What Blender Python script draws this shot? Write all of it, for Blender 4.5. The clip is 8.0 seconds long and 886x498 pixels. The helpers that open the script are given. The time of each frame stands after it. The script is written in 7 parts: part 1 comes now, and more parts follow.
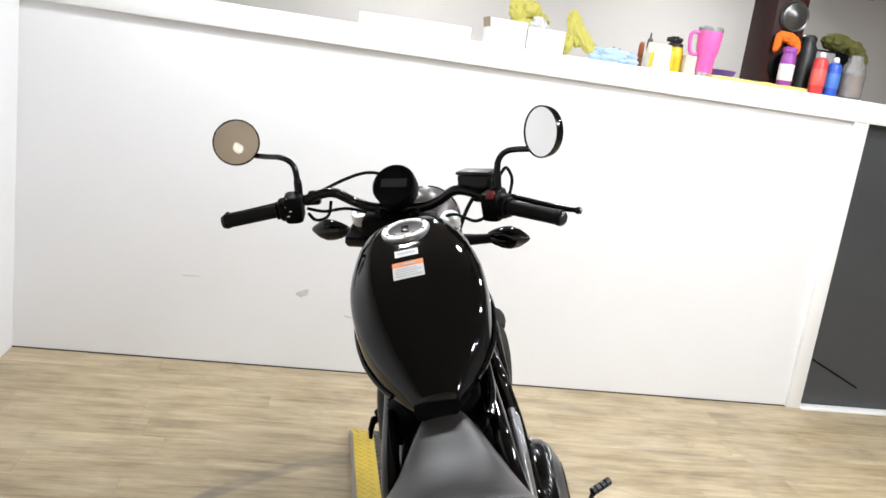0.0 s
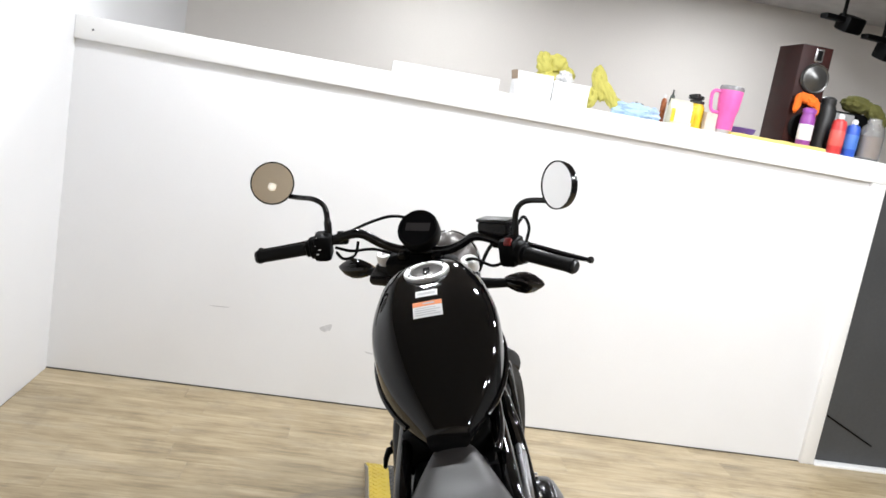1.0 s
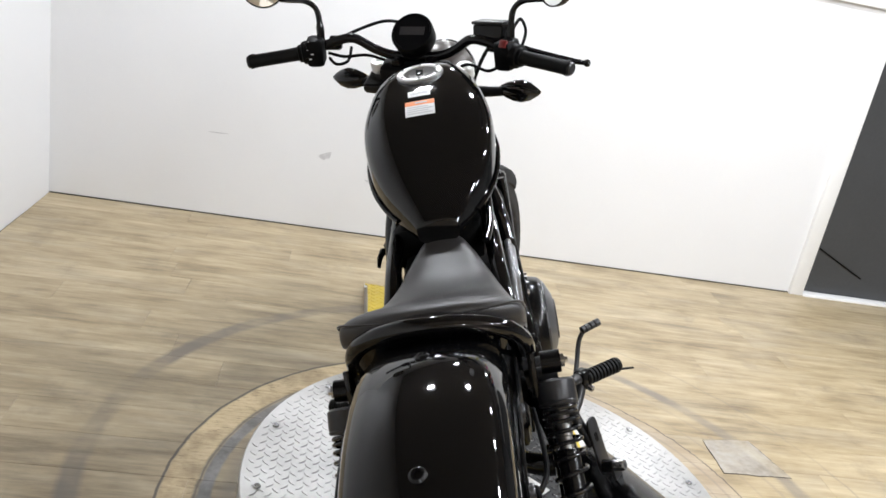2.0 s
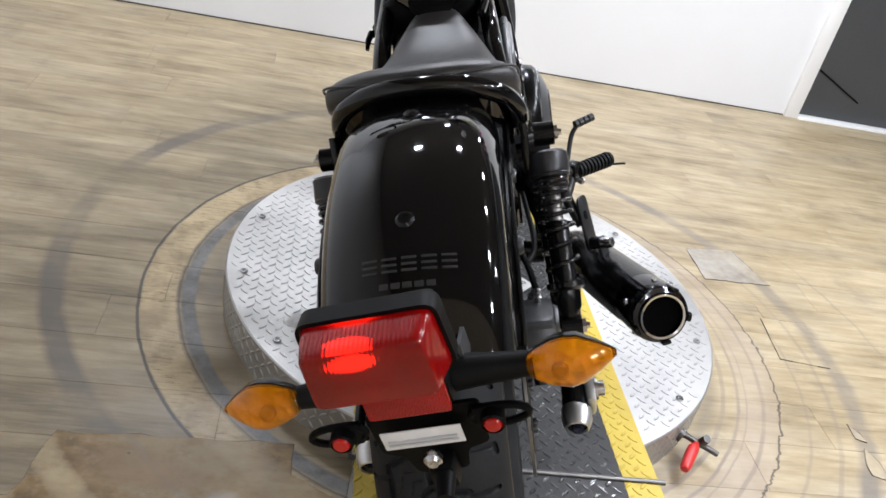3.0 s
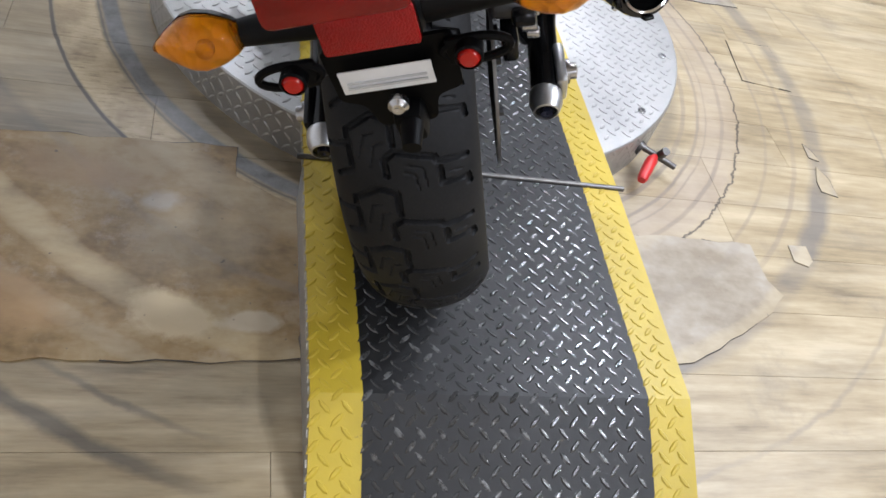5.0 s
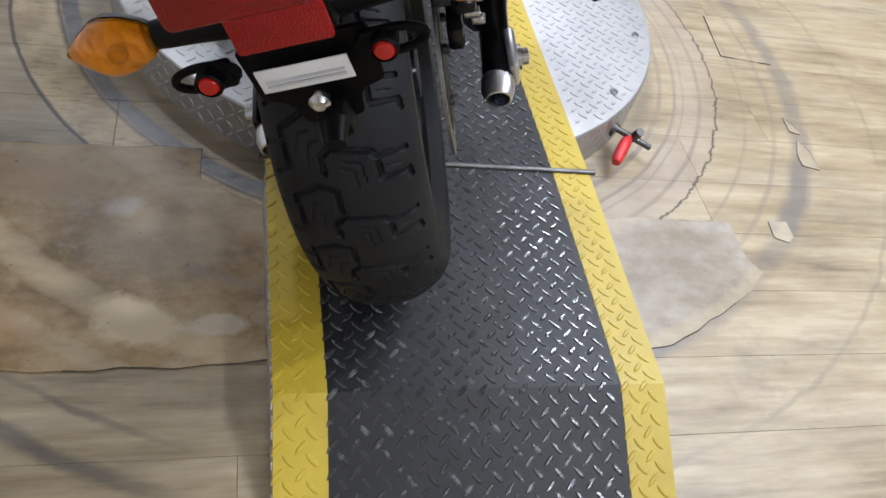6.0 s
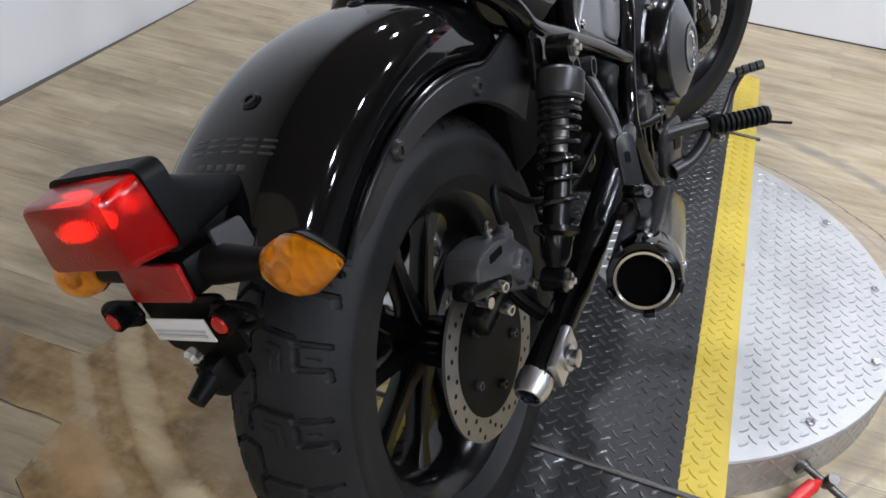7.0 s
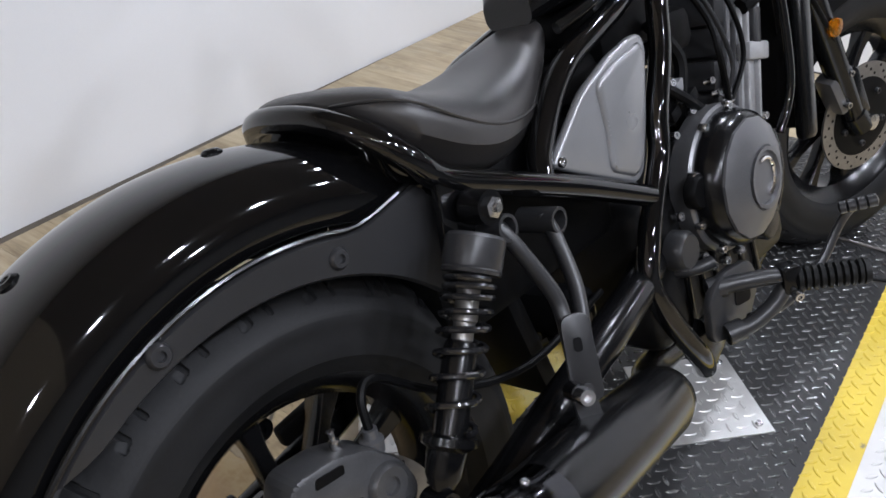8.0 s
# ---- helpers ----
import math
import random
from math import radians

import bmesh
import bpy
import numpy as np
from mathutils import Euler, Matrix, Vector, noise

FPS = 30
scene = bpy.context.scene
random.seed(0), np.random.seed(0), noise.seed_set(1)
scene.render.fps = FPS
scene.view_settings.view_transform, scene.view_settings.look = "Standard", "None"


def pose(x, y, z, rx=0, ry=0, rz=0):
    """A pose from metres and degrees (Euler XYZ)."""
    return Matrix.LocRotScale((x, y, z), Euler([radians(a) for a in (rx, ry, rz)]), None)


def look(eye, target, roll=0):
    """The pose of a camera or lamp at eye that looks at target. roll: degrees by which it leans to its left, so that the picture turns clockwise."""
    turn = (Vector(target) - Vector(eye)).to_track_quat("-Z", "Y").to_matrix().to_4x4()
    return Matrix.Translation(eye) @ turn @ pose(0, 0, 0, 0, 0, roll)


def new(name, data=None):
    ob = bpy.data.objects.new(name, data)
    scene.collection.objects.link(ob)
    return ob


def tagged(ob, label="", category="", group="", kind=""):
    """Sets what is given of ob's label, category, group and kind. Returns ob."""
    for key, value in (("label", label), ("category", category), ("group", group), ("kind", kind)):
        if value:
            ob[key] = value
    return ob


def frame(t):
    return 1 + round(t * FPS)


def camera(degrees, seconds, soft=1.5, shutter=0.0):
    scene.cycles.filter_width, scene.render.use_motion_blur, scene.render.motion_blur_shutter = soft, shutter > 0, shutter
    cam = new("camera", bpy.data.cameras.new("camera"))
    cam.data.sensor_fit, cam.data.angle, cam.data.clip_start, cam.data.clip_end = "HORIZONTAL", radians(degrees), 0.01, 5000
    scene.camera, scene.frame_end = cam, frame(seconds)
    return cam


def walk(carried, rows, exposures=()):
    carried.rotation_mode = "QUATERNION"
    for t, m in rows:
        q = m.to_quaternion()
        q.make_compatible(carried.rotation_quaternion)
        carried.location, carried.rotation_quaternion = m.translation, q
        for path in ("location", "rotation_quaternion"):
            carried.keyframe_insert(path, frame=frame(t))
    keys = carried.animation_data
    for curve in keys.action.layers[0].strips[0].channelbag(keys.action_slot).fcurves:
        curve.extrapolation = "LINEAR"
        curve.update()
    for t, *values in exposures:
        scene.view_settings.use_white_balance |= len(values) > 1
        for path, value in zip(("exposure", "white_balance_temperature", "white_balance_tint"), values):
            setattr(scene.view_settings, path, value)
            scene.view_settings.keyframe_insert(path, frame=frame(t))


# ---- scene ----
cam = camera(57.0, 8.0, soft=1.6, shutter=0.0)
PATH = [
    (0, (0.36, 0.772, 1.438), (0.678, 2.699, 1.008), 7.9),
    (0.5, (0.341, 0.691, 1.478), (0.614, 2.648, 1.174), 9.8),
    (1, (0.354, 0.662, 1.466), (0.601, 2.617, 1.124), 9.8),
    (1.5, (0.369, 0.64, 1.423), (0.617, 2.566, 0.945), 10.3),
    (2, (0.397, 0.623, 1.362), (0.682, 2.481, 0.678), 10.7),
    (2.2, (0.402, 0.619, 1.336), (0.7, 2.441, 0.566), 11.1),
    (3.3, (0.418, 0.614, 1.216), (0.826, 2.229, 0.109), 15.5),
    (3.5, (0.419, 0.621, 1.191), (0.85, 2.198, 0.038), 16.8),
    (4, (0.42, 0.62, 1.149), (0.876, 2.099, -0.118), 17.6),
    (4.5, (0.426, 0.612, 1.109), (0.927, 1.994, -0.247), 19.7),
    (4.7, (0.426, 0.615, 1.093), (0.95, 1.952, -0.299), 20.4),
    (5.8, (0.449, 0.631, 1.089), (1.062, 1.829, -0.391), 22.7),
    (6, (0.499, 0.627, 1.1), (1.037, 1.885, -0.358), 18.5),
    (6.2, (0.59, 0.627, 1.115), (1.011, 2.017, -0.26), 12.5),
    (6.5, (0.782, 0.613, 1.17), (0.922, 2.186, -0.057), 8.0),
    (6.8, (0.898, 0.659, 1.18), (0.703, 2.242, -0.027), 5.6),
    (7, (0.947, 0.747, 1.185), (0.507, 2.292, -0.005), 6.1),
    (7.2, (0.982, 0.847, 1.196), (0.412, 2.302, -0.052), 5.9),
    (7.5, (1.045, 0.966, 1.214), (0.461, 2.42, -0.03), 3.3),
    (7.8, (1.132, 1.084, 1.196), (0.337, 2.49, 0.016), -1.0),
    (8, (1.19, 1.171, 1.208), (0.203, 2.502, 0.089), -1.3),
]
walk(cam, [(t, look(eye, target, roll)) for t, eye, target, roll in PATH],
     exposures=[(0.0, 0.14, 6300, 10), (1.5, 0.15, 6250, 10), (2.2, 0.13, 6150, 10), (3.3, 0.14, 5950, 12), (5.2, 0.06, 5800, 12), (6.5, -0.14, 5700, 12), (7.5, -0.16, 5850, 12), (8.0, 0.02, 5850, 13)])

# ---- light ----
# Ceiling spots in a row right of the turntable, and one front left, follow highlights on the paint;
# the other spots are added as unseen fill, and the white walls throw light back.
world = bpy.data.worlds.new("world")
world.use_nodes = True
world.node_tree.nodes["Background"].inputs[0].default_value = (0.9, 0.95, 1.0, 1)
world.node_tree.nodes["Background"].inputs[1].default_value = 0.02
scene.world = world
CEIL = 2.62
SPOTS_AND_FILLS = [(2.4, 0.3, 0.6), (2.4, 1.1, 0.85), (2.4, 1.9, 0.9), (2.4, 2.7, 0.80), (2.4, 3.5, 0.60),
         (0.95, 3.5, 0.60), (0.03, 3.77, 0.72), (3.6, 2.3, 0.60), (0.8, 5.4, 0.52), (2.6, 5.4, 0.55), (0.9, -2.0, 1.0), (2.4, -0.6, 0.6), (2.4, -1.6, 0.6)]
DOME = (-0.60, -0.07)      # a flush dome lamp, seen in the mirror
SPOT_WATTS = 30.0


# ---- materials ----
def node_mat(name):
    m = bpy.data.materials.new(name)
    m.use_nodes = True
    nt = m.node_tree
    return m, nt, nt.nodes["Principled BSDF"]


def add(nt, kind, **values):
    n = nt.nodes.new(kind)
    for k, v in values.items():
        if k in n.inputs:
            n.inputs[k].default_value = v
    return n


def ramp(nt, source, stops):
    n = nt.nodes.new("ShaderNodeValToRGB")
    el = n.color_ramp.elements
    while len(el) < len(stops):
        el.new(0.5)
    for e, (pos, col) in zip(el, stops):
        e.position, e.color = pos, (*col, 1) if len(col) == 3 else col
    nt.links.new(source, n.inputs[0])
    return n


def noise_of(nt, scale, detail=4.0, rough=0.55, vector=None, stretch=None):
    n = add(nt, "ShaderNodeTexNoise", Scale=scale, Detail=detail, Roughness=rough)
    if vector is None:
        vector = nt.nodes.new("ShaderNodeTexCoord").outputs["Object"]
    if stretch:
        mp = nt.nodes.new("ShaderNodeMapping")
        mp.inputs["Scale"].default_value = stretch
        nt.links.new(vector, mp.inputs[0])
        vector = mp.outputs[0]
    nt.links.new(vector, n.inputs["Vector"])
    return n


def mix_col(nt, fac, a, b):
    n = nt.nodes.new("ShaderNodeMix")
    n.data_type = "RGBA"
    for sock, v in ((n.inputs[0], fac), (n.inputs[6], a), (n.inputs[7], b)):
        if isinstance(v, (int, float)):
            sock.default_value = v
        elif isinstance(v, tuple):
            sock.default_value = (*v, 1)
        else:
            nt.links.new(v, sock)
    return n.outputs[2]


def calc(nt, op, a, b=None, c=None):
    n = nt.nodes.new("ShaderNodeMath")
    n.operation = op
    for sock, v in zip(n.inputs, (a, b, c)):
        if v is None:
            continue
        if isinstance(v, (int, float)):
            sock.default_value = v
        else:
            nt.links.new(v, sock)
    return n.outputs[0]


def bump(nt, bsdf, height, strength=0.2, dist=0.002):
    b = add(nt, "ShaderNodeBump", Strength=strength, Distance=dist)
    nt.links.new(height, b.inputs["Height"])
    nt.links.new(b.outputs[0], bsdf.inputs["Normal"])


def surface(name, col, rough=0.5, metal=0.0, vary=0.15, scale=8.0, grain=120.0, relief=0.0, coat=0.0, rough_vary=0.08, spec=0.5):
    """A plain surface with two scales of variation in colour and gloss."""
    m, nt, p = node_mat(name)
    big, fine = noise_of(nt, scale), noise_of(nt, grain, 3.0)
    both = calc(nt, "ADD", calc(nt, "MULTIPLY", big.outputs[0], 0.65), calc(nt, "MULTIPLY", fine.outputs[0], 0.35))
    lo, hi = tuple(c * (1 - vary) for c in col), tuple(min(1, c * (1 + vary)) for c in col)
    nt.links.new(ramp(nt, both, [(0.3, lo), (0.7, hi)]).outputs[0], p.inputs["Base Color"])
    r = calc(nt, "ADD", calc(nt, "MULTIPLY", big.outputs[0], rough_vary * 2), rough - rough_vary)
    nt.links.new(r, p.inputs["Roughness"])
    p.inputs["Metallic"].default_value = metal
    p.inputs["Coat Weight"].default_value = coat
    p.inputs["Coat Roughness"].default_value = 0.04
    p.inputs["Specular IOR Level"].default_value = spec
    if relief:
        bump(nt, p, fine.outputs[0], relief, 0.001)
    return m


WHITE_WALL = surface("white wall paint", (0.765, 0.768, 0.775), 0.55, vary=0.03, scale=1.5, grain=260, relief=0.06)
TRIM_WHITE = surface("white gloss trim", (0.82, 0.82, 0.81), 0.38, vary=0.03, scale=3, grain=180, relief=0.04)
BEIGE_WALL = surface("beige back wall paint", (0.74, 0.705, 0.66), 0.7, vary=0.05, scale=0.9, grain=120, relief=0.05)
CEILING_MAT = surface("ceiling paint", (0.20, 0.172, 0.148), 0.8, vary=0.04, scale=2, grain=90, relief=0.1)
GLOSS_BLACK = surface("gloss black paint", (0.0025, 0.0025, 0.0027), 0.045, vary=0.1, scale=5, rough_vary=0.012, spec=0.46)
SATIN_BLACK = surface("satin black metal", (0.0035, 0.0035, 0.0038), 0.2, vary=0.2, scale=20, relief=0.03, spec=0.28)
MATT_BLACK = surface("black moulded plastic", (0.0018, 0.0018, 0.002), 0.5, vary=0.2, scale=25, grain=500, relief=0.1, spec=0.10)
GREY_SATIN = surface("grey satin plastic", (0.22, 0.222, 0.23), 0.30, vary=0.1, scale=10, grain=600, relief=0.05, metal=0.45)
STAY_GREY = surface("dark grey satin metal", (0.016, 0.016, 0.017), 0.36, vary=0.12, scale=14, grain=500, relief=0.05, spec=0.4)
CUP_GREY = surface("grey cup paint", (0.028, 0.028, 0.030), 0.34, metal=0.3, vary=0.15, scale=30)
CAST_GREY = surface("cast grey metal", (0.13, 0.13, 0.135), 0.34, metal=0.6, vary=0.15, scale=16, grain=400, relief=0.1)
STEEL = surface("bright steel", (0.55, 0.55, 0.56), 0.25, metal=1.0, vary=0.1, scale=30, rough_vary=0.06)
DISC_STEEL = surface("dull disc steel", (0.26, 0.25, 0.24), 0.4, metal=0.9, vary=0.15, scale=30)
CHROME = surface("chrome", (0.75, 0.75, 0.76), 0.08, metal=1.0, vary=0.04, scale=30, rough_vary=0.02)
BRUSHED = surface("worn aluminium", (0.62, 0.62, 0.62), 0.38, metal=1.0, vary=0.12, scale=6, grain=260, relief=0.05)
# Sidewalls: cleaner than the worn tread, and darkened to read as shaded.
RUBBER_WALL = surface("clean shaded sidewall rubber", (0.0105, 0.0105, 0.0108), 0.5, vary=0.3, scale=14, grain=300, relief=0.10, spec=0.14)
RUBBER = surface("tyre rubber", (0.017, 0.017, 0.0176), 0.55, vary=0.35, scale=14, grain=300, relief=0.14, spec=0.12)
GRIP_RUBBER = surface("grip rubber", (0.006, 0.006, 0.006), 0.55, vary=0.2, scale=30, grain=500, relief=0.2, spec=0.14)
SEAT_VINYL = surface("black seat vinyl", (0.020, 0.0185, 0.018), 0.40, vary=0.15, scale=9, grain=900, relief=0.22, spec=0.6)
LABEL_WHITE = surface("white label", (0.76, 0.765, 0.77), 0.4, vary=0.04, scale=40)
LABEL_GREY = surface("grey print", (0.50, 0.51, 0.52), 0.5, vary=0.05, scale=40)
LABEL_ORANGE = surface("orange print", (0.85, 0.26, 0.07), 0.45, vary=0.05, scale=40)
MARK_GREY = surface("dark grey lettering", (0.022, 0.022, 0.0225), 0.35, vary=0.1, scale=40)
LCD_DARK = surface("dark meter glass", (0.006, 0.006, 0.007), 0.42, vary=0.1, scale=20, spec=0.04)
LCD_GREY = surface("grey liquid crystal", (0.045, 0.043, 0.045), 0.45, vary=0.1, scale=20, spec=0.05)
CRACK = surface("dark floor joint", (0.05, 0.043, 0.038), 0.8, vary=0.3, scale=30)
JOINT = surface("floor underlay", (0.10, 0.085, 0.065), 0.85, vary=0.2, scale=10)
CHARCOAL = surface("charcoal panel", (0.055, 0.057, 0.06), 0.45, vary=0.15, scale=2.0, grain=60)
RED_GRIP = surface("red vinyl dip", (0.55, 0.02, 0.018), 0.35, vary=0.1, scale=30)
RED_PLASTIC = surface("red plastic", (0.40, 0.008, 0.004), 0.25, vary=0.1, scale=30)


def lens(name, col, rough=0.12, through_it=0.55, relief=0.0, grain=240.0, ribs=0.12):
    m, nt, p = node_mat(name)
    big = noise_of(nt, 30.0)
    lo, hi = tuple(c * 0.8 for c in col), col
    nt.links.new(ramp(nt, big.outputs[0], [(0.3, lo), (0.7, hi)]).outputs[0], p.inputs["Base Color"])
    p.inputs["Roughness"].default_value = rough
    p.inputs["Transmission Weight"].default_value = through_it
    p.inputs["IOR"].default_value = 1.35
    p.inputs["Coat Weight"].default_value, p.inputs["Coat Roughness"].default_value = 0.25, 0.05
    if not relief:
        # fine moulded ribs
        w = add(nt, "ShaderNodeTexWave", Scale=70.0, Distortion=0.0)
        nt.links.new(nt.nodes.new("ShaderNodeTexCoord").outputs["Object"], w.inputs["Vector"])
        bump(nt, p, w.outputs["Fac"], ribs, 0.002)
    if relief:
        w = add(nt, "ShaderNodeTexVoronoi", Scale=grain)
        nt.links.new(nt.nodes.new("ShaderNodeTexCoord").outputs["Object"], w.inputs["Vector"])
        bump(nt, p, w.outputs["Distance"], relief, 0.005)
    return m


RED_LENS = lens("red lamp lens", (0.42, 0.0018, 0.0016), 0.22, 0.6, 0.0, 260.0, 0.2)
RED_REFLECTOR = lens("red reflector", (0.34, 0.006, 0.006), 0.25, 0.1, 0.3, 500.0)
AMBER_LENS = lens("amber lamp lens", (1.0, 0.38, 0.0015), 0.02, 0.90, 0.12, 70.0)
CLEAR = lens("clear plastic", (0.9, 0.9, 0.9), 0.1, 0.85, 0.02, 40.0)


def glow(name, col, strength):
    m, nt, p = node_mat(name)
    p.inputs["Base Color"].default_value = (*col, 1)
    p.inputs["Emission Color"].default_value = (*col, 1)
    p.inputs["Emission Strength"].default_value = strength
    return m


LAMP_GLOW = glow("lamp glass", (1.0, 0.99, 0.97), 40.0)
TAIL_GLOW = glow("lit tail lamp bulb", (1.0, 0.16, 0.03), 5.5)

m, nt, p = node_mat("mirror glass")
p.inputs["Base Color"].default_value = (0.93, 0.93, 0.925, 1)
p.inputs["Metallic"].default_value, p.inputs["Roughness"].default_value = 1.0, 0.02
MIRROR = m

TABLE = (0.897, 2.35)      # the middle of the turntable


def floor_material(name, base_lo, base_mid, base_hi, rings=True, per_piece=True):
    """Worn printed planks: streaks along x, and the round scuffs and tape marks about the turntable."""
    m, nt, p = node_mat(name)
    pos = nt.nodes.new("ShaderNodeNewGeometry").outputs["Position"]
    rnd = nt.nodes.new("ShaderNodeObjectInfo").outputs["Random"]
    off = nt.nodes.new("ShaderNodeCombineXYZ")
    nt.links.new(calc(nt, "MULTIPLY", rnd, 37.0 if per_piece else 0.0), off.inputs[0])
    nt.links.new(calc(nt, "MULTIPLY", rnd, 11.0 if per_piece else 0.0), off.inputs[2])
    vadd = nt.nodes.new("ShaderNodeVectorMath")
    nt.links.new(pos, vadd.inputs[0])
    nt.links.new(off.outputs[0], vadd.inputs[1])
    streak = noise_of(nt, 1.0, 4.0, 0.5, vadd.outputs[0], (2.6, 9.5, 1.0))
    drift = noise_of(nt, 1.0, 5.0, 0.6, pos, (3.1, 10.5, 1.0))
    fine = noise_of(nt, 1.0, 5.0, 0.6, vadd.outputs[0], (9.0, 70.0, 1.0))
    grain = noise_of(nt, 1.0, 6.0, 0.68, vadd.outputs[0], (3.4, 34.0, 1.0))
    blotch = noise_of(nt, 2.3, 4.0, 0.6, pos)
    mixed = calc(nt, "ADD", calc(nt, "MULTIPLY", streak.outputs[0], 0.20), calc(nt, "MULTIPLY", fine.outputs[0], 0.14))
    mixed = calc(nt, "ADD", mixed, calc(nt, "MULTIPLY", grain.outputs[0], 0.30))
    mixed = calc(nt, "ADD", mixed, calc(nt, "MULTIPLY", drift.outputs[0], 0.24))
    mixed = calc(nt, "ADD", mixed, calc(nt, "MULTIPLY", rnd, 0.035 if per_piece else 0.0))
    mixed = calc(nt, "ADD", mixed, calc(nt, "MULTIPLY", blotch.outputs[0], 0.14))
    col = ramp(nt, mixed, [(0.39, base_lo), (0.51, base_mid), (0.63, base_hi)]).outputs[0]
    # greyed patches where the print is worn
    worn = ramp(nt, noise_of(nt, 1.0, 5.0, 0.62, vadd.outputs[0], (2.0, 7.0, 1.0)).outputs[0], [(0.5, (0, 0, 0)), (0.66, (1, 1, 1))]).outputs[0]
    col = mix_col(nt, calc(nt, "MULTIPLY", worn, 0.26), col, ramp(nt, grain.outputs[0], [(0.36, (0.15, 0.135, 0.108)), (0.64, (0.31, 0.282, 0.235))]).outputs[0])
    dirt = noise_of(nt, 5.0, 6.0, 0.7, pos)
    dirty = ramp(nt, dirt.outputs[0], [(0.56, (0, 0, 0)), (0.72, (1, 1, 1))]).outputs[0]
    col = mix_col(nt, calc(nt, "MULTIPLY", dirty, 0.45), col, (0.16, 0.135, 0.105))
    if rings:
        sep = nt.nodes.new("ShaderNodeSeparateXYZ")
        nt.links.new(pos, sep.inputs[0])
        dx, dy = calc(nt, "SUBTRACT", sep.outputs[0], TABLE[0]), calc(nt, "SUBTRACT", sep.outputs[1], TABLE[1])
        dist = calc(nt, "SQRT", calc(nt, "ADD", calc(nt, "MULTIPLY", dx, dx), calc(nt, "MULTIPLY", dy, dy)))
        wob = noise_of(nt, 9.0, 5.0, 0.6, pos)
        wobble = calc(nt, "MULTIPLY", calc(nt, "SUBTRACT", wob.outputs[0], 0.5), 0.035)
        jag = calc(nt, "MULTIPLY", calc(nt, "SUBTRACT", noise_of(nt, 26.0, 3.0, 0.7, pos).outputs[0], 0.5), 0.03)
        right = ramp(nt, calc(nt, "MULTIPLY_ADD", dx, 0.5, 0.5), [(0.42, (0, 0, 0)), (0.6, (1, 1, 1))]).outputs[0]
        wear = ramp(nt, noise_of(nt, 3.1, 4.0, 0.6, pos).outputs[0], [(0.32, (0.15, 0.15, 0.15)), (0.6, (1, 1, 1))]).outputs[0]

        def band(middle, half, soft, shift):
            d = calc(nt, "ABSOLUTE", calc(nt, "SUBTRACT", calc(nt, "ADD", dist, shift), middle))
            return calc(nt, "SUBTRACT", 1.0, calc(nt, "MINIMUM",
                        calc(nt, "MAXIMUM", calc(nt, "DIVIDE", calc(nt, "SUBTRACT", d, half - soft), soft), 0.0), 1.0))

        left = calc(nt, "SUBTRACT", 1.0, right)
        small = calc(nt, "MULTIPLY", wobble, 0.35)
        # smoky dirt, plus the dim left side's shade put into the floor colour
        smoky = ramp(nt, noise_of(nt, 1.0, 5.0, 0.62, pos, (2.2, 5.5, 1.0)).outputs[0], [(0.36, (0, 0, 0)), (0.60, (1, 1, 1))]).outputs[0]
        reach = ramp(nt, calc(nt, "MULTIPLY", calc(nt, "ADD", dist, wobble), 0.5), [(0.62, (1, 1, 1)), (0.82, (0, 0, 0))])
        dirt_and_shade = calc(nt, "MULTIPLY", calc(nt, "MULTIPLY", smoky, reach.outputs[0]), calc(nt, "MULTIPLY", left, 0.62))
        col = mix_col(nt, dirt_and_shade, col, ramp(nt, grain.outputs[0], [(0.36, (0.100, 0.076, 0.043)), (0.64, (0.215, 0.172, 0.106))]).outputs[0])
        # bare light ring and the grey ring inside it
        ticks = noise_of(nt, 1.0, 4.0, 0.7, pos, (22.0, 120.0, 1.0))
        taped = ramp(nt, noise_of(nt, 11.0, 5.0, 0.7, pos).outputs[0], [(0.36, (0.085, 0.082, 0.08)), (0.66, (0.235, 0.235, 0.235))]).outputs[0]
        bare = ramp(nt, ticks.outputs[0], [(0.33, (0.17, 0.12, 0.07)), (0.43, (0.48, 0.37, 0.205)), (0.7, (0.60, 0.48, 0.29))]).outputs[0]
        stain = ramp(nt, noise_of(nt, 6.5, 5.0, 0.65, pos).outputs[0], [(0.46, (0, 0, 0)), (0.62, (1, 1, 1))]).outputs[0]
        bare = mix_col(nt, calc(nt, "MULTIPLY", stain, 0.6), bare, (0.21, 0.145, 0.075))
        col = mix_col(nt, calc(nt, "MULTIPLY", band(0.782, 0.043, 0.005, small), calc(nt, "MULTIPLY", left, 0.95)), col, bare)
        col = mix_col(nt, calc(nt, "MULTIPLY", band(0.713, 0.020, 0.007, small), calc(nt, "MULTIPLY", left, 0.9)), col, taped)
        col = mix_col(nt, calc(nt, "MULTIPLY", band(0.828, 0.005, 0.003, small), calc(nt, "MULTIPLY", left, 0.9)), col, (0.055, 0.045, 0.035))
        col = mix_col(nt, calc(nt, "MULTIPLY", band(0.735, 0.004, 0.003, small), calc(nt, "MULTIPLY", left, 0.7)), col, (0.08, 0.07, 0.06))
        # the ragged edge, pale scuffs and grey bands on the other side
        pale = ramp(nt, wob.outputs[0], [(0.3, (0.30, 0.235, 0.175)), (0.7, (0.42, 0.35, 0.275))]).outputs[0]
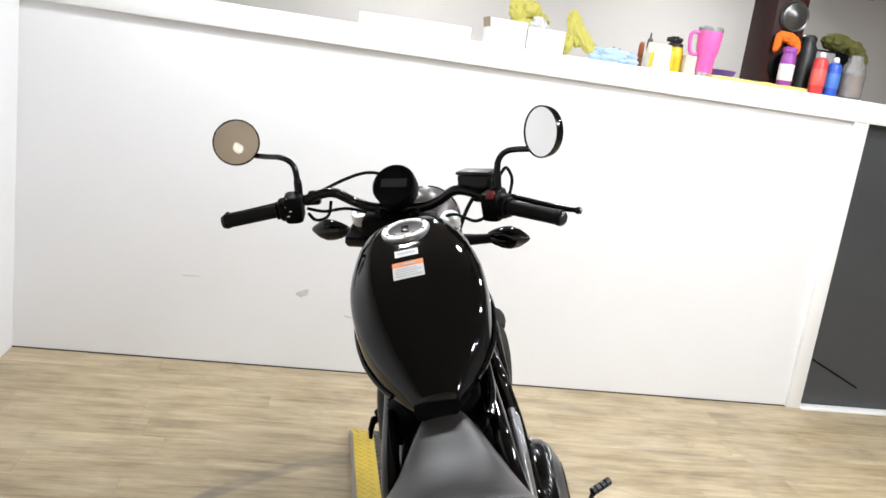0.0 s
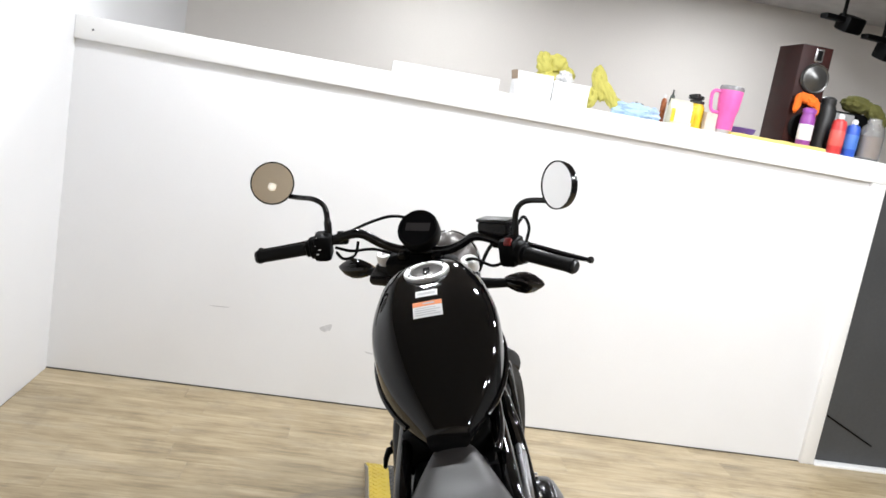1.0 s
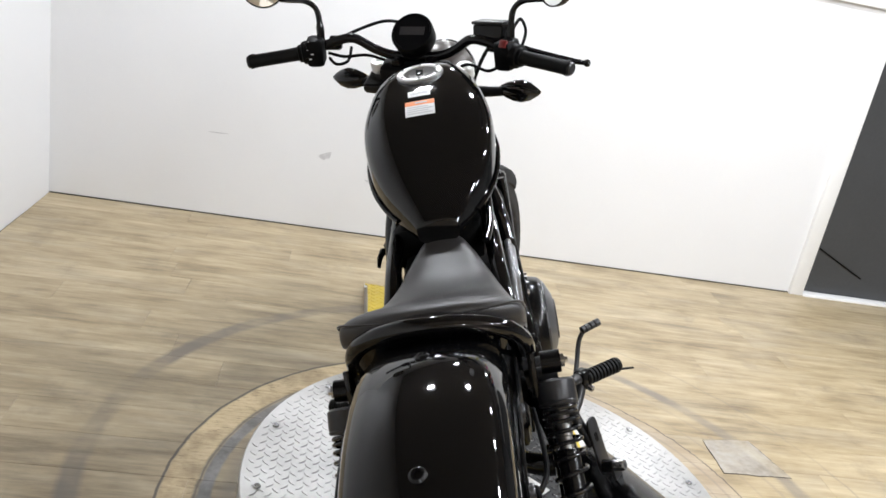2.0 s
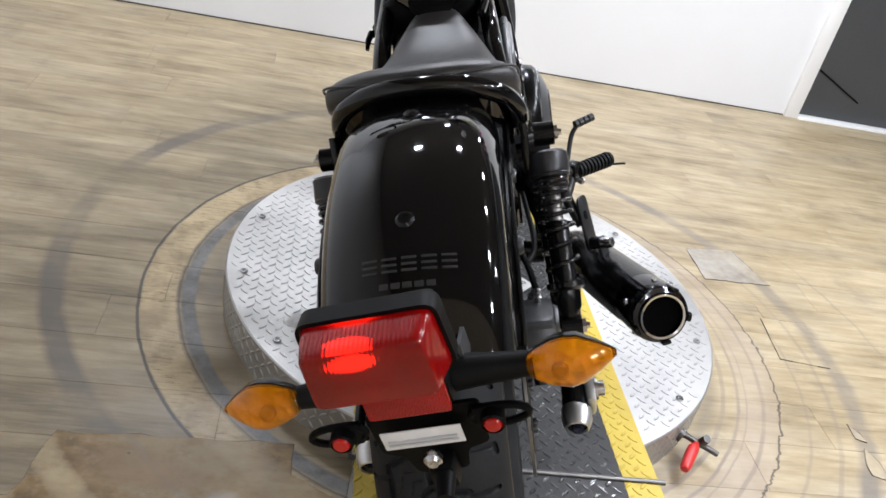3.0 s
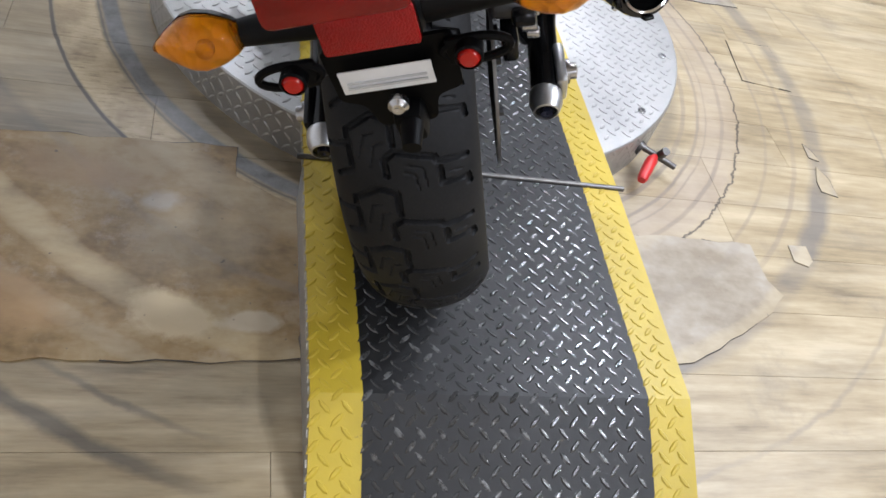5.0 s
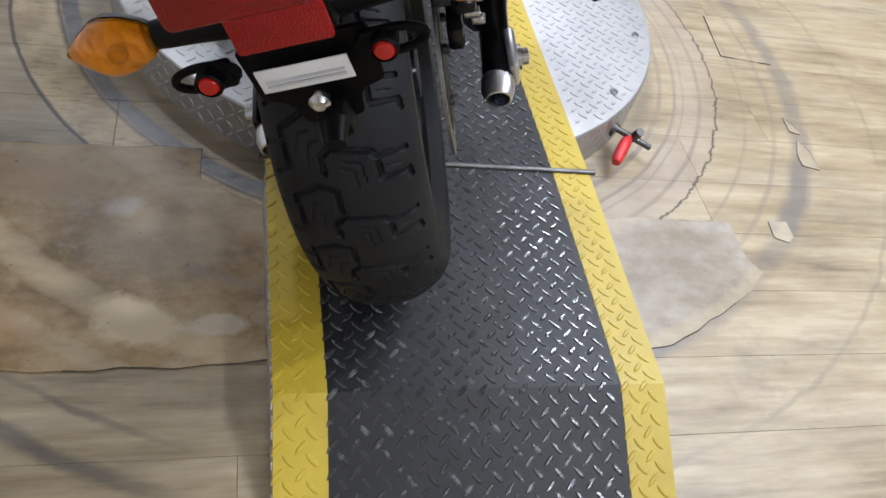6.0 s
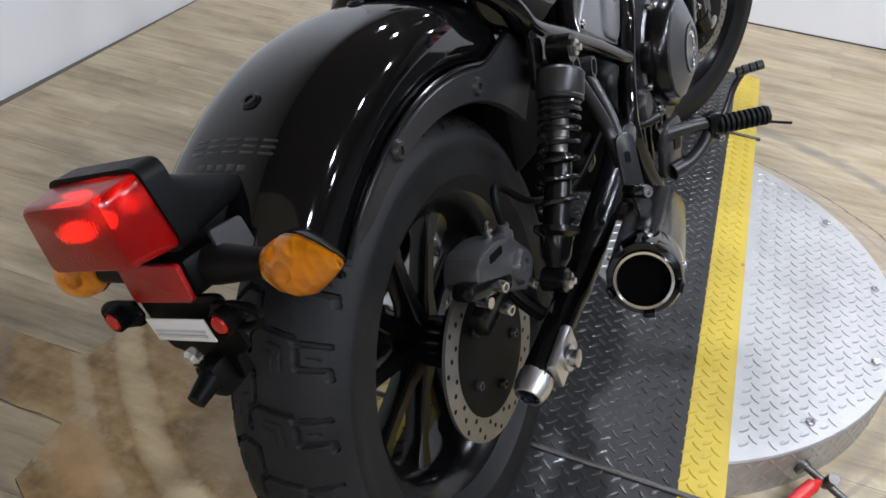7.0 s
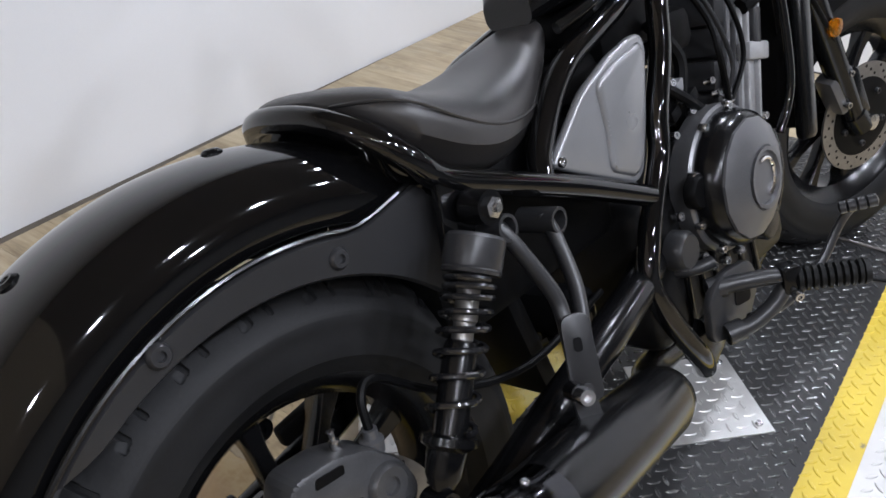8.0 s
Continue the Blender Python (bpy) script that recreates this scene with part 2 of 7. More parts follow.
        col = mix_col(nt, calc(nt, "MULTIPLY", band(0.79, 0.07, 0.03, wobble), calc(nt, "MULTIPLY", calc(nt, "MULTIPLY", right, wear), 0.65)), col, pale)
        for mid, half, k in ((0.695, 0.008, 0.7), (0.735, 0.006, 0.75), (0.757, 0.004, 0.6), (0.80, 0.007, 0.6), (0.915, 0.006, 0.4), (0.99, 0.008, 0.4)):
            col = mix_col(nt, calc(nt, "MULTIPLY", band(mid, half, 0.004, small), calc(nt, "MULTIPLY", calc(nt, "MULTIPLY", right, wear), k)), col, (0.20, 0.165, 0.135))
        col = mix_col(nt, calc(nt, "MULTIPLY", band(0.842, 0.0035, 0.002, jag), calc(nt, "MULTIPLY", right, 0.85)), col, (0.05, 0.04, 0.035))
        col = mix_col(nt, calc(nt, "MULTIPLY", band(1.058, 0.034, 0.02, wobble), calc(nt, "MULTIPLY", calc(nt, "MULTIPLY", right, wear), 0.75)), col, (0.155, 0.142, 0.13))
        col = mix_col(nt, calc(nt, "MULTIPLY", band(1.265, 0.007, 0.005, wobble), calc(nt, "MULTIPLY", calc(nt, "MULTIPLY", right, wear), 0.4)), col, (0.15, 0.135, 0.12))
        near_side = ramp(nt, calc(nt, "MULTIPLY_ADD", dy, 0.5, 0.9), [(0.36, (1, 1, 1)), (0.42, (0, 0, 0))]).outputs[0]
        far_left = ramp(nt, calc(nt, "MULTIPLY_ADD", dx, 0.5, 0.5), [(0.22, (1, 1, 1)), (0.30, (0, 0, 0))]).outputs[0]
        col = mix_col(nt, calc(nt, "MULTIPLY", band(1.306, 0.017, 0.012, wobble), calc(nt, "MULTIPLY", calc(nt, "MULTIPLY", far_left, near_side), 0.7)), col, (0.065, 0.06, 0.055))
        col = mix_col(nt, calc(nt, "MULTIPLY", band(1.235, 0.008, 0.006, wobble), calc(nt, "MULTIPLY", calc(nt, "MULTIPLY", far_left, near_side), 0.6)), col, (0.09, 0.08, 0.07))
        # a broad soft tyre scuff about a centre of its own
        ex, ey = calc(nt, "SUBTRACT", sep.outputs[0], 0.931), calc(nt, "SUBTRACT", sep.outputs[1], 2.510)
        off_d = calc(nt, "SQRT", calc(nt, "ADD", calc(nt, "MULTIPLY", ex, ex), calc(nt, "MULTIPLY", ey, ey)))
        scuff = calc(nt, "ABSOLUTE", calc(nt, "SUBTRACT", calc(nt, "ADD", off_d, small), 1.083))
        scuff = calc(nt, "SUBTRACT", 1.0, calc(nt, "MINIMUM", calc(nt, "MAXIMUM", calc(nt, "DIVIDE", calc(nt, "SUBTRACT", scuff, 0.018), 0.018), 0.0), 1.0))
        col = mix_col(nt, calc(nt, "MULTIPLY", scuff, calc(nt, "MULTIPLY", calc(nt, "MULTIPLY", left, wear), 0.85)), col, (0.125, 0.108, 0.09))
        # soft darker ring just outside the turntable
        col = mix_col(nt, calc(nt, "MULTIPLY", band(0.655, 0.03, 0.025, wobble), 0.45), col, (0.16, 0.14, 0.11))
    nt.links.new(col, p.inputs["Base Color"])
    rough = calc(nt, "MULTIPLY_ADD", dirt.outputs[0], 0.25, 0.27)
    nt.links.new(rough, p.inputs["Roughness"])
    bump(nt, p, calc(nt, "ADD", fine.outputs[0], streak.outputs[0]), 0.12, 0.0015)
    return m


PLANK_MAT = floor_material("printed oak vinyl plank", (0.140, 0.103, 0.056), (0.340, 0.268, 0.160), (0.490, 0.405, 0.265))


def patch_material(name, lo, mid, hi, smears, arcs, blots=()):
    m, nt, p = node_mat(name)
    pos = nt.nodes.new("ShaderNodeNewGeometry").outputs["Position"]
    big = noise_of(nt, 3.2, 5.0, 0.65, pos)
    fine = noise_of(nt, 38.0, 4.0, 0.6, pos)
    swirl = noise_of(nt, 8.0, 5.0, 0.7, pos, (0.6, 1.6, 1.0))
    both = calc(nt, "ADD", calc(nt, "MULTIPLY", big.outputs[0], 0.6), calc(nt, "MULTIPLY", swirl.outputs[0], 0.3))
    both = calc(nt, "ADD", both, calc(nt, "MULTIPLY", fine.outputs[0], 0.16))
    col = ramp(nt, both, [(0.45, lo), (0.53, mid), (0.61, hi)]).outputs[0]
    smear = noise_of(nt, 5.5, 7.0, 0.75, pos)
    col = mix_col(nt, calc(nt, "MULTIPLY", ramp(nt, smear.outputs[0], [(0.53, (0, 0, 0)), (0.64, (1, 1, 1))]).outputs[0], smears), col, (0.46, 0.395, 0.30))
    # the same turned scuffs run on over the patch
    sep = nt.nodes.new("ShaderNodeSeparateXYZ")
    nt.links.new(pos, sep.inputs[0])
    dx, dy = calc(nt, "SUBTRACT", sep.outputs[0], TABLE[0]), calc(nt, "SUBTRACT", sep.outputs[1], TABLE[1])
    dist = calc(nt, "SQRT", calc(nt, "ADD", calc(nt, "MULTIPLY", dx, dx), calc(nt, "MULTIPLY", dy, dy)))
    dist = calc(nt, "MULTIPLY_ADD", big.outputs[0], 0.06, calc(nt, "SUBTRACT", dist, 0.03))
    for middle, width, colour, k in ((0.782, 0.045, (0.45, 0.36, 0.22), 0.8), (1.065, 0.032, (0.50, 0.40, 0.23), 0.85), (1.16, 0.02, (0.46, 0.39, 0.27), 0.5), (1.30, 0.02, (0.12, 0.105, 0.09), 0.6), (0.93, 0.012, (0.2, 0.17, 0.14), 0.4)):
        d = calc(nt, "DIVIDE", calc(nt, "ABSOLUTE", calc(nt, "SUBTRACT", dist, middle)), width)
        col = mix_col(nt, calc(nt, "MULTIPLY", calc(nt, "SUBTRACT", 1.0, calc(nt, "MINIMUM", calc(nt, "POWER", d, 3.0), 1.0)), calc(nt, "MULTIPLY", swirl.outputs[0], arcs * k)), col, colour)
    for x, y, rx, ry, turn, edge, colour, k in blots:
        mp = nt.nodes.new("ShaderNodeMapping")
        mp.vector_type = "TEXTURE"
        mp.inputs["Location"].default_value = (x, y, 0)
        mp.inputs["Rotation"].default_value = (0, 0, radians(turn))
        mp.inputs["Scale"].default_value = (rx, ry, 1)
        nt.links.new(pos, mp.inputs[0])
        flat = nt.nodes.new("ShaderNodeVectorMath")
        flat.operation = "MULTIPLY"
        flat.inputs[1].default_value = (1, 1, 0)
        nt.links.new(mp.outputs[0], flat.inputs[0])
        size = nt.nodes.new("ShaderNodeVectorMath")
        size.operation = "LENGTH"
        nt.links.new(flat.outputs[0], size.inputs[0])
        shape = calc(nt, "MULTIPLY_ADD", smear.outputs[0], 1.7, calc(nt, "SUBTRACT", size.outputs["Value"], 0.85))
        mask = ramp(nt, shape, [(0.95 - edge, (1, 1, 1)), (0.95, (0, 0, 0))]).outputs[0]
        col = mix_col(nt, calc(nt, "MULTIPLY", mask, k), col, colour)
    specks = ramp(nt, noise_of(nt, 60.0, 2.0, 0.5, pos).outputs[0], [(0.74, (0, 0, 0)), (0.78, (1, 1, 1))]).outputs[0]
    col = mix_col(nt, calc(nt, "MULTIPLY", specks, 0.7), col, (0.07, 0.06, 0.05))
    nt.links.new(col, p.inputs["Base Color"])
    p.inputs["Roughness"].default_value = 0.46
    bump(nt, p, fine.outputs[0], 0.1, 0.001)
    return m


# blots are stains, but the first paints a soft sheen into the plywood
PATCH_TAN = patch_material("worn plywood", (0.135, 0.077, 0.021), (0.245, 0.156, 0.054), (0.325, 0.238, 0.118), 0.35, 1.3,
                           [(0.41, 1.58, 0.15, 0.13, 20, 0.5, (0.34, 0.275, 0.18), 0.45), (0.345, 1.655, 0.045, 0.03, 10, 0.5, (0.42, 0.385, 0.34), 0.5), (0.385, 1.415, 0.078, 0.052, -28, 0.3, (0.53, 0.425, 0.26), 0.75),
                            (0.505, 1.405, 0.062, 0.026, 4, 0.3, (0.50, 0.425, 0.31), 0.7), (0.13, 1.44, 0.13, 0.07, -30, 0.5, (0.33, 0.20, 0.085), 0.7), (0.20, 1.72, 0.16, 0.06, -15, 0.5, (0.25, 0.155, 0.07), 0.6)])
PATCH_WORN = patch_material("worn filler", (0.24, 0.195, 0.135), (0.31, 0.262, 0.195), (0.37, 0.325, 0.26), 0.2, 0.9)
PATCH_PALE = patch_material("pale filler", (0.22, 0.19, 0.15), (0.31, 0.28, 0.235), (0.38, 0.355, 0.32), 0.25, 0.4)


def worn_paint(name, col, worn, amount, rough=0.4, metal=0.0, scale=14.0, spec=0.5):
    """Paint with chips and grime; the bare colour shows at scuffs."""
    m, nt, p = node_mat(name)
    pos = nt.nodes.new("ShaderNodeNewGeometry").outputs["Position"]
    chips = noise_of(nt, scale, 8.0, 0.72, pos)
    grime = noise_of(nt, 2.7, 5.0, 0.6, pos)
    base = ramp(nt, grime.outputs[0], [(0.32, tuple(c * 0.66 for c in col)), (0.62, col)]).outputs[0]
    mask = ramp(nt, chips.outputs[0], [(amount, (0, 0, 0)), (amount + 0.05, (1, 1, 1))]).outputs[0]
    nt.links.new(mix_col(nt, mask, base, worn), p.inputs["Base Color"])
    p.inputs["Metallic"].default_value = metal
    p.inputs["Specular IOR Level"].default_value = spec
    nt.links.new(calc(nt, "MULTIPLY_ADD", grime.outputs[0], 0.16, rough - 0.08), p.inputs["Roughness"])
    bump(nt, p, noise_of(nt, 70.0, 4.0, 0.6, pos).outputs[0], 0.4, 0.0015)
    return m


DECK_BLACK = worn_paint("worn black deck paint", (0.013, 0.013, 0.0132), (0.035, 0.035, 0.035), 0.72, 0.44, 0.0, spec=0.36)
# Lozenge tops: rubbed paint, with their glints lightened into the base colour.
DECK_TREAD = worn_paint("rubbed glinting black deck paint", (0.034, 0.034, 0.0342), (0.12, 0.12, 0.118), 0.55, 0.21, 0.0, 30.0, spec=0.8)
DECK_YELLOW = worn_paint("worn yellow safety paint", (0.55, 0.405, 0.03), (0.17, 0.14, 0.06), 0.66, 0.42)
PLATE_SILVER = worn_paint("aluminium tread plate", (0.54, 0.535, 0.52), (0.38, 0.37, 0.36), 0.66, 0.40, 0.8, 9.0)


# ---- mesh helpers ----
def mesh_object(name, bm, material, sharp=40):
    me = bpy.data.meshes.new(name)
    bmesh.ops.recalc_face_normals(bm, faces=bm.faces)
    bm.to_mesh(me)
    bm.free()
    for poly in me.polygons:
        poly.use_smooth = True
    me.set_sharp_from_angle(angle=radians(sharp))
    me.materials.append(material)
    return new(name, me)


def part(name, bm, material, parent, label="", sharp=40):
    ob = mesh_object(name, bm, material, sharp)
    ob.parent = parent
    return tagged(ob, label)


def thing(name, label, category, group="", kind="", at=None):
    ob = new(name)
    ob.empty_display_size = 0.05
    if at is not None:
        ob.matrix_world = at
    return tagged(ob, label, category, group, kind)


def V(*a):
    return Vector(a)


def smooth(pts, n=6, closed=False):
    """A soft curve through the points."""
    pts = [Vector(q) for q in pts]
    out, k = [], len(pts)
    for i in range(k if closed else k - 1):
        a, b = pts[(i - 1) % k] if closed or i else pts[0], pts[i]
        c, d = pts[(i + 1) % k], pts[(i + 2) % k] if closed or i + 2 < k else pts[-1]
        for j in range(n):
            u = j / n
            out.append(0.5 * (2 * b + (c - a) * u + (2 * a - 5 * b + 4 * c - d) * u * u + (3 * b - a - 3 * c + d) * u ** 3))
    return out if closed else out + [pts[-1]]


def bridge(bm, rings, closed=False, caps=True):
    vs = [[bm.verts.new(q) for q in ring] for ring in rings]
    n = len(vs[0])
    for a, b in zip(vs, vs[1:] + ([vs[0]] if closed else [])):
        for i in range(n):
            bm.faces.new((a[i], a[(i + 1) % n], b[(i + 1) % n], b[i]))
    if caps and not closed:
        bm.faces.new(vs[0][::-1])
        bm.faces.new(vs[-1])
    return bm


def tube(pts, r, seg=10, bm=None, closed=False, flat=1.0):
    """A round bar along the points; r may be a list; flat squashes it sideways."""
    bm = bm or bmesh.new()
    pts = [Vector(q) for q in pts]
    n = len(pts)
    rs = r if isinstance(r, (list, tuple)) else [r] * n
    side, rings = None, []
    for i, q in enumerate(pts):
        if closed:
            t = pts[(i + 1) % n] - pts[i - 1]
        else:
            t = pts[min(i + 1, n - 1)] - pts[max(i - 1, 0)]
        t.normalize()
        if side is None:
            side = t.cross(V(0, 0, 1) if abs(t.z) < 0.9 else V(1, 0, 0)).normalized()
        side = (side - t * side.dot(t)).normalized()
        up = t.cross(side)
        rings.append([q + rs[i] * (math.cos(a) * side * flat + math.sin(a) * up) for a in [2 * math.pi * j / seg for j in range(seg)]])
    return bridge(bm, rings, closed)


def rod(a, b, r, r2=None, seg=14, bm=None):
    return tube([a, b], [r, r if r2 is None else r2], seg, bm)


def lathe(profile, axis=None, seg=32, bm=None, closed=False):
    """Turns (radius, height) pairs about the z axis of the pose."""
    bm = bm or bmesh.new()
    m = axis or Matrix()
    rings = []
    for r, h in profile:
        rings.append([m @ V(max(r, 1e-5) * math.cos(a), max(r, 1e-5) * math.sin(a), h) for a in [2 * math.pi * j / seg for j in range(seg)]])
    return bridge(bm, rings, closed, caps=not closed)


def along(a, b):
    """A pose at a whose z axis points to b."""
    a, b = Vector(a), Vector(b)
    return Matrix.Translation(a) @ (b - a).to_track_quat("Z", "Y").to_matrix().to_4x4()


def box(size, at=None, bevel=0.0, bm=None, seg=2):
    own = bmesh.new()
    bmesh.ops.create_cube(own, size=1.0, matrix=Matrix.Diagonal((*size, 1)))
    if bevel:
        bmesh.ops.bevel(own, geom=own.edges[:], offset=bevel, segments=seg, profile=0.5, affect="EDGES")
    bmesh.ops.transform(own, matrix=at or Matrix(), verts=own.verts)
    if bm is None:
        return own
    return join(bm, own)


def join(bm, other):
    table = {v: bm.verts.new(v.co) for v in other.verts}
    for f in other.faces:
        bm.faces.new([table[v] for v in f.verts])
    other.free()
    return bm


def prism(outline, thick, at=None, bevel=0.0, seg=2):
    """A plate with the given outline in its own xy plane, thick along z."""
    bm = bmesh.new()
    f = bm.faces.new([bm.verts.new((x, y, 0)) for x, y in outline])
    ext = bmesh.ops.extrude_face_region(bm, geom=[f])
    bmesh.ops.translate(bm, vec=(0, 0, thick), verts=[v for v in ext["geom"] if isinstance(v, bmesh.types.BMVert)])
    bmesh.ops.recalc_face_normals(bm, faces=bm.faces)
    if bevel:
        bmesh.ops.bevel(bm, geom=bm.edges[:], offset=bevel, segments=seg, profile=0.5, affect="EDGES")
    bmesh.ops.transform(bm, matrix=at or Matrix(), verts=bm.verts)
    return bm


def rounded(outline, r, n=4):
    """Rounds the corners of an outline."""
    pts, out, k = [Vector((*q, 0)) for q in outline], [], len(outline)
    for i in range(k):
        a, b, c = pts[i - 1], pts[i], pts[(i + 1) % k]
        ra = min(r, (a - b).length * 0.45, (c - b).length * 0.45)
        p0, p1 = b + (a - b).normalized() * ra, b + (c - b).normalized() * ra
        for j in range(n + 1):
            u = j / n
            q = p0 * (1 - u) ** 2 + 2 * b * u * (1 - u) + p1 * u * u
            out.append((q.x, q.y))
    return out


YZ = Matrix(((0, 0, 1, 0), (1, 0, 0, 0), (0, 1, 0, 0), (0, 0, 0, 1)))      # outline (y, z), thick along x


def moved(bm, m):
    bmesh.ops.transform(bm, matrix=m, verts=bm.verts)
    return bm


def bolt(at, toward, r=0.007, h=0.006, bm=None):
    """A hexagon socket screw head."""
    m = along(at, Vector(at) + Vector(toward))
    return lathe([(r, -h * 0.5), (r, h * 0.7), (r * 0.85, h), (r * 0.5, h), (r * 0.45, h * 0.4)], m, 12, bm)


def slab(x0, x1, y0, y1, z0, z1, bevel=0.0):
    return box((x1 - x0, y1 - y0, z1 - z0), pose((x0 + x1) / 2, (y0 + y1) / 2, (z0 + z1) / 2), bevel)


# ---- the room ----
WALL_Y, LEFT_X, LEDGE = 4.372, -0.885, 1.567


def structure(name, bm, material, label, category):
    return tagged(mesh_object(name, bm, material), label, category, kind="structure")


floor = structure("floor", slab(-1.1, 5.2, -3.2, 6.6, -0.12, -0.005), JOINT, "worn light oak vinyl plank floor", "floor")
# Ceiling colour split to shape reflections: dark overhead, pale behind to brighten the mirror.
structure("ceiling", slab(-1.1, 5.2, 0.7, 6.6, CEIL, CEIL + 0.1), CEILING_MAT, "plain tan ceiling, darkened for reflections", "ceiling")
structure("ceiling_rear", slab(-1.1, 5.2, -3.2, 0.699, CEIL, CEIL + 0.1), surface("pale rear ceiling", (0.84, 0.78, 0.70), 0.8, vary=0.04, scale=2, grain=90, relief=0.1), "plain cream rear ceiling, made paler for the mirror", "ceiling")
structure("wall_left", moved(slab(LEFT_X - 0.12, LEFT_X, -3.2, 6.6, -0.01, CEIL), pose(LEFT_X, WALL_Y, 0, 0, 0, -0.9) @ pose(-LEFT_X, -WALL_Y, 0)), WHITE_WALL, "plain white painted side wall", "wall")
structure("wall_back", slab(-1.1, 5.2, 6.3, 6.42, -0.01, CEIL), BEIGE_WALL, "beige painted wall behind the half wall", "wall")
# Right and rear walls are out of view; their tones are set for reflections.
structure("wall_right", slab(5.1, 5.2, -3.2, 6.3, -0.01, CEIL), surface("mid grey wall paint", (0.17, 0.17, 0.168), 0.6), "plain grey wall out of view", "wall")
structure("wall_behind", slab(-0.885, 5.1, -3.2, -3.1, -0.01, CEIL), surface("tan wall paint", (0.46, 0.41, 0.35), 0.7), "plain tan wall out of view", "wall")
half = structure("wall_half", slab(LEFT_X, 2.83, WALL_Y, WALL_Y + 0.11, -0.01, LEDGE - 0.07), WHITE_WALL, "white painted half wall with smudges", "wall")
LEDGE_TURN = pose(1.0, 0, LEDGE, 0, 0.5, 0) @ pose(-1.0, 0, -LEDGE)      # the ledge drops a little to the right


def ledge_z(x):
    return LEDGE - (x - 1.0) * math.tan(radians(0.5))


structure("trim_ledge", moved(slab(LEFT_X, 4.3, WALL_Y - 0.0015, WALL_Y + 0.36, LEDGE - 0.035, LEDGE - 0.0012, 0.002), LEDGE_TURN), TRIM_WHITE, "white painted wooden ledge on the half wall", "ledge")
structure("trim_band", moved(slab(LEFT_X + 0.001, 4.3, WALL_Y - 0.022, WALL_Y - 0.002, LEDGE - 0.100, LEDGE, 0.003), LEDGE_TURN), TRIM_WHITE, "white painted trim board along the ledge", "trim")
structure("trim_post", slab(2.815, 2.888, WALL_Y - 0.022, WALL_Y + 0.10, 0.0, LEDGE - 0.118, 0.003), TRIM_WHITE, "white painted post at the end of the half wall", "post")
structure("trim_gap", slab(LEFT_X, 2.815, WALL_Y - 0.0025, WALL_Y - 0.0005, 0.0005, 0.006), CRACK, "thin dark gap along the foot of the half wall", "gap")
structure("panel_dark", slab(2.89, 4.3, WALL_Y + 0.03, WALL_Y + 0.07, 0.0, LEDGE - 0.106), CHARCOAL, "charcoal counter front panel", "panel")
structure("trim_threshold", slab(2.89, 4.3, WALL_Y - 0.03, WALL_Y + 0.028, -0.004, 0.012, 0.003), TRIM_WHITE, "white threshold strip on the floor", "trim")
tagged(mesh_object("cable", rod((2.925, WALL_Y + 0.028, 0.255), (3.21, WALL_Y + 0.028, 0.12), 0.004), MATT_BLACK), "thin black cable hanging on the charcoal panel", "cable")

structure("trim_screw", bolt((-0.809, WALL_Y - 0.022, ledge_z(-0.8) - 0.055), (0, -1, 0), 0.005, 0.002), STAY_GREY, "small dark screw head in the trim board", "screw")

# smudges left on the half wall
SMUDGE = surface("grey scuff", (0.55, 0.55, 0.56), 0.6, vary=0.2, scale=30)
for x, z, w, h, turn in ((-0.150, 0.397, 0.085, 0.006, -2), (0.344, 0.362, 0.055, 0.04, -25), (0.56, 0.27, 0.04, 0.01, 10)):
    own = bmesh.new()
    ring = [(w / 2 * math.cos(a) * (1 + 0.25 * math.sin(3 * a)), h / 2 * math.sin(a) * (1 + 0.3 * math.cos(2 * a))) for a in [k * math.pi / 8 for k in range(16)]]
    own.faces.new([own.verts.new((q[0], 0, q[1])) for q in ring])
    moved(own, pose(x, WALL_Y - 0.0006, z, 0, turn, 0))
    part("smudge", own, SMUDGE, half)


def ceiling_spot_or_fill(x, y, k):
    at = pose(x, y, CEIL)
    lamp = thing("ceiling_spot_or_fill", "white round ceiling spotlight, some added as fill, switched on", "ceiling light", "ceiling spotlights", at=at)
    part("housing", lathe([(0.070, 0.0), (0.078, -0.015), (0.078, -0.10), (0.071, -0.105), (0.069, -0.06)], seg=24), TRIM_WHITE, lamp)
    part("bulb", lathe([(0.067, -0.07), (0.060, -0.082), (0.03, -0.09), (0.0001, -0.092)], seg=20), LAMP_GLOW, lamp, "glowing bulb")
    data = bpy.data.lights.new("ceiling_spot_or_fill_light", "AREA")
    data.shape, data.size, data.energy, data.color = "DISK", 0.14, SPOT_WATTS * k, (0.985, 0.99, 1.0)
    light = new("ceiling_spot_or_fill_light", data)
    light.matrix_world = pose(x, y, CEIL - 0.115)


for x, y, k in SPOTS_AND_FILLS:
    ceiling_spot_or_fill(x, y, k)

dome = thing("dome_lamp", "flush white glass dome lamp on the ceiling, switched on", "ceiling light", at=pose(*DOME, CEIL))
part("base", lathe([(0.082, 0.0), (0.085, -0.006), (0.082, -0.022), (0.070, -0.024)], seg=40), TRIM_WHITE, dome)
part("shade", lathe([(0.071, -0.022), (0.070, -0.050), (0.060, -0.078), (0.035, -0.098), (0.0001, -0.104)], seg=40), glow("opal lamp glass", (1.0, 0.93, 0.82), 0.7), dome, "glowing opal glass shade")

# ---- the turntable and its ramps ----
DECK_X0, DECK_X1, STRIPE = 0.581, 1.195, 0.076
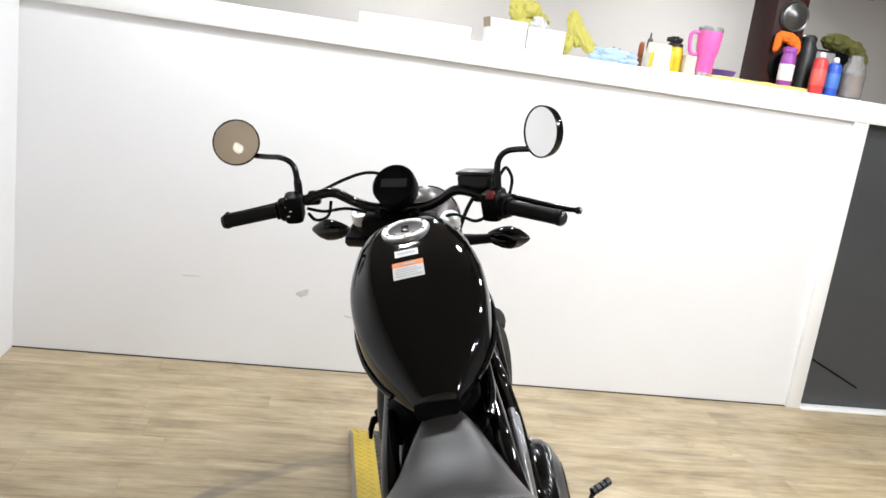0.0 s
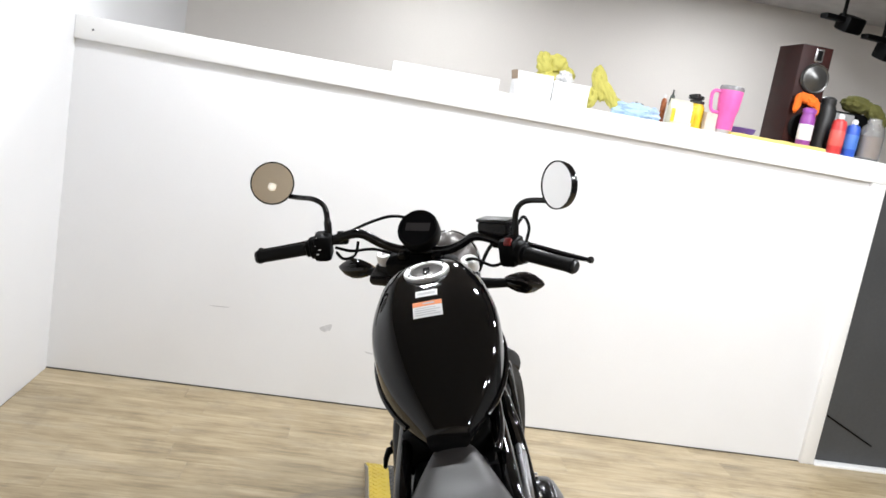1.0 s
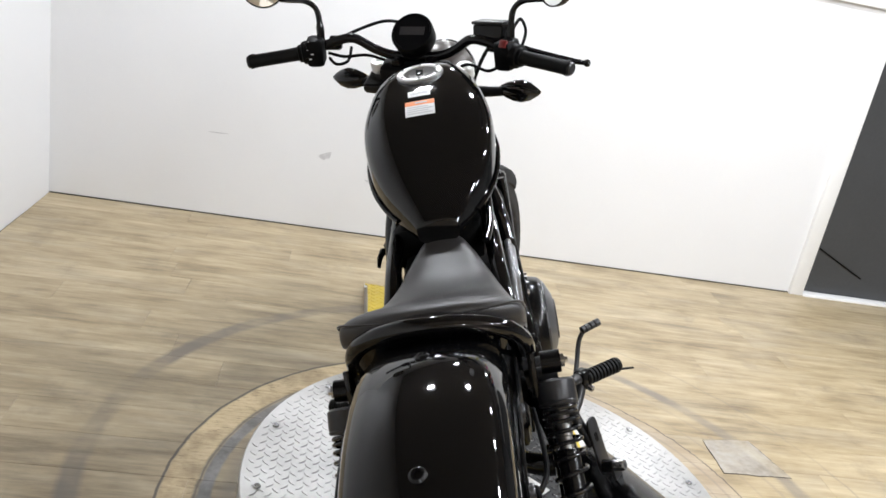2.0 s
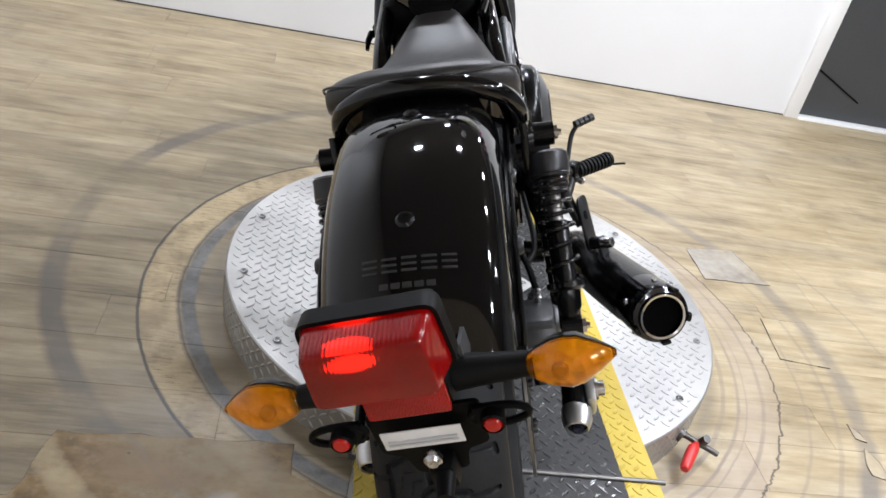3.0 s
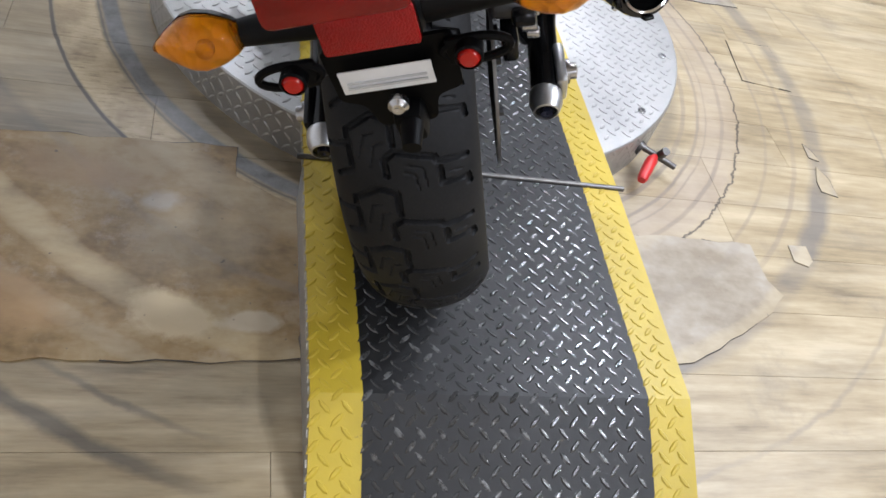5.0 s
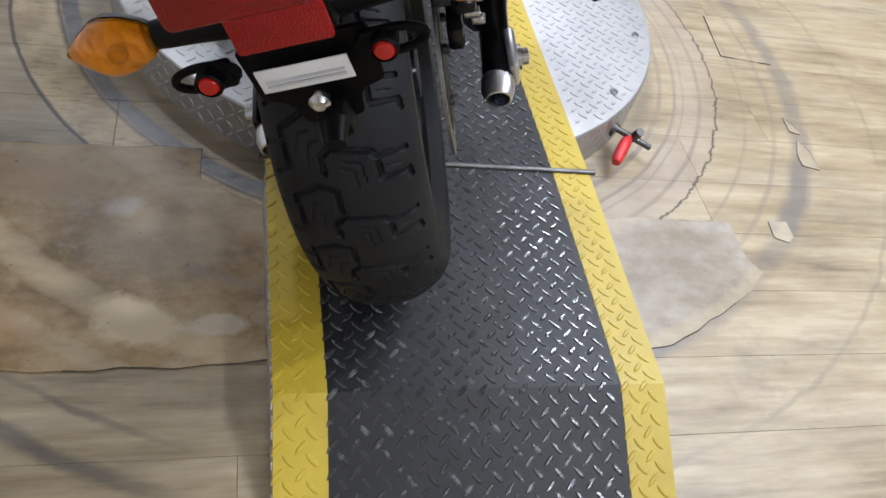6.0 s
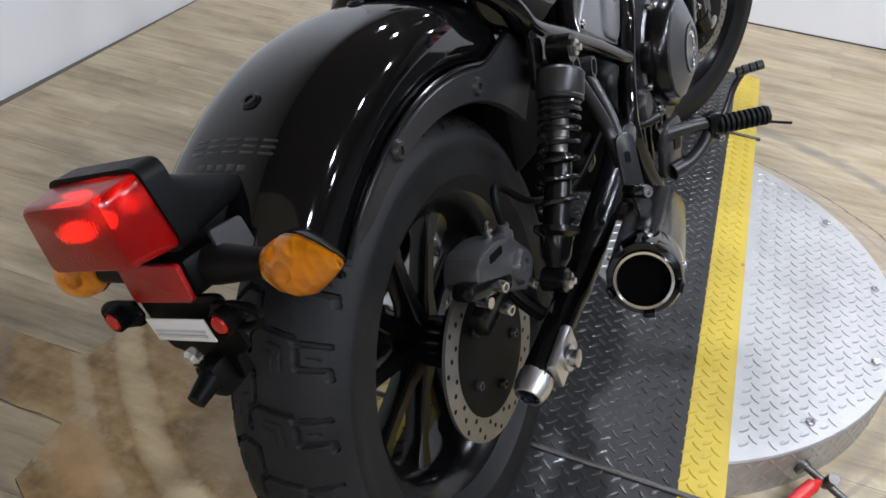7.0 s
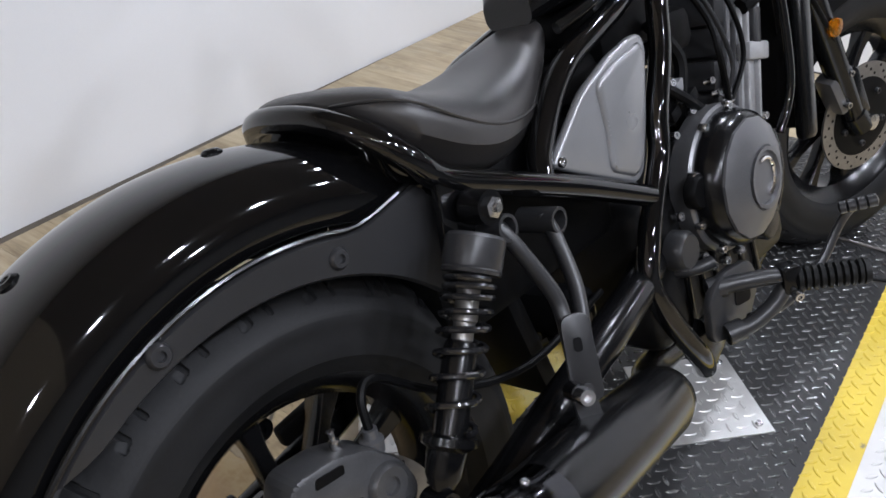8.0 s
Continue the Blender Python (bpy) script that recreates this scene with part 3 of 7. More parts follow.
REAR_END, REAR_BEND, ROD_R, ROD_F, FRONT_BEND, FRONT_END = 1.070, 1.228, 1.695, 3.065, 3.56, 3.765
DISC_R, DISC_Z = 0.632, 0.100


def deck_z(y):
    """The height of the walking surface along the run."""
    for (a, za), (b, zb) in zip(PROFILE, PROFILE[1:]):
        if a <= y <= b:
            return za + (zb - za) * (y - a) / (b - a)
    return 0.0


PROFILE = [(REAR_END, 0.006), (REAR_BEND, 0.086), (ROD_R, 0.102), (ROD_F, 0.104), (FRONT_BEND, 0.090), (FRONT_END, 0.006)]
LOZENGE = [(-0.5, 0.0), (-0.22, 0.155), (0.22, 0.155), (0.5, 0.0), (0.22, -0.155), (-0.22, -0.155)]


def tread(name, parent, material, inside, x0, x1, y0, y1, height, pitch=0.0225, length=0.034, proud=0.0018, label=""):
    """Raised lozenges that turn by a right angle from one to the next."""
    verts, faces = [], []
    i = 0
    y = y0 + pitch * 0.4
    while y < y1 - pitch * 0.3:
        j = 0
        x = x0 + pitch * (0.45 if i % 2 else 1.35)
        while x < x1 - pitch * 0.3:
            if inside(x, y):
                a = radians(45 if i % 2 else -45)
                c, s = math.cos(a), math.sin(a)
                n = len(verts)
                for k, (u, v) in enumerate(LOZENGE):
                    px, py = x + length * (u * c - v * s), y + length * (u * s + v * c)
                    verts.append((px, py, height(py) - 0.0004))
                for u, v in ((-0.36, 0.0), (-0.2, 0.075), (0.2, 0.075), (0.36, 0.0), (0.2, -0.075), (-0.2, -0.075)):
                    px, py = x + length * (u * c - v * s), y + length * (u * s + v * c)
                    verts.append((px, py, height(py) + proud))
                faces.append([n + 6 + k for k in range(6)][::-1])
                for k in range(6):
                    faces.append([n + k, n + 6 + k, n + 6 + (k + 1) % 6, n + (k + 1) % 6])
            x += pitch * 2
            j += 1
        y += pitch
        i += 1
    me = bpy.data.meshes.new(name)
    me.from_pydata(verts, [], faces)
    own = bmesh.new()
    own.from_mesh(me)
    bpy.data.meshes.remove(me)
    ob = part(name, own, material, parent, label, sharp=25)
    return tagged(ob, kind="stuff")


table = thing("turntable", "round aluminium tread plate turntable on the floor", "turntable")
part("disc", lathe([(DISC_R - 0.05, 0.0), (DISC_R, 0.0), (DISC_R, DISC_Z - 0.003), (DISC_R - 0.003, DISC_Z), (0.0001, DISC_Z)], pose(*TABLE, 0), 96), PLATE_SILVER, table, "aluminium tread plate disc", sharp=30)
clear = lambda x, y: not (DECK_X0 - 0.012 < x < DECK_X1 + 0.012)
tread("tread", table, PLATE_SILVER, lambda x, y: (x - TABLE[0]) ** 2 + (y - TABLE[1]) ** 2 < (DISC_R - 0.018) ** 2 and clear(x, y),
      TABLE[0] - DISC_R, TABLE[0] + DISC_R, TABLE[1] - DISC_R, TABLE[1] + DISC_R, lambda y: DISC_Z, 0.0175, 0.0265, 0.0016, "raised lozenge tread")
# lozenges round the rim
verts, faces = [], []
for row in range(4):
    for k in range(168):
        a0, h0 = 2 * math.pi * (k + 0.0 * row) / 168, 0.014 + row * 0.0235
        turn = radians(45 if (k + row) % 2 else -45)
        n = len(verts)
        for out, shape in ((-0.0004, LOZENGE), (0.0014, [(u * 0.6, v * 0.35) for u, v in LOZENGE])):
            for u, v in shape:
                du, dv = 0.026 * (u * math.cos(turn) - v * math.sin(turn)), 0.026 * (u * math.sin(turn) + v * math.cos(turn))
                a = a0 + du / DISC_R
                verts.append((TABLE[0] + (DISC_R + out) * math.cos(a), TABLE[1] + (DISC_R + out) * math.sin(a), h0 + dv))
        faces.append([n + 6 + q for q in range(6)])
        for q in range(6):
            faces.append([n + q, n + (q + 1) % 6, n + 6 + (q + 1) % 6, n + 6 + q])
me = bpy.data.meshes.new("rim")
me.from_pydata(verts, [], faces)
own = bmesh.new()
own.from_mesh(me)
tagged(part("rim_tread", own, PLATE_SILVER, table, "raised lozenges round the rim"), kind="stuff")
for k in range(14):
    a = 2 * math.pi * (k + 0.35) / 14
    if clear(TABLE[0] + 0.59 * math.cos(a), 0):
        part("bolt", bolt((TABLE[0] + 0.59 * math.cos(a), TABLE[1] + 0.59 * math.sin(a), DISC_Z + 0.002), (0, 0, 1), 0.009, 0.004), STEEL, table)
DARK_STEEL = surface("dull dark steel", (0.11, 0.105, 0.10), 0.4, metal=0.9, vary=0.4, scale=22)
# the lock: a short pin with a red dipped handle beside the rim
lock = part("lock_body", rod((1.315, 1.915, 0.052), (1.34, 1.888, 0.045), 0.016), DARK_STEEL, table, "steel lock with a red handle")
part("lock_pin", rod((1.34, 1.893, 0.05), (1.42, 1.858, 0.03), 0.007, bm=rod((1.38, 1.883, 0.03), (1.385, 1.868, 0.065), 0.010)), DARK_STEEL, lock)
part("lock_handle", tube(smooth([(1.365, 1.868, 0.045), (1.345, 1.843, 0.045), (1.315, 1.798, 0.035)], 5), [0.008] * 3 + [0.013] * 5 + [0.012] * 2 + [0.009], 12), RED_GRIP, lock, "red dipped handle")


def ramp_run(name, label, ys):
    ob = thing(name, label, "ramp")
    for sub, x0, x1, mat, lab in (("plate", DECK_X0 + STRIPE, DECK_X1 - STRIPE, DECK_BLACK, "black painted tread plate"),
                                  ("stripe", DECK_X0, DECK_X0 + STRIPE, DECK_YELLOW, "yellow safety stripe"),
                                  ("stripe", DECK_X1 - STRIPE, DECK_X1, DECK_YELLOW, "yellow safety stripe")):
        own = bmesh.new()
        rings = [[(x0, y, deck_z(y)), (x1, y, deck_z(y)), (x1, y, deck_z(y) - 0.005), (x0, y, deck_z(y) - 0.005)] for y in ys]
        bridge(own, rings)
        plate = part(sub, own, mat, ob, lab, sharp=12)
        tread("tread", plate, DECK_TREAD if mat is DECK_BLACK else mat, lambda x, y: True, x0 - 0.001, x1 - 0.006, ys[0] + 0.004, ys[-1] - 0.006, deck_z, 0.0162, 0.0272, 0.0018)
    for x in (DECK_X0 + 0.003, DECK_X1 - 0.003):
        own = bmesh.new()
        rings = [[(x - 0.003, y, deck_z(y) - 0.0052), (x + 0.003, y, deck_z(y) - 0.0052), (x + 0.003, y, max(0.0, deck_z(y) - 0.03) if ROD_R < y < ROD_F else 0.0), (x - 0.003, y, max(0.0, deck_z(y) - 0.03) if ROD_R < y < ROD_F else 0.0)] for y in ys]
        flange = part("side_flange", bridge(own, rings), PLATE_SILVER, ob, "bare aluminium side flange")
        out = -1 if x < 0.9 else 1
        nubs, y = bmesh.new(), ys[0] + 0.02
        while y < ys[-1] - 0.01:
            box((0.003, 0.011, 0.005), pose(x + out * 0.0036, y, max(0.006, deck_z(y) - 0.012), 40, 0, 0), bm=nubs)
            y += 0.0185
        tagged(part("flange_tread", nubs, PLATE_SILVER, flange, "raised lozenges on the flange"), kind="stuff")
    return ob


E = 0.004
rear_ramp = ramp_run("rear_ramp", "black tread plate ramp with yellow edges behind the turntable", [REAR_END, REAR_BEND, ROD_R - E])
front_ramp = ramp_run("front_ramp", "black tread plate ramp with yellow edges before the turntable", [ROD_F + E, FRONT_BEND, FRONT_END])
deck = ramp_run("deck", "black tread plate deck with yellow edges on the turntable", [ROD_R + E, ROD_F - E])
for y, own in ((ROD_R, rear_ramp), (ROD_F, front_ramp)):
    part("hinge_pin", rod((DECK_X0 - 0.012, y, deck_z(y) + 0.001), (DECK_X1 + 0.012, y - 0.004, deck_z(y) + 0.001), 0.0055), DARK_STEEL, own, "steel hinge pin")
# a bare diamond-shaped cover in the middle of the deck
cover = part("cover_plate", prism([(0.148, 0), (0, 0.148), (-0.148, 0), (0, -0.148)], 0.003, pose(0.906, 2.342, 0.1052)), PLATE_SILVER, deck, "bare aluminium cover plate")
tread("tread", cover, PLATE_SILVER, lambda x, y: abs(x - 0.906) + abs(y - 2.342) < 0.128, 0.75, 1.06, 2.19, 2.49, lambda y: 0.1082, 0.0175, 0.0265, 0.0018)
for dx, dy in ((0.118, 0), (0, 0.118), (-0.118, 0), (0, -0.118)):
    part("screw", bolt((0.906 + dx, 2.342 + dy, 0.1095), (0, 0, 1), 0.007, 0.004), STEEL, cover)

# ---- the motorcycle: x to its right, y ahead, z up from the rear tyre's foot, leaning on its side stand ----
BIKE = pose(0.805, 1.54, 0.0995, 0, 0, -6.65) @ pose(0, 0, 0, 0, -19.9, 0)
bike = thing("motorcycle", "gloss black cruiser motorcycle leaning on its side stand", "motorcycle", at=BIKE)
AXLE = V(0, 0, 0.319)


# wheels
# each chain runs (across, round): across in half widths, round in pitches
GROOVES = [[(-0.88, 0.80), (-0.68, 0.68), (-0.71, 0.12), (-0.36, -0.07), (-0.12, 0.0), (-0.10, 0.33)], [(-0.97, 0.36), (-0.72, 0.31)],
           [(-0.22, 0.75), (-0.24, 0.53), (-0.10, 0.43), (0.42, 0.55), (0.46, 0.62), (0.84, 0.64)], [(0.48, 0.72), (0.50, 0.95), (0.84, 0.96), (0.86, 1.08)]]
SIPES = [[(0.06, 0.62), (0.26, 0.68), (0.30, 0.94)], [(0.02, 0.72), (0.15, 0.76), (0.19, 0.98)], [(-0.56, 0.50), (-0.48, 0.20), (-0.34, 0.17)], [(-0.42, 0.62), (-0.36, 0.34), (-0.24, 0.30)], [(0.60, 0.80), (0.76, 0.82)]]


def groove_field(u, v, pitch, half):
    """How deep the tread is cut at u metres round and v metres across."""
    u = u % pitch

    def near(chains):
        d = np.full(u.shape, 1.0)
        for chain in chains:
            for (v0, a), (v1, b) in zip(chain, chain[1:]):
                for k in (-1, 0, 1):
                    a0, b0, a1, b1 = (a + k) * pitch, (b + k) * pitch, v0 * half, v1 * half
                    ex, ey = b0 - a0, b1 - a1
                    t = np.clip(((u - a0) * ex + (v - a1) * ey) / (ex * ex + ey * ey), 0, 1)
                    d = np.minimum(d, np.hypot(u - a0 - t * ex, v - a1 - t * ey))
        return d

    return np.maximum(np.clip((0.0038 - near(GROOVES)) / 0.0013, 0, 1), 0.3 * np.clip((0.0014 - near(SIPES)) / 0.001, 0, 1))


def tyre(name, parent, centre, big, width, inner, steer=None, units=24, label=""):
    half = width / 2
    nu, nv = units * 56, 124
    crown = np.linspace(-1, 1, nv)
    x = half * np.sin(crown * 1.28) / math.sin(1.28)
    drop = 0.60 * half * (1 - np.cos(crown * 1.28)) / (1 - math.cos(1.28))
    uu, vv = np.meshgrid(np.arange(nu) / nu * 2 * math.pi * big, x, indexing="ij")
    cut = groove_field(uu, vv, 2 * math.pi * big / units, half * 0.97) * 0.0065
    rad = big - drop[None, :] - cut
    ang = np.arange(nu) / nu * 2 * math.pi
    px = np.broadcast_to(x[None, :], rad.shape)
    py, pz = rad * np.sin(ang)[:, None], -rad * np.cos(ang)[:, None]
    edge = big - drop[-1]
    wall = [(half * 1.0, edge - 0.010), (half * 0.985, edge - 0.018), (half * 1.0, edge - 0.026), (half * 0.97, edge - 0.045), (half * 0.86, inner + 0.012), (half * 0.80, inner + 0.004), (half * 0.70, inner - 0.004)]
    grid = []
    for a in range(nu):
        s, c = math.sin(ang[a]), -math.cos(ang[a])
        row = [(-wx, wr * s, wr * c) for wx, wr in reversed(wall)]
        row += list(zip(px[a], py[a], pz[a]))
        row += [(wx, wr * s, wr * c) for wx, wr in wall]
        grid.append(row)
    w = len(grid[0])
    verts = np.array(grid).reshape(-1, 3) + np.array(centre)
    if steer is not None:
        verts = verts @ np.array(steer.to_3x3()).T + np.array(steer.translation)
    k = np.arange(nu * w).reshape(nu, w)
    nxt = np.roll(k, -1, axis=0)
    quads = np.stack([k[:, :-1], k[:, 1:], nxt[:, 1:], nxt[:, :-1]], -1).reshape(-1, 4)
    me = bpy.data.meshes.new(name)
    me.from_pydata(verts.tolist(), [], quads.tolist())
    me.polygons.foreach_set("use_smooth", np.ones(len(me.polygons), bool))
    me.set_sharp_from_angle(angle=radians(38))
    me.materials.append(RUBBER)
    me.materials.append(RUBBER_WALL)
    column = np.tile(np.arange(w - 1), nu)
    me.polygons.foreach_set("material_index", ((column < len(wall) + 3) | (column >= w - 4 - len(wall))).astype(np.int32))
    ob = new(name, me)
    ob.parent = parent
    return tagged(ob, label)


XAX = pose(0, 0, 0, 0, 90, 0)      # turns a lathe's axis to x


def wheel(name, centre, big, width, inner, disc_x, disc_r, m=None, label="", phase=0.0):
    m = m or Matrix()
    at = m @ Matrix.Translation(centre) @ XAX
    w = width * 0.36
    rim = part(name, lathe([(inner + 0.006, -w - 0.006), (inner + 0.009, -w), (inner - 0.004, -w * 0.9), (inner - 0.016, -w * 0.55), (inner - 0.018, w * 0.55), (inner - 0.004, w * 0.9), (inner + 0.009, w), (inner + 0.006, w + 0.006),
                            (inner - 0.010, w * 0.95), (inner - 0.030, w * 0.5), (inner - 0.030, -w * 0.5), (inner - 0.010, -w * 0.95)], at, 72, closed=True), SATIN_BLACK, bike, label)
    tyre("tyre", rim, centre, big, width, inner, m, label="black rubber tyre with grooved tread")
    part("hub", lathe([(0.02, -0.075), (0.042, -0.075), (0.045, -0.06), (0.036, -0.045), (0.036, 0.045), (0.045, 0.06), (0.042, 0.075), (0.02, 0.075)], at, 32), SATIN_BLACK, rim)
    for k in range(10):
        a = 2 * math.pi * k / 10 + phase
        turn = m @ Matrix.Translation(centre) @ pose(0, 0, 0, math.degrees(a), 0, 0)
        own = bmesh.new()
        rings = []
        for r, hw, ht in ((0.034, 0.016, 0.022), (0.07, 0.011, 0.016), (inner - 0.07, 0.010, 0.015), (inner - 0.026, 0.016, 0.020)):
            rings.append([turn @ V(ht * x, hw * y, r) for x, y in ((1, 0.7), (0.75, 1), (-0.75, 1), (-1, 0.7), (-1, -0.7), (-0.75, -1), (0.75, -1), (1, -0.7))])
        part("spoke", bridge(own, rings), SATIN_BLACK, rim)
    dat = m @ Matrix.Translation(V(*centre) + V(disc_x, 0, 0)) @ XAX
    disc = part("brake_disc", lathe([(disc_r - 0.034, -0.0022), (disc_r, -0.0022), (disc_r, 0.0022), (disc_r - 0.034, 0.0022)], dat, 72, closed=True), DISC_STEEL, rim, "drilled steel brake disc", sharp=30)
    # black discs, slightly proud, paint in the dark of the drill holes
    own = bmesh.new()
    for k in range(30):
        for row, rr in enumerate((disc_r - 0.007, disc_r - 0.017, disc_r - 0.026)):
            if (k + row) % 2:
                a = 2 * math.pi * (k + 0.3 * row) / 30
                lathe([(0.0036, -0.0024), (0.0036, 0.0024)], dat @ Matrix.Translation((rr * math.cos(a), rr * math.sin(a), 0)), 8, own)
    part("hole_disc", own, MATT_BLACK, disc)
    part("disc_carrier", lathe([(0.04, -0.006), (0.075, -0.004), (disc_r - 0.033, -0.003), (disc_r - 0.033, 0.003), (0.075, 0.004), (0.04, 0.004)], dat, 40), MATT_BLACK, disc)
    for k in range(5):
        a = 2 * math.pi * k / 5
        part("disc_bolt", bolt(dat @ V(0.062 * math.cos(a), 0.062 * math.sin(a), 0.006), dat.to_3x3() @ V(0, 0, 1), 0.007, 0.005), STAY_GREY, disc)
    return rim


wheel("rear_wheel", AXLE, 0.325, 0.170, 0.208, 0.111, 0.127, label="black cast rear wheel", phase=0.1)

# steering: the front end is turned to the right
RAKE = radians(28)
HEAD = V(-0.022, 1.11, 1.053)
STEER = Matrix.Translation(HEAD) @ Matrix.Rotation(radians(-22), 4, V(0, -math.sin(RAKE), math.cos(RAKE))) @ Matrix.Translation(-HEAD) @ Matrix.Translation((-0.022, 0, 0))
FRONT = V(0.020, 1.56, 0.329)
wheel("front_wheel", FRONT, 0.325, 0.145, 0.208, 0.072, 0.122, STEER, "black cast front wheel", 0.2)

# fuel tank
TANK = [(1.05, 0.050, 1.045, 0.93), (1.03, 0.080, 1.056, 0.905), (0.98, 0.106, 1.058, 0.88), (0.90, 0.129, 1.043, 0.85), (0.80, 0.142, 1.004, 0.825), (0.71, 0.131, 0.950, 0.795),
        (0.64, 0.104, 0.898, 0.782), (0.585, 0.070, 0.855, 0.776), (0.557, 0.050, 0.830, 0.772), (0.545, 0.042, 0.816, 0.770)]
POWER = 3.2


tank_top = smooth([V(y, w, t) for y, w, t, b in TANK], 4)
tank_low = smooth([V(y, b, 0) for y, w, t, b in TANK], 4)


def tank_at(y):
    rows = sorted((q.x, q.y, q.z, l.y) for q, l in zip(tank_top, tank_low))
    for a, b in zip(rows, rows[1:]):
        if a[0] <= y <= b[0]:
            u = (y - a[0]) / (b[0] - a[0])
            return [p0 + (p1 - p0) * u for p0, p1 in zip(a[1:], b[1:])]
    return list(rows[0][1:])


def tank_shift(y):
    return 0.003 + 0.022 * max(0.0, 0.92 - y)


def tank_z(x, y):
    w, t, b = tank_at(y)
    mid = b + 0.56 * (t - b)
    return mid + (t - mid) * (1 - min(1, abs(x - tank_shift(y)) / w) ** POWER) ** (1 / POWER)


own, rings = bmesh.new(), []
for q, l in zip(tank_top, tank_low):
    y, w, t, b = q.x, q.y, q.z, l.y
    mid = b + 0.56 * (t - b)
    ring = []
    for k in range(64):
        a = 2 * math.pi * k / 64
        c, s = math.cos(a), math.sin(a)
        px = w * math.copysign(abs(c) ** (2 / POWER), c)
        ring.append((px + tank_shift(y), y, mid + ((t - mid) if s > 0 else (mid - b)) * math.copysign(abs(s) ** (2 / POWER), s)))
    rings.append(ring)
tank = part("fuel_tank", bridge(own, rings), GLOSS_BLACK, bike, "gloss black teardrop fuel tank")
for sgn in (1, -1):
    seam = [(tank_shift(y) + sgn * (w + 0.0015), y, b + 0.34 * (t - b)) for y in [0.60 + 0.40 * k / 20 for k in range(21)] for w, t, b in (tank_at(y),)]
    part("tank_seam", tube(seam, 0.0045, 8), GLOSS_BLACK, tank)
cap_at = along((0, 0.924, 1.0475), (0, 0.88, 1.27))
fcap = part("fuel_cap", lathe([(0.053, -0.004), (0.054, 0.003), (0.051, 0.0065), (0.040, 0.0065), (0.038, 0.003)], cap_at, 48), BRUSHED, tank, "round steel fuel cap ring")
part("cap_lid", lathe([(0.0375, 0.001), (0.0375, 0.0045), (0.03, 0.0055), (0.0001, 0.006)], cap_at, 40), surface("dark cap lid", (0.10, 0.095, 0.09), 0.3, metal=0.8), fcap)
part("key_flap", box((0.016, 0.03, 0.004), cap_at @ pose(0, -0.006, 0.007), 0.0015), SATIN_BLACK, fcap)
for k in range(6):
    a = 2 * math.pi * (k + 0.5) / 6
    part("cap_screw", bolt(cap_at @ V(0.0455 * math.cos(a), 0.0455 * math.sin(a), 0.0065), cap_at.to_3x3() @ V(0, 0, 1), 0.0035, 0.002), STEEL, fcap)


def tank_label(name, x0, x1, y0, y1, material, parent, lift=0.0014, lab=""):
    own = bmesh.new()
    n, k = 8, 4
    top = [[own.verts.new((x0 + (x1 - x0) * i / n, y0 + (y1 - y0) * j / k, tank_z(x0 + (x1 - x0) * i / n, y0 + (y1 - y0) * j / k) + lift)) for i in range(n + 1)] for j in range(k + 1)]
    for j in range(k):
        for i in range(n):
            own.faces.new((top[j][i], top[j][i + 1], top[j + 1][i + 1], top[j + 1][i]))
    ext = bmesh.ops.extrude_face_region(own, geom=own.faces[:])
    bmesh.ops.translate(own, vec=(0, 0, -0.0008), verts=[q for q in ext["geom"] if isinstance(q, bmesh.types.BMVert)])
    return part(name, own, material, parent, lab)


lab_a = tank_label("label", -0.027, 0.022, 0.822, 0.842, LABEL_WHITE, tank, lab="white sticker")
tank_label("print", -0.023, 0.018, 0.828, 0.836, LABEL_GREY, lab_a, 0.0018)
lab_b = tank_label("label", -0.034, 0.030, 0.762, 0.805, LABEL_WHITE, tank, lab="white and orange warning sticker")
tank_label("print", -0.034, 0.030, 0.792, 0.8048, LABEL_ORANGE, lab_b, 0.0018)
tank_label("print", -0.012, 0.014, 0.7965, 0.8005, LABEL_GREY, lab_b, 0.0021)
for k in range(4):
    tank_label("print", -0.030, 0.026 - 0.01 * (k % 2), 0.767 + 0.006 * k, 0.7692 + 0.006 * k, LABEL_GREY, lab_b, 0.0018)

# seat
SEAT = [(0.570, 0.020, 0.776, 0.750), (0.555, 0.042, 0.777, 0.735), (0.50, 0.070, 0.764, 0.690), (0.43, 0.101, 0.745, 0.642), (0.35, 0.131, 0.744, 0.635), (0.28, 0.150, 0.764, 0.655),
        (0.232, 0.151, 0.786, 0.684), (0.208, 0.138, 0.792, 0.708), (0.188, 0.105, 0.792, 0.730), (0.178, 0.055, 0.787, 0.746)]


def seat_shift(y):
    return 0.016 * min(1.0, max(0.0, (y - 0.24) / 0.2))


own, rings, seam = bmesh.new(), [], []
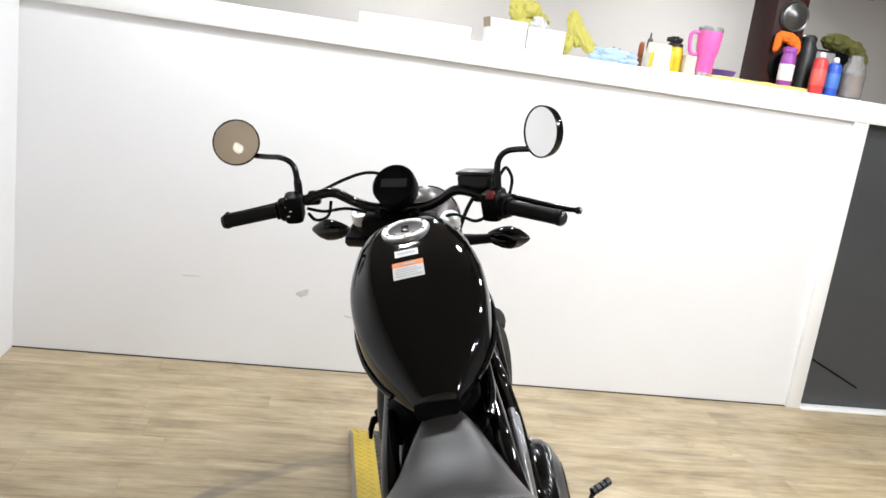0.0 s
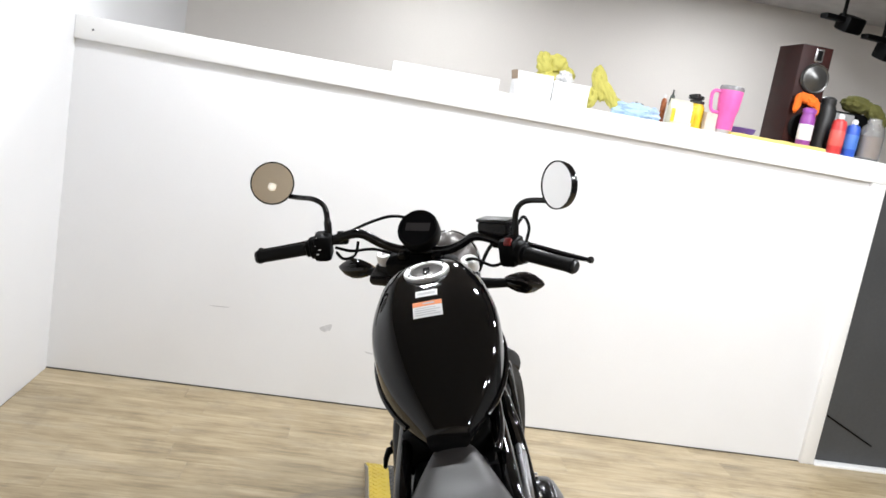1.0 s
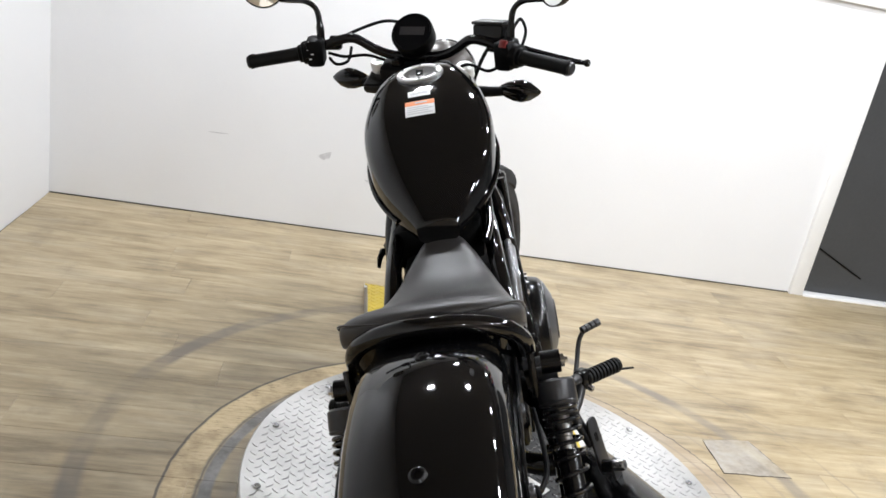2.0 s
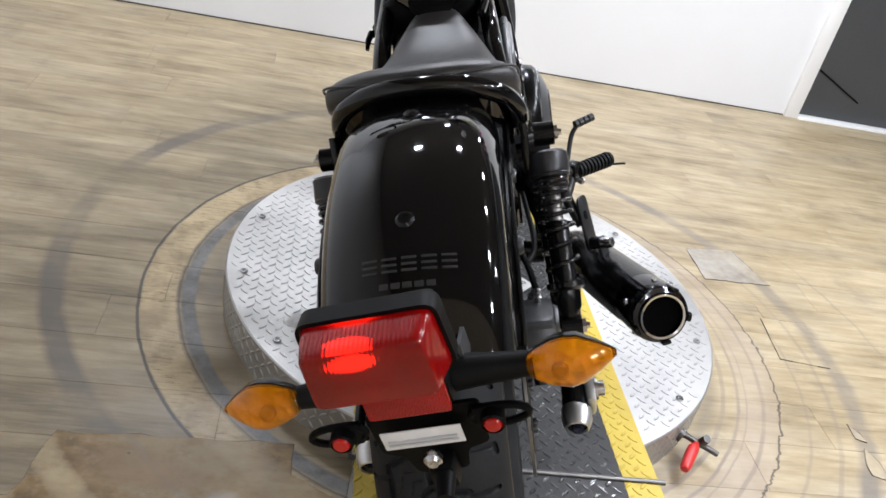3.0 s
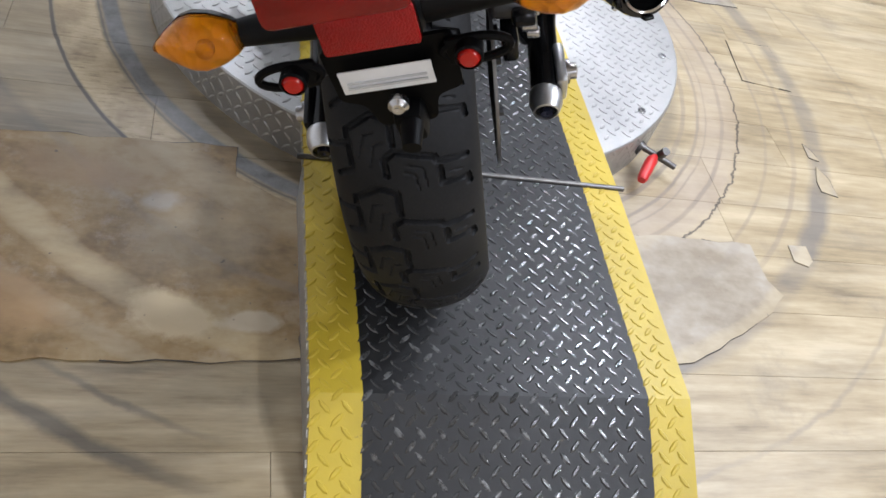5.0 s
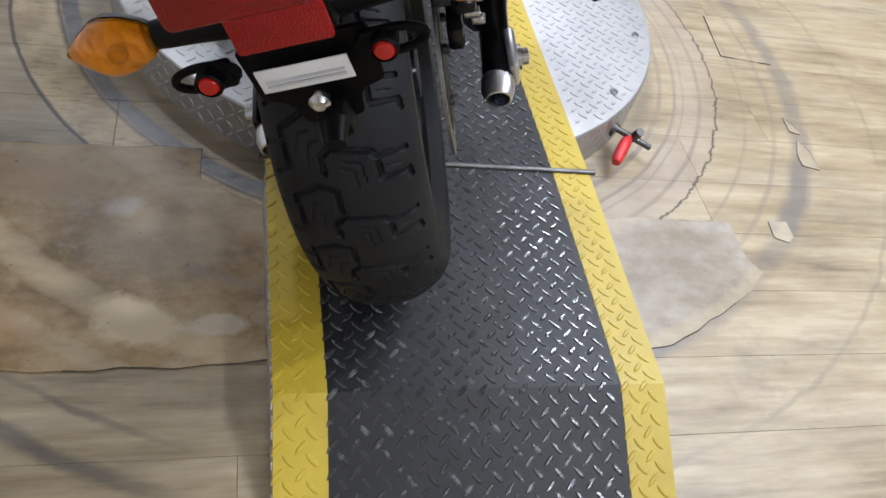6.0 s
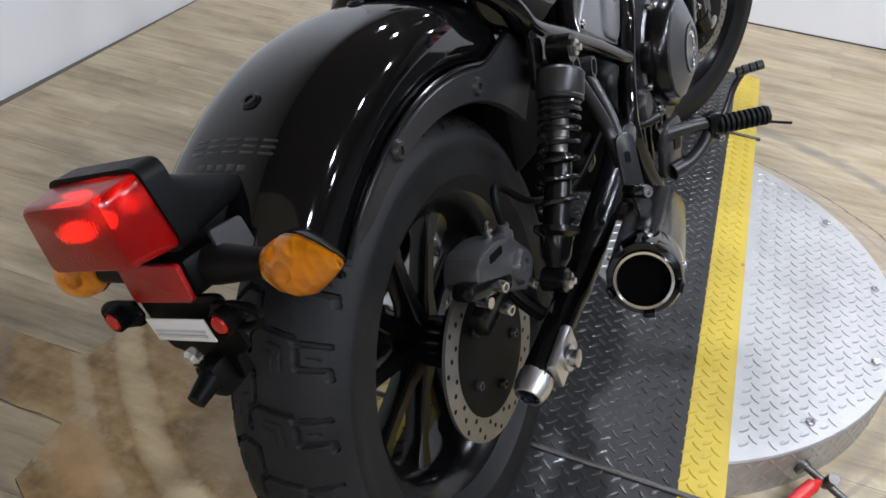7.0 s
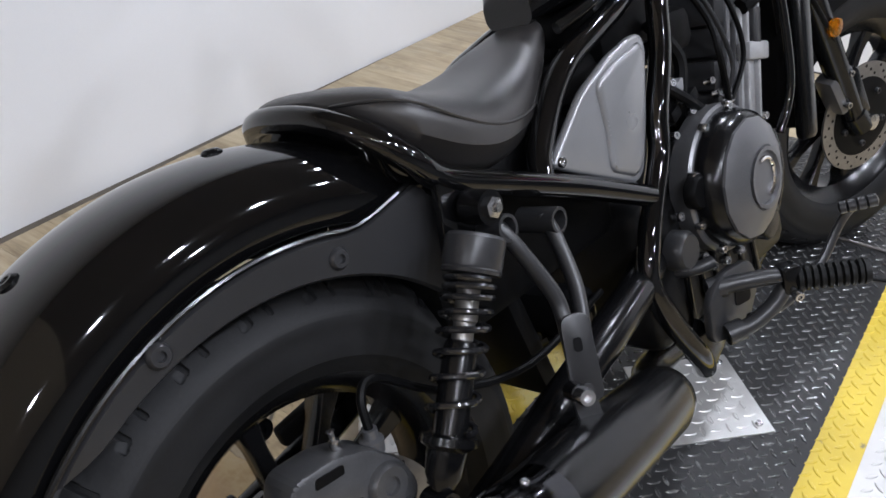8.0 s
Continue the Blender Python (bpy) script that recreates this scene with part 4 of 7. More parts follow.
for q, l in zip(smooth([V(y, w, t) for y, w, t, b in SEAT], 4), smooth([V(y, b, 0) for y, w, t, b in SEAT], 4)):
    y, w, t, b = q.x, q.y, q.z, l.y
    ring = []
    for k in range(36):
        a = 2 * math.pi * k / 36
        c, s = math.cos(a), math.sin(a)
        px = w * math.copysign(abs(c) ** 0.62, c)
        dish = 0.010 * min(1, w / 0.14) * (abs(px) / w) ** 2 * (1 if s > 0 else 0)
        mid = b + 0.55 * (t - b)
        ring.append((seat_shift(y) + px * (1.0 if s > -0.2 else 0.93), y, mid + ((t - mid) if s > 0 else (mid - b)) * math.copysign(abs(s) ** 0.7, s) - dish * 0.4))
    rings.append(ring)
    if w > 0.06:
        seam.append((w, y, b + (0.78 - 0.34 * min(1.0, max(0.0, (y - 0.20) / 0.25))) * (t - b)))
seat = part("seat", bridge(own, rings), SEAT_VINYL, bike, "black vinyl solo seat")
for sgn in (1, -1):
    part("piping", tube(smooth([(seat_shift(y) + sgn * w * 0.99, y, z) for w, y, z in seam], 2), 0.0022, 6), SEAT_VINYL, seat)

# rear fender
FC, FR = V(0, 0.02, 0.335), 0.438
HALF = [(0.113, -0.082), (0.112, -0.062), (0.108, -0.044), (0.100, -0.029), (0.088, -0.0175), (0.072, -0.0095), (0.050, -0.0035), (0.025, -0.0002)]
CROSS = [(-x, d) for x, d in HALF] + [(0.0, 0.001)] + HALF[::-1]


def arc_loft(cross, inner, a0, a1, n, centre, radius, taper=None):
    own, rings = bmesh.new(), []
    for k in range(n + 1):
        a = a0 + (a1 - a0) * k / n
        up, drop = V(0, -math.sin(a), math.cos(a)), (taper(k / n) if taper else 1.0)
        ring = [centre + V(x, 0, 0) + up * (radius + d * drop) for x, d in cross]
        ring += [centre + V(x * inner, 0, 0) + up * (radius + d * drop - 0.004) for x, d in reversed(cross)]
        rings.append(ring)
    return bridge(own, rings)


fender = part("rear_fender", arc_loft(CROSS, 0.965, radians(-42), radians(47), 40, FC, FR), GLOSS_BLACK, bike, "gloss black rear mudguard", sharp=50)
for y, z in ((-0.160, 0.7345), (0.066, 0.7705)):
    d = (V(0, y, z) - FC).normalized()
    part("screw", lathe([(0.0115, -0.001), (0.0115, 0.002), (0.008, 0.005), (0.005, 0.005), (0.0045, 0.003), (0.0001, 0.003)], along(FC + d * FR, FC + d * (FR + 1)), 16), SATIN_BLACK, fender, "black dome screw")
# raised maker's marks, as plain bars: a wide row of stacked strokes and a smaller row under it
def mark_row(a, half, n, hgt, shift):
    up = V(0, -math.sin(a), math.cos(a))
    for k in range(n):
        x = -half + 2 * half * (k + 0.5) / n + shift
        sag = 0.0008 - 0.0045 * (abs(x) / 0.05) ** 1.8
        own = box((2 * half / n * 0.76, hgt, 0.001), Matrix.Translation(FC + up * (FR + sag) + V(x, 0, 0)) @ Matrix.Rotation(a, 4, "X") @ Matrix.Rotation(math.atan(0.15 * x / 0.05), 4, "Y"), 0.0003)
        part("mark", own, MARK_GREY, fender)


mark_row(radians(30.7), 0.056, 5, 0.003, 0.003)
mark_row(radians(31.7), 0.056, 5, 0.003, 0.003)
mark_row(radians(32.7), 0.056, 5, 0.003, 0.003)
mark_row(radians(35.0), 0.033, 5, 0.007, 0.0)


def stay_edges(a):
    """Inner and outer radius of the stay; its upper edge sweeps up to the frame in front."""
    deg = math.degrees(a)
    sweep = min(1.0, max(0.0, (-15.0 - deg) / 13.0))
    tip = max(0.0, deg - 34.0) / 9.0
    return 0.309 + 0.0006 * deg + 0.018 * tip * tip, 0.3475 + 0.0002 * deg + 0.052 * sweep ** 1.6


def side_strip(sgn):
    """The curved stay along the fender's side."""
    own, rings = bmesh.new(), []
    n = 30
    for k in range(n + 1):
        u = k / n
        a = radians(-40) + radians(85) * u
        up = V(0, -math.sin(a), math.cos(a))
        lo, hi = stay_edges(a)
        x = 0.116 + 0.006 * (1 - u)
        ring = [FC + V(sgn * x, 0, 0) + up * lo, FC + V(sgn * (x + 0.005), 0, 0) + up * (lo + 0.003), FC + V(sgn * (x + 0.006), 0, 0) + up * (hi - 0.004), FC + V(sgn * (x + 0.001), 0, 0) + up * hi, FC + V(sgn * (x - 0.004), 0, 0) + up * hi, FC + V(sgn * (x - 0.004), 0, 0) + up * lo]
        rings.append(ring)
    ob = part("fender_stay", bridge(own, rings), STAY_GREY, bike, "dark grey fender stay")
    for y, z in ((-0.108, 0.653), (0.090, 0.649)):
        part("screw", lathe([(0.012, -0.002), (0.012, 0.003), (0.009, 0.007), (0.005, 0.007), (0.0045, 0.003), (0.0001, 0.003)], along((sgn * 0.1235, y, z), (sgn * 1.1235, y, z)), 16), CUP_GREY, ob, "dark steel socket screw")
    lip = []
    for k in range(33):
        u = k / 32
        a = radians(-38) + radians(82) * u
        w = (a - radians(-40)) / radians(85)
        lip.append(FC + V(sgn * (0.119 + 0.006 * (1 - w)), 0, 0) + V(0, -math.sin(a), math.cos(a)) * (stay_edges(a)[1] + 0.0025))
    part("stay_lip", tube(lip, 0.0035, 8), SATIN_BLACK, ob)


side_strip(1), side_strip(-1)

# frame
for sgn in (1, -1):
    flip = (lambda pts: pts) if sgn > 0 else (lambda pts: [(-x * 0.78, y, z) for x, y, z in pts])
    part("frame_tube", tube(smooth(flip([(0.09, 0.86, 0.84), (0.125, 0.74, 0.78), (0.142, 0.69, 0.69), (0.148, 0.645, 0.613), (0.152, 0.625, 0.56), (0.157, 0.585, 0.51), (0.166, 0.54, 0.46), (0.172, 0.515, 0.41), (0.178, 0.545, 0.33), (0.183, 0.585, 0.26), (0.165, 0.62, 0.215)]), 5), 0.0165, 12), GLOSS_BLACK, bike, "gloss black frame tube")
    part("frame_tube", tube(smooth(flip([(0.145, 0.385, 0.608), (0.132, 0.405, 0.638), (0.12, 0.463, 0.690), (0.115, 0.518, 0.725), (0.112, 0.587, 0.745), (0.105, 0.69, 0.775), (0.085, 0.85, 0.86), (0.03, 1.05, 0.96)]), 5), 0.0165, 12), GLOSS_BLACK, bike)
    if sgn > 0:
        part("frame_tube", tube(smooth(flip([(0.10, 0.53, 0.765), (0.112, 0.60, 0.782), (0.112, 0.70, 0.815), (0.10, 0.80, 0.855)]), 5), 0.008, 10), GLOSS_BLACK, bike)
    part("frame_plate", moved(prism([(0.20, 0.60), (0.27, 0.60), (0.285, 0.655), (0.215, 0.69)], 0.012, YZ, 0.003), pose(sgn * 0.150 - 0.006, 0, 0)), GLOSS_BLACK, bike)
loop = [(0.158, 0.575, 0.515), (0.152, 0.45, 0.578), (0.147, 0.33, 0.632), (0.145, 0.235, 0.675), (0.141, 0.203, 0.708), (0.122, 0.178, 0.741), (0.085, 0.160, 0.764), (0.045, 0.153, 0.774), (0, 0.152, 0.777)]
loop += [(-x * 0.93, y + 0.012 * x / 0.12, z) for x, y, z in loop[-2::-1]]
part("seat_rail", tube(smooth(loop, 5), 0.0155, 12), GLOSS_BLACK, bike, "gloss black seat rail loop")
# shell below the loop
own, rings = bmesh.new(), []
for k in range(17):
    a = math.pi * k / 16
    c, s = math.cos(a), math.sin(a)
    px, py, pz = 0.138 * math.copysign(abs(c) ** 0.6, c), 0.252 - 0.094 * s ** 0.8, 0.672 + 0.097 * s ** 0.8
    rings.append([(px, py, pz), (px * 0.95, py + 0.006, pz), (px * 0.93, py + 0.02, pz - 0.055), (px * 0.98, py + 0.014, pz - 0.055)])
part("seat_pan", bridge(own, rings), GLOSS_BLACK, bike, "gloss black panel under the seat loop")
part("battery_box", box((0.19, 0.36, 0.20), pose(0, 0.40, 0.56), 0.02), MATT_BLACK, bike)
part("inner_panel", box((0.15, 0.28, 0.16), pose(0, 0.55, 0.645), 0.02), MATT_BLACK, bike, "black inner panel")
part("inner_guard", box((0.17, 0.03, 0.34), pose(0, 0.345, 0.47, 12, 0, 0), 0.01), MATT_BLACK, bike)

# side covers
SIDE = [(0.405, 0.622), (0.452, 0.596), (0.572, 0.534), (0.594, 0.546), (0.622, 0.612), (0.650, 0.70), (0.646, 0.722), (0.625, 0.726), (0.565, 0.715), (0.492, 0.688)]
PRESSED = [(0.516, 0.573), (0.568, 0.546), (0.586, 0.556), (0.612, 0.618), (0.639, 0.700), (0.632, 0.715), (0.565, 0.706), (0.520, 0.692), (0.523, 0.630)]
for sgn in (1, -1):
    own = prism(rounded(SIDE, 0.016), 0.014, YZ, 0.006, 3)
    moved(own, pose((0.139 if sgn > 0 else -0.098) - 0.006, 0, 0, 0, 0, 0))
    c = part("side_cover", own, GREY_SATIN, bike, "grey satin triangular side cover")
    raised = prism(rounded(PRESSED, 0.012), 0.016, YZ, 0.0075, 3)
    part("pressing", moved(raised, pose((0.139 if sgn > 0 else -0.098) - 0.006 + sgn * 0.0045, 0, 0)), GREY_SATIN, c, "raised pressing of the cover")
    part("screw", bolt((0.146 if sgn > 0 else -0.105, 0.424, 0.622), (sgn, 0, 0), 0.007, 0.005), STEEL, c)

# engine
engine = part("crankcase", box((0.25, 0.44, 0.25), pose(0.005, 0.80, 0.365), 0.035, seg=3), surface("dark engine paint", (0.005, 0.005, 0.0053), 0.42, vary=0.3, spec=0.2), bike, "dark engine crankcase")
tilt = pose(0, 0.955, 0.50, -14, 0, 0)
for z, h, wx, wy, mat in ((0.0, 0.05, 0.215, 0.15, STAY_GREY), (0.055, 0.05, 0.195, 0.135, STAY_GREY), (0.11, 0.05, 0.205, 0.14, STAY_GREY), (0.165, 0.06, 0.215, 0.16, STAY_GREY), (0.23, 0.05, 0.22, 0.15, SATIN_BLACK)):
    part("cylinder", box((wx, wy, h), tilt @ pose(0, 0, z + 0.02), 0.008), mat, engine, "dark cast cylinder block" if mat is STAY_GREY else "")
for k in range(4):
    part("cylinder_rib", box((0.012, 0.012, 0.20), tilt @ pose(0.106, -0.045 + 0.030 * k, 0.10), 0.003), CAST_GREY, engine)
COVER = V(0.036, 0.782, 0.460)
cat = Matrix.Translation(COVER) @ XAX
part("cover_flange", lathe([(0.06, 0.09), (0.112, 0.09), (0.115, 0.112), (0.115, 0.122), (0.111, 0.126), (0.06, 0.126)], cat, 48), CAST_GREY, engine, "cast flange with bolts")
part("clutch_cover", lathe([(0.106, 0.120), (0.106, 0.138), (0.102, 0.156), (0.094, 0.164), (0.090, 0.164), (0.04, 0.165)], cat, 48), SATIN_BLACK, engine, "black clutch cover")
face = part("cover_face", lathe([(0.093, 0.158), (0.092, 0.168), (0.058, 0.184), (0.050, 0.185), (0.048, 0.1825), (0.0001, 0.1835)], cat, 14), surface("satin engine paint", (0.115, 0.115, 0.119), 0.34, metal=0.6, vary=0.12, scale=20, grain=400, relief=0.05), engine, "faceted grey cover", sharp=24)
part("cover_ring", lathe([(0.045, 0.182), (0.047, 0.1885), (0.041, 0.1885), (0.039, 0.182)], cat, 40, closed=True), CAST_GREY, face)
arc = [cat @ V(0.030 * math.cos(a), 0.030 * math.sin(a), 0.1845) for a in [radians(10 + 16 * k) for k in range(13)]]
part("cover_mark", tube(arc, 0.0035, 8), CHROME, face, "bright raised arc mark")
for k in range(9):
    a = 2 * math.pi * (k + 0.2) / 9
    part("cover_bolt", bolt(cat @ V(0.1105 * math.cos(a), 0.1105 * math.sin(a), 0.127), (1, 0, 0), 0.0075, 0.008), STEEL, engine)
part("oil_cap", lathe([(0.026, 0.0), (0.026, 0.012), (0.022, 0.018), (0.0001, 0.018)], Matrix.Translation((0.160, 0.677, 0.479)) @ XAX, 20), MATT_BLACK, engine, "black filler cap")
part("oil_cap", lathe([(0.020, -0.03), (0.020, 0.012), (0.016, 0.020), (0.0001, 0.020)], along((0.165, 0.790, 0.540), (0.21, 0.77, 0.56)), 18), MATT_BLACK, engine, "black hose union")
part("sprocket_boss", lathe([(0.03, 0), (0.03, 0.02), (0.024, 0.028), (0.0001, 0.028)], Matrix.Translation((0.150, 0.618, 0.412)) @ XAX, 24), STAY_GREY, engine, "round pivot cap")
part("radiator", box((0.26, 0.045, 0.30), pose(0, 1.155, 0.57, -8, 0, 0), 0.01), MATT_BLACK, bike, "black radiator")
part("radiator_shroud", box((0.03, 0.045, 0.33), pose(0.145, 1.13, 0.57, -8, 0, 0), 0.012), SATIN_BLACK, bike)
part("left_cover", lathe([(0.06, 0), (0.115, 0.0), (0.112, 0.03), (0.09, 0.05), (0.0001, 0.055)], Matrix.Translation((-0.105, 0.84, 0.40)) @ pose(0, 0, 0, 0, -90, 0), 40), SATIN_BLACK, engine, "black generator cover")
part("throttle_body", box((0.19, 0.09, 0.07), pose(0, 0.83, 0.685), 0.02), MATT_BLACK, engine)
part("air_box", box((0.2, 0.2, 0.1), pose(0, 0.72, 0.735), 0.03), MATT_BLACK, engine)
# hoses and leads on the right
for pts, r in (([(0.10, 0.80, 0.80), (0.135, 0.84, 0.70), (0.15, 0.835, 0.64), (0.14, 0.86, 0.56)], 0.0055), ([(0.10, 0.88, 0.80), (0.14, 0.90, 0.71), (0.145, 0.92, 0.62), (0.135, 0.88, 0.555)], 0.0042),
               ([(0.11, 0.72, 0.72), (0.125, 0.76, 0.66), (0.12, 0.75, 0.59), (0.10, 0.78, 0.55)], 0.011), ([(0.12, 0.70, 0.64), (0.14, 0.74, 0.60), (0.13, 0.79, 0.57)], 0.008),
               ([(0.09, 1.10, 0.74), (0.13, 1.04, 0.70), (0.12, 0.98, 0.68)], 0.014), ([(0.10, 0.95, 0.86), (0.13, 1.02, 0.78), (0.12, 1.10, 0.70), (0.11, 1.13, 0.60)], 0.006)):
    part("hose", tube(smooth(pts, 6), r, 8), MATT_BLACK, engine)
for y, z in ((0.745, 0.62), (0.775, 0.595), (0.72, 0.585)):
    part("connector", box((0.03, 0.026, 0.02), pose(0.118, y, z, 20, 0, 0), 0.004), GREY_SATIN if y == 0.745 else MATT_BLACK, engine)

# lower right of the crankcase: oil filter, drain bolts, a stub pipe and casting ribs
part("oil_filter", lathe([(0.030, -0.02), (0.030, 0.022), (0.026, 0.028), (0.012, 0.029), (0.0001, 0.029)], Matrix.Translation((0.130, 0.905, 0.330)) @ XAX, 28), SATIN_BLACK, engine, "black oil filter")
part("stub_pipe", tube(smooth([(0.100, 0.640, 0.360), (0.150, 0.655, 0.362), (0.172, 0.680, 0.366)], 5), 0.010, 12), STAY_GREY, engine, "grey stub pipe")
for k in range(6):
    part("casting_rib", box((0.012, 0.010, 0.15), pose(0.131, 0.665 + 0.042 * k, 0.315, 6 * (k % 2), 0, 0), 0.003), SATIN_BLACK, engine)
for y, z in ((0.668, 0.392), (0.700, 0.362), (0.722, 0.336), (0.762, 0.326), (0.810, 0.322), (0.860, 0.342), (0.655, 0.448)):
    part("bolt", bolt((0.142, y, z), (1, -0.2, 0.2), 0.0075, 0.010), STEEL, engine)
# right side of the cylinder: a cast plate lightened in colour to look lit, with its bracket, bolts and a thin pipe
plate_at = tilt @ pose(0.112, 0.012, 0.09)
LIT_CAST = surface("lightened cast grey metal", (0.34, 0.34, 0.345), 0.36, metal=0.5, vary=0.2, scale=22, grain=300, relief=0.15)
head_plate = part("cylinder_plate", box((0.014, 0.060, 0.25), plate_at, 0.005), LIT_CAST, engine, "cast grey plate on the cylinder side")
for dy in (-0.020, 0.018):
    part("plate_rib", box((0.012, 0.008, 0.22), plate_at @ pose(0.010, dy, 0), 0.003), LIT_CAST, head_plate)
part("plate_bracket", box((0.026, 0.070, 0.030), plate_at @ pose(0.012, 0, 0.02), 0.005), LIT_CAST, head_plate)
part("plate_bracket", box((0.020, 0.026, 0.060), plate_at @ pose(0.014, -0.004, 0.06), 0.004), STAY_GREY, head_plate)
for dy, dz in ((-0.03, 0.118), (0.025, 0.12), (-0.034, -0.10), (0.03, -0.09), (-0.03, -0.118), (0.032, 0.03)):
    part("bolt", bolt(plate_at @ V(0.010, dy, dz), (1, 0, 0), 0.0075, 0.010), STEEL, head_plate)
for y, z in ((0.735, 0.60), (0.76, 0.575), (0.80, 0.565), (0.83, 0.60), (0.85, 0.575), (0.705, 0.555), (0.72, 0.63), (0.88, 0.555)):
    part("bolt", bolt((0.128, y, z), (1, -0.3, 0.3), 0.0065, 0.010), STEEL, engine)
part("hose", tube(smooth([(0.115, 0.86, 0.74), (0.130, 0.885, 0.67), (0.134, 0.90, 0.60), (0.128, 0.87, 0.56)], 6), 0.004, 8), STAY_GREY, engine)
part("coolant_pipe", tube(smooth([(0.145, 1.06, 0.74), (0.150, 1.065, 0.64), (0.148, 1.06, 0.52), (0.138, 1.02, 0.45)], 6), 0.008, 10), GLOSS_BLACK, engine)
part("cable_box", box((0.05, 0.07, 0.05), pose(0.10, 0.735, 0.60, 20, 0, 0), 0.008), MATT_BLACK, engine)

# exhaust
muf_r, muf_f = V(0.322, 0.030, 0.420), V(0.218, 0.470, 0.290)
mat = along(muf_r, muf_f)
mlen = (muf_f - muf_r).length
muffler = part("muffler", lathe([(0.040, 0.012), (0.043, 0.03), (0.046, 0.10), (0.0465, 0.26), (0.0455, mlen - 0.085), (0.041, mlen - 0.058), (0.031, mlen - 0.044), (0.020, mlen - 0.038)], mat, 40), SATIN_BLACK, bike, "black megaphone silencer")
part("end_cap", lathe([(0.0450, 0.070), (0.0455, 0.05), (0.0450, 0.006), (0.043, 0.0), (0.0365, -0.002), (0.035, 0.012)], mat, 40), surface("black chrome", (0.05, 0.05, 0.055), 0.1, metal=1.0), muffler, "dark polished end cap")
part("outlet_ring", lathe([(0.0362, -0.004), (0.0350, -0.009), (0.0318, -0.008), (0.0308, 0.03), (0.034, 0.03)], mat, 40, closed=True), CHROME, muffler, "chrome outlet ring")
# flat black plug stands for the shaded inside of the outlet
part("outlet", lathe([(0.0312, 0.0), (0.0312, 0.14), (0.0001, 0.14)], mat, 32), surface("dark bore", (0.002, 0.002, 0.002), 0.9, spec=0.02), muffler)
for k in range(5):
    a = 2 * math.pi * (k + 0.4) / 5
    q = mat @ V(0.0455 * math.cos(a), 0.0455 * math.sin(a), 0.03)
    part("rivet", bolt(q, q - (muf_r + (muf_f - muf_r) * 0.07), 0.0045, 0.003), STEEL, muffler)
    part("cap_notch", box((0.014, 0.006, 0.024), mat @ Matrix.Rotation(a + 0.4, 4, "Z") @ pose(0.0435, 0, 0.004, 0, 0, 90), 0.002), SATIN_BLACK, muffler)
part("exhaust_pipe", tube(smooth([muf_f - (muf_f - muf_r) * 0.12, (0.190, 0.468, 0.282), (0.135, 0.515, 0.255), (0.085, 0.62, 0.215), (0.07, 0.85, 0.19), (0.05, 1.05, 0.22), (0.05, 1.15, 0.34), (0.05, 1.09, 0.50), (0.05, 1.02, 0.56)], 6), 0.024, 14), SATIN_BLACK, bike, "black exhaust pipe")
hanger = part("exhaust_hanger", tube(smooth([(0.172, 0.262, 0.612), (0.186, 0.270, 0.585), (0.205, 0.287, 0.525), (0.214, 0.287, 0.495), (0.232, 0.268, 0.455)], 5), 0.0095, 12), STAY_GREY, bike, "grey tubular silencer hanger")
part("hanger_tube", tube(smooth([(0.160, 0.352, 0.585), (0.172, 0.352, 0.560), (0.200, 0.335, 0.510), (0.214, 0.318, 0.480), (0.236, 0.285, 0.440)], 5), 0.0095, 12), STAY_GREY, hanger)
for a, b in (((0.150, 0.262, 0.604), (0.186, 0.264, 0.607)), ((0.140, 0.355, 0.575), (0.176, 0.358, 0.575))):
    t = along(b, V(*b) * 2 - V(*a))
    part("tube_end", lathe([(0.016, -0.05), (0.016, 0.004), (0.012, 0.004), (0.011, -0.04)], t, 20), STAY_GREY, hanger, "open tube end")
hp = V(0.244, 0.268, 0.455)
hang_at = Matrix.Translation(hp) @ along((0, 0, 0), (0.85, -0.45, 0.25))
part("hanger_plate", prism(rounded([(-0.019, -0.052), (0.019, -0.052), (0.017, 0.048), (-0.017, 0.048)], 0.014), 0.005, hang_at @ pose(0, 0, -0.004, 0, 0, -8), 0.0015), STAY_GREY, hanger)
# black oval on the solid plate, standing for the hole's dark
part("hanger_hole_insert", prism(rounded([(-0.005, -0.008), (0.005, -0.008), (0.005, 0.008), (-0.005, 0.008)], 0.004), 0.0064, hang_at @ pose(0, 0.014, -0.0046, 0, 0, -8)), MATT_BLACK, hanger)
part("hanger_spacer", rod((0.245, 0.238, 0.430), (0.262, 0.232, 0.433), 0.011), SATIN_BLACK, hanger)
part("hanger_bolt", bolt((0.268, 0.229, 0.434), (0.85, -0.45, 0.25), 0.010, 0.014), STEEL, hanger)
part("hanger_tab", prism(rounded([(-0.013, -0.035), (0.013, -0.035), (0.013, 0.015), (-0.013, 0.015)], 0.006), 0.005, Matrix.Translation((0.262, 0.236, 0.424)) @ along((0, 0, 0), (0.85, -0.45, 0.25))), STAY_GREY, hanger)

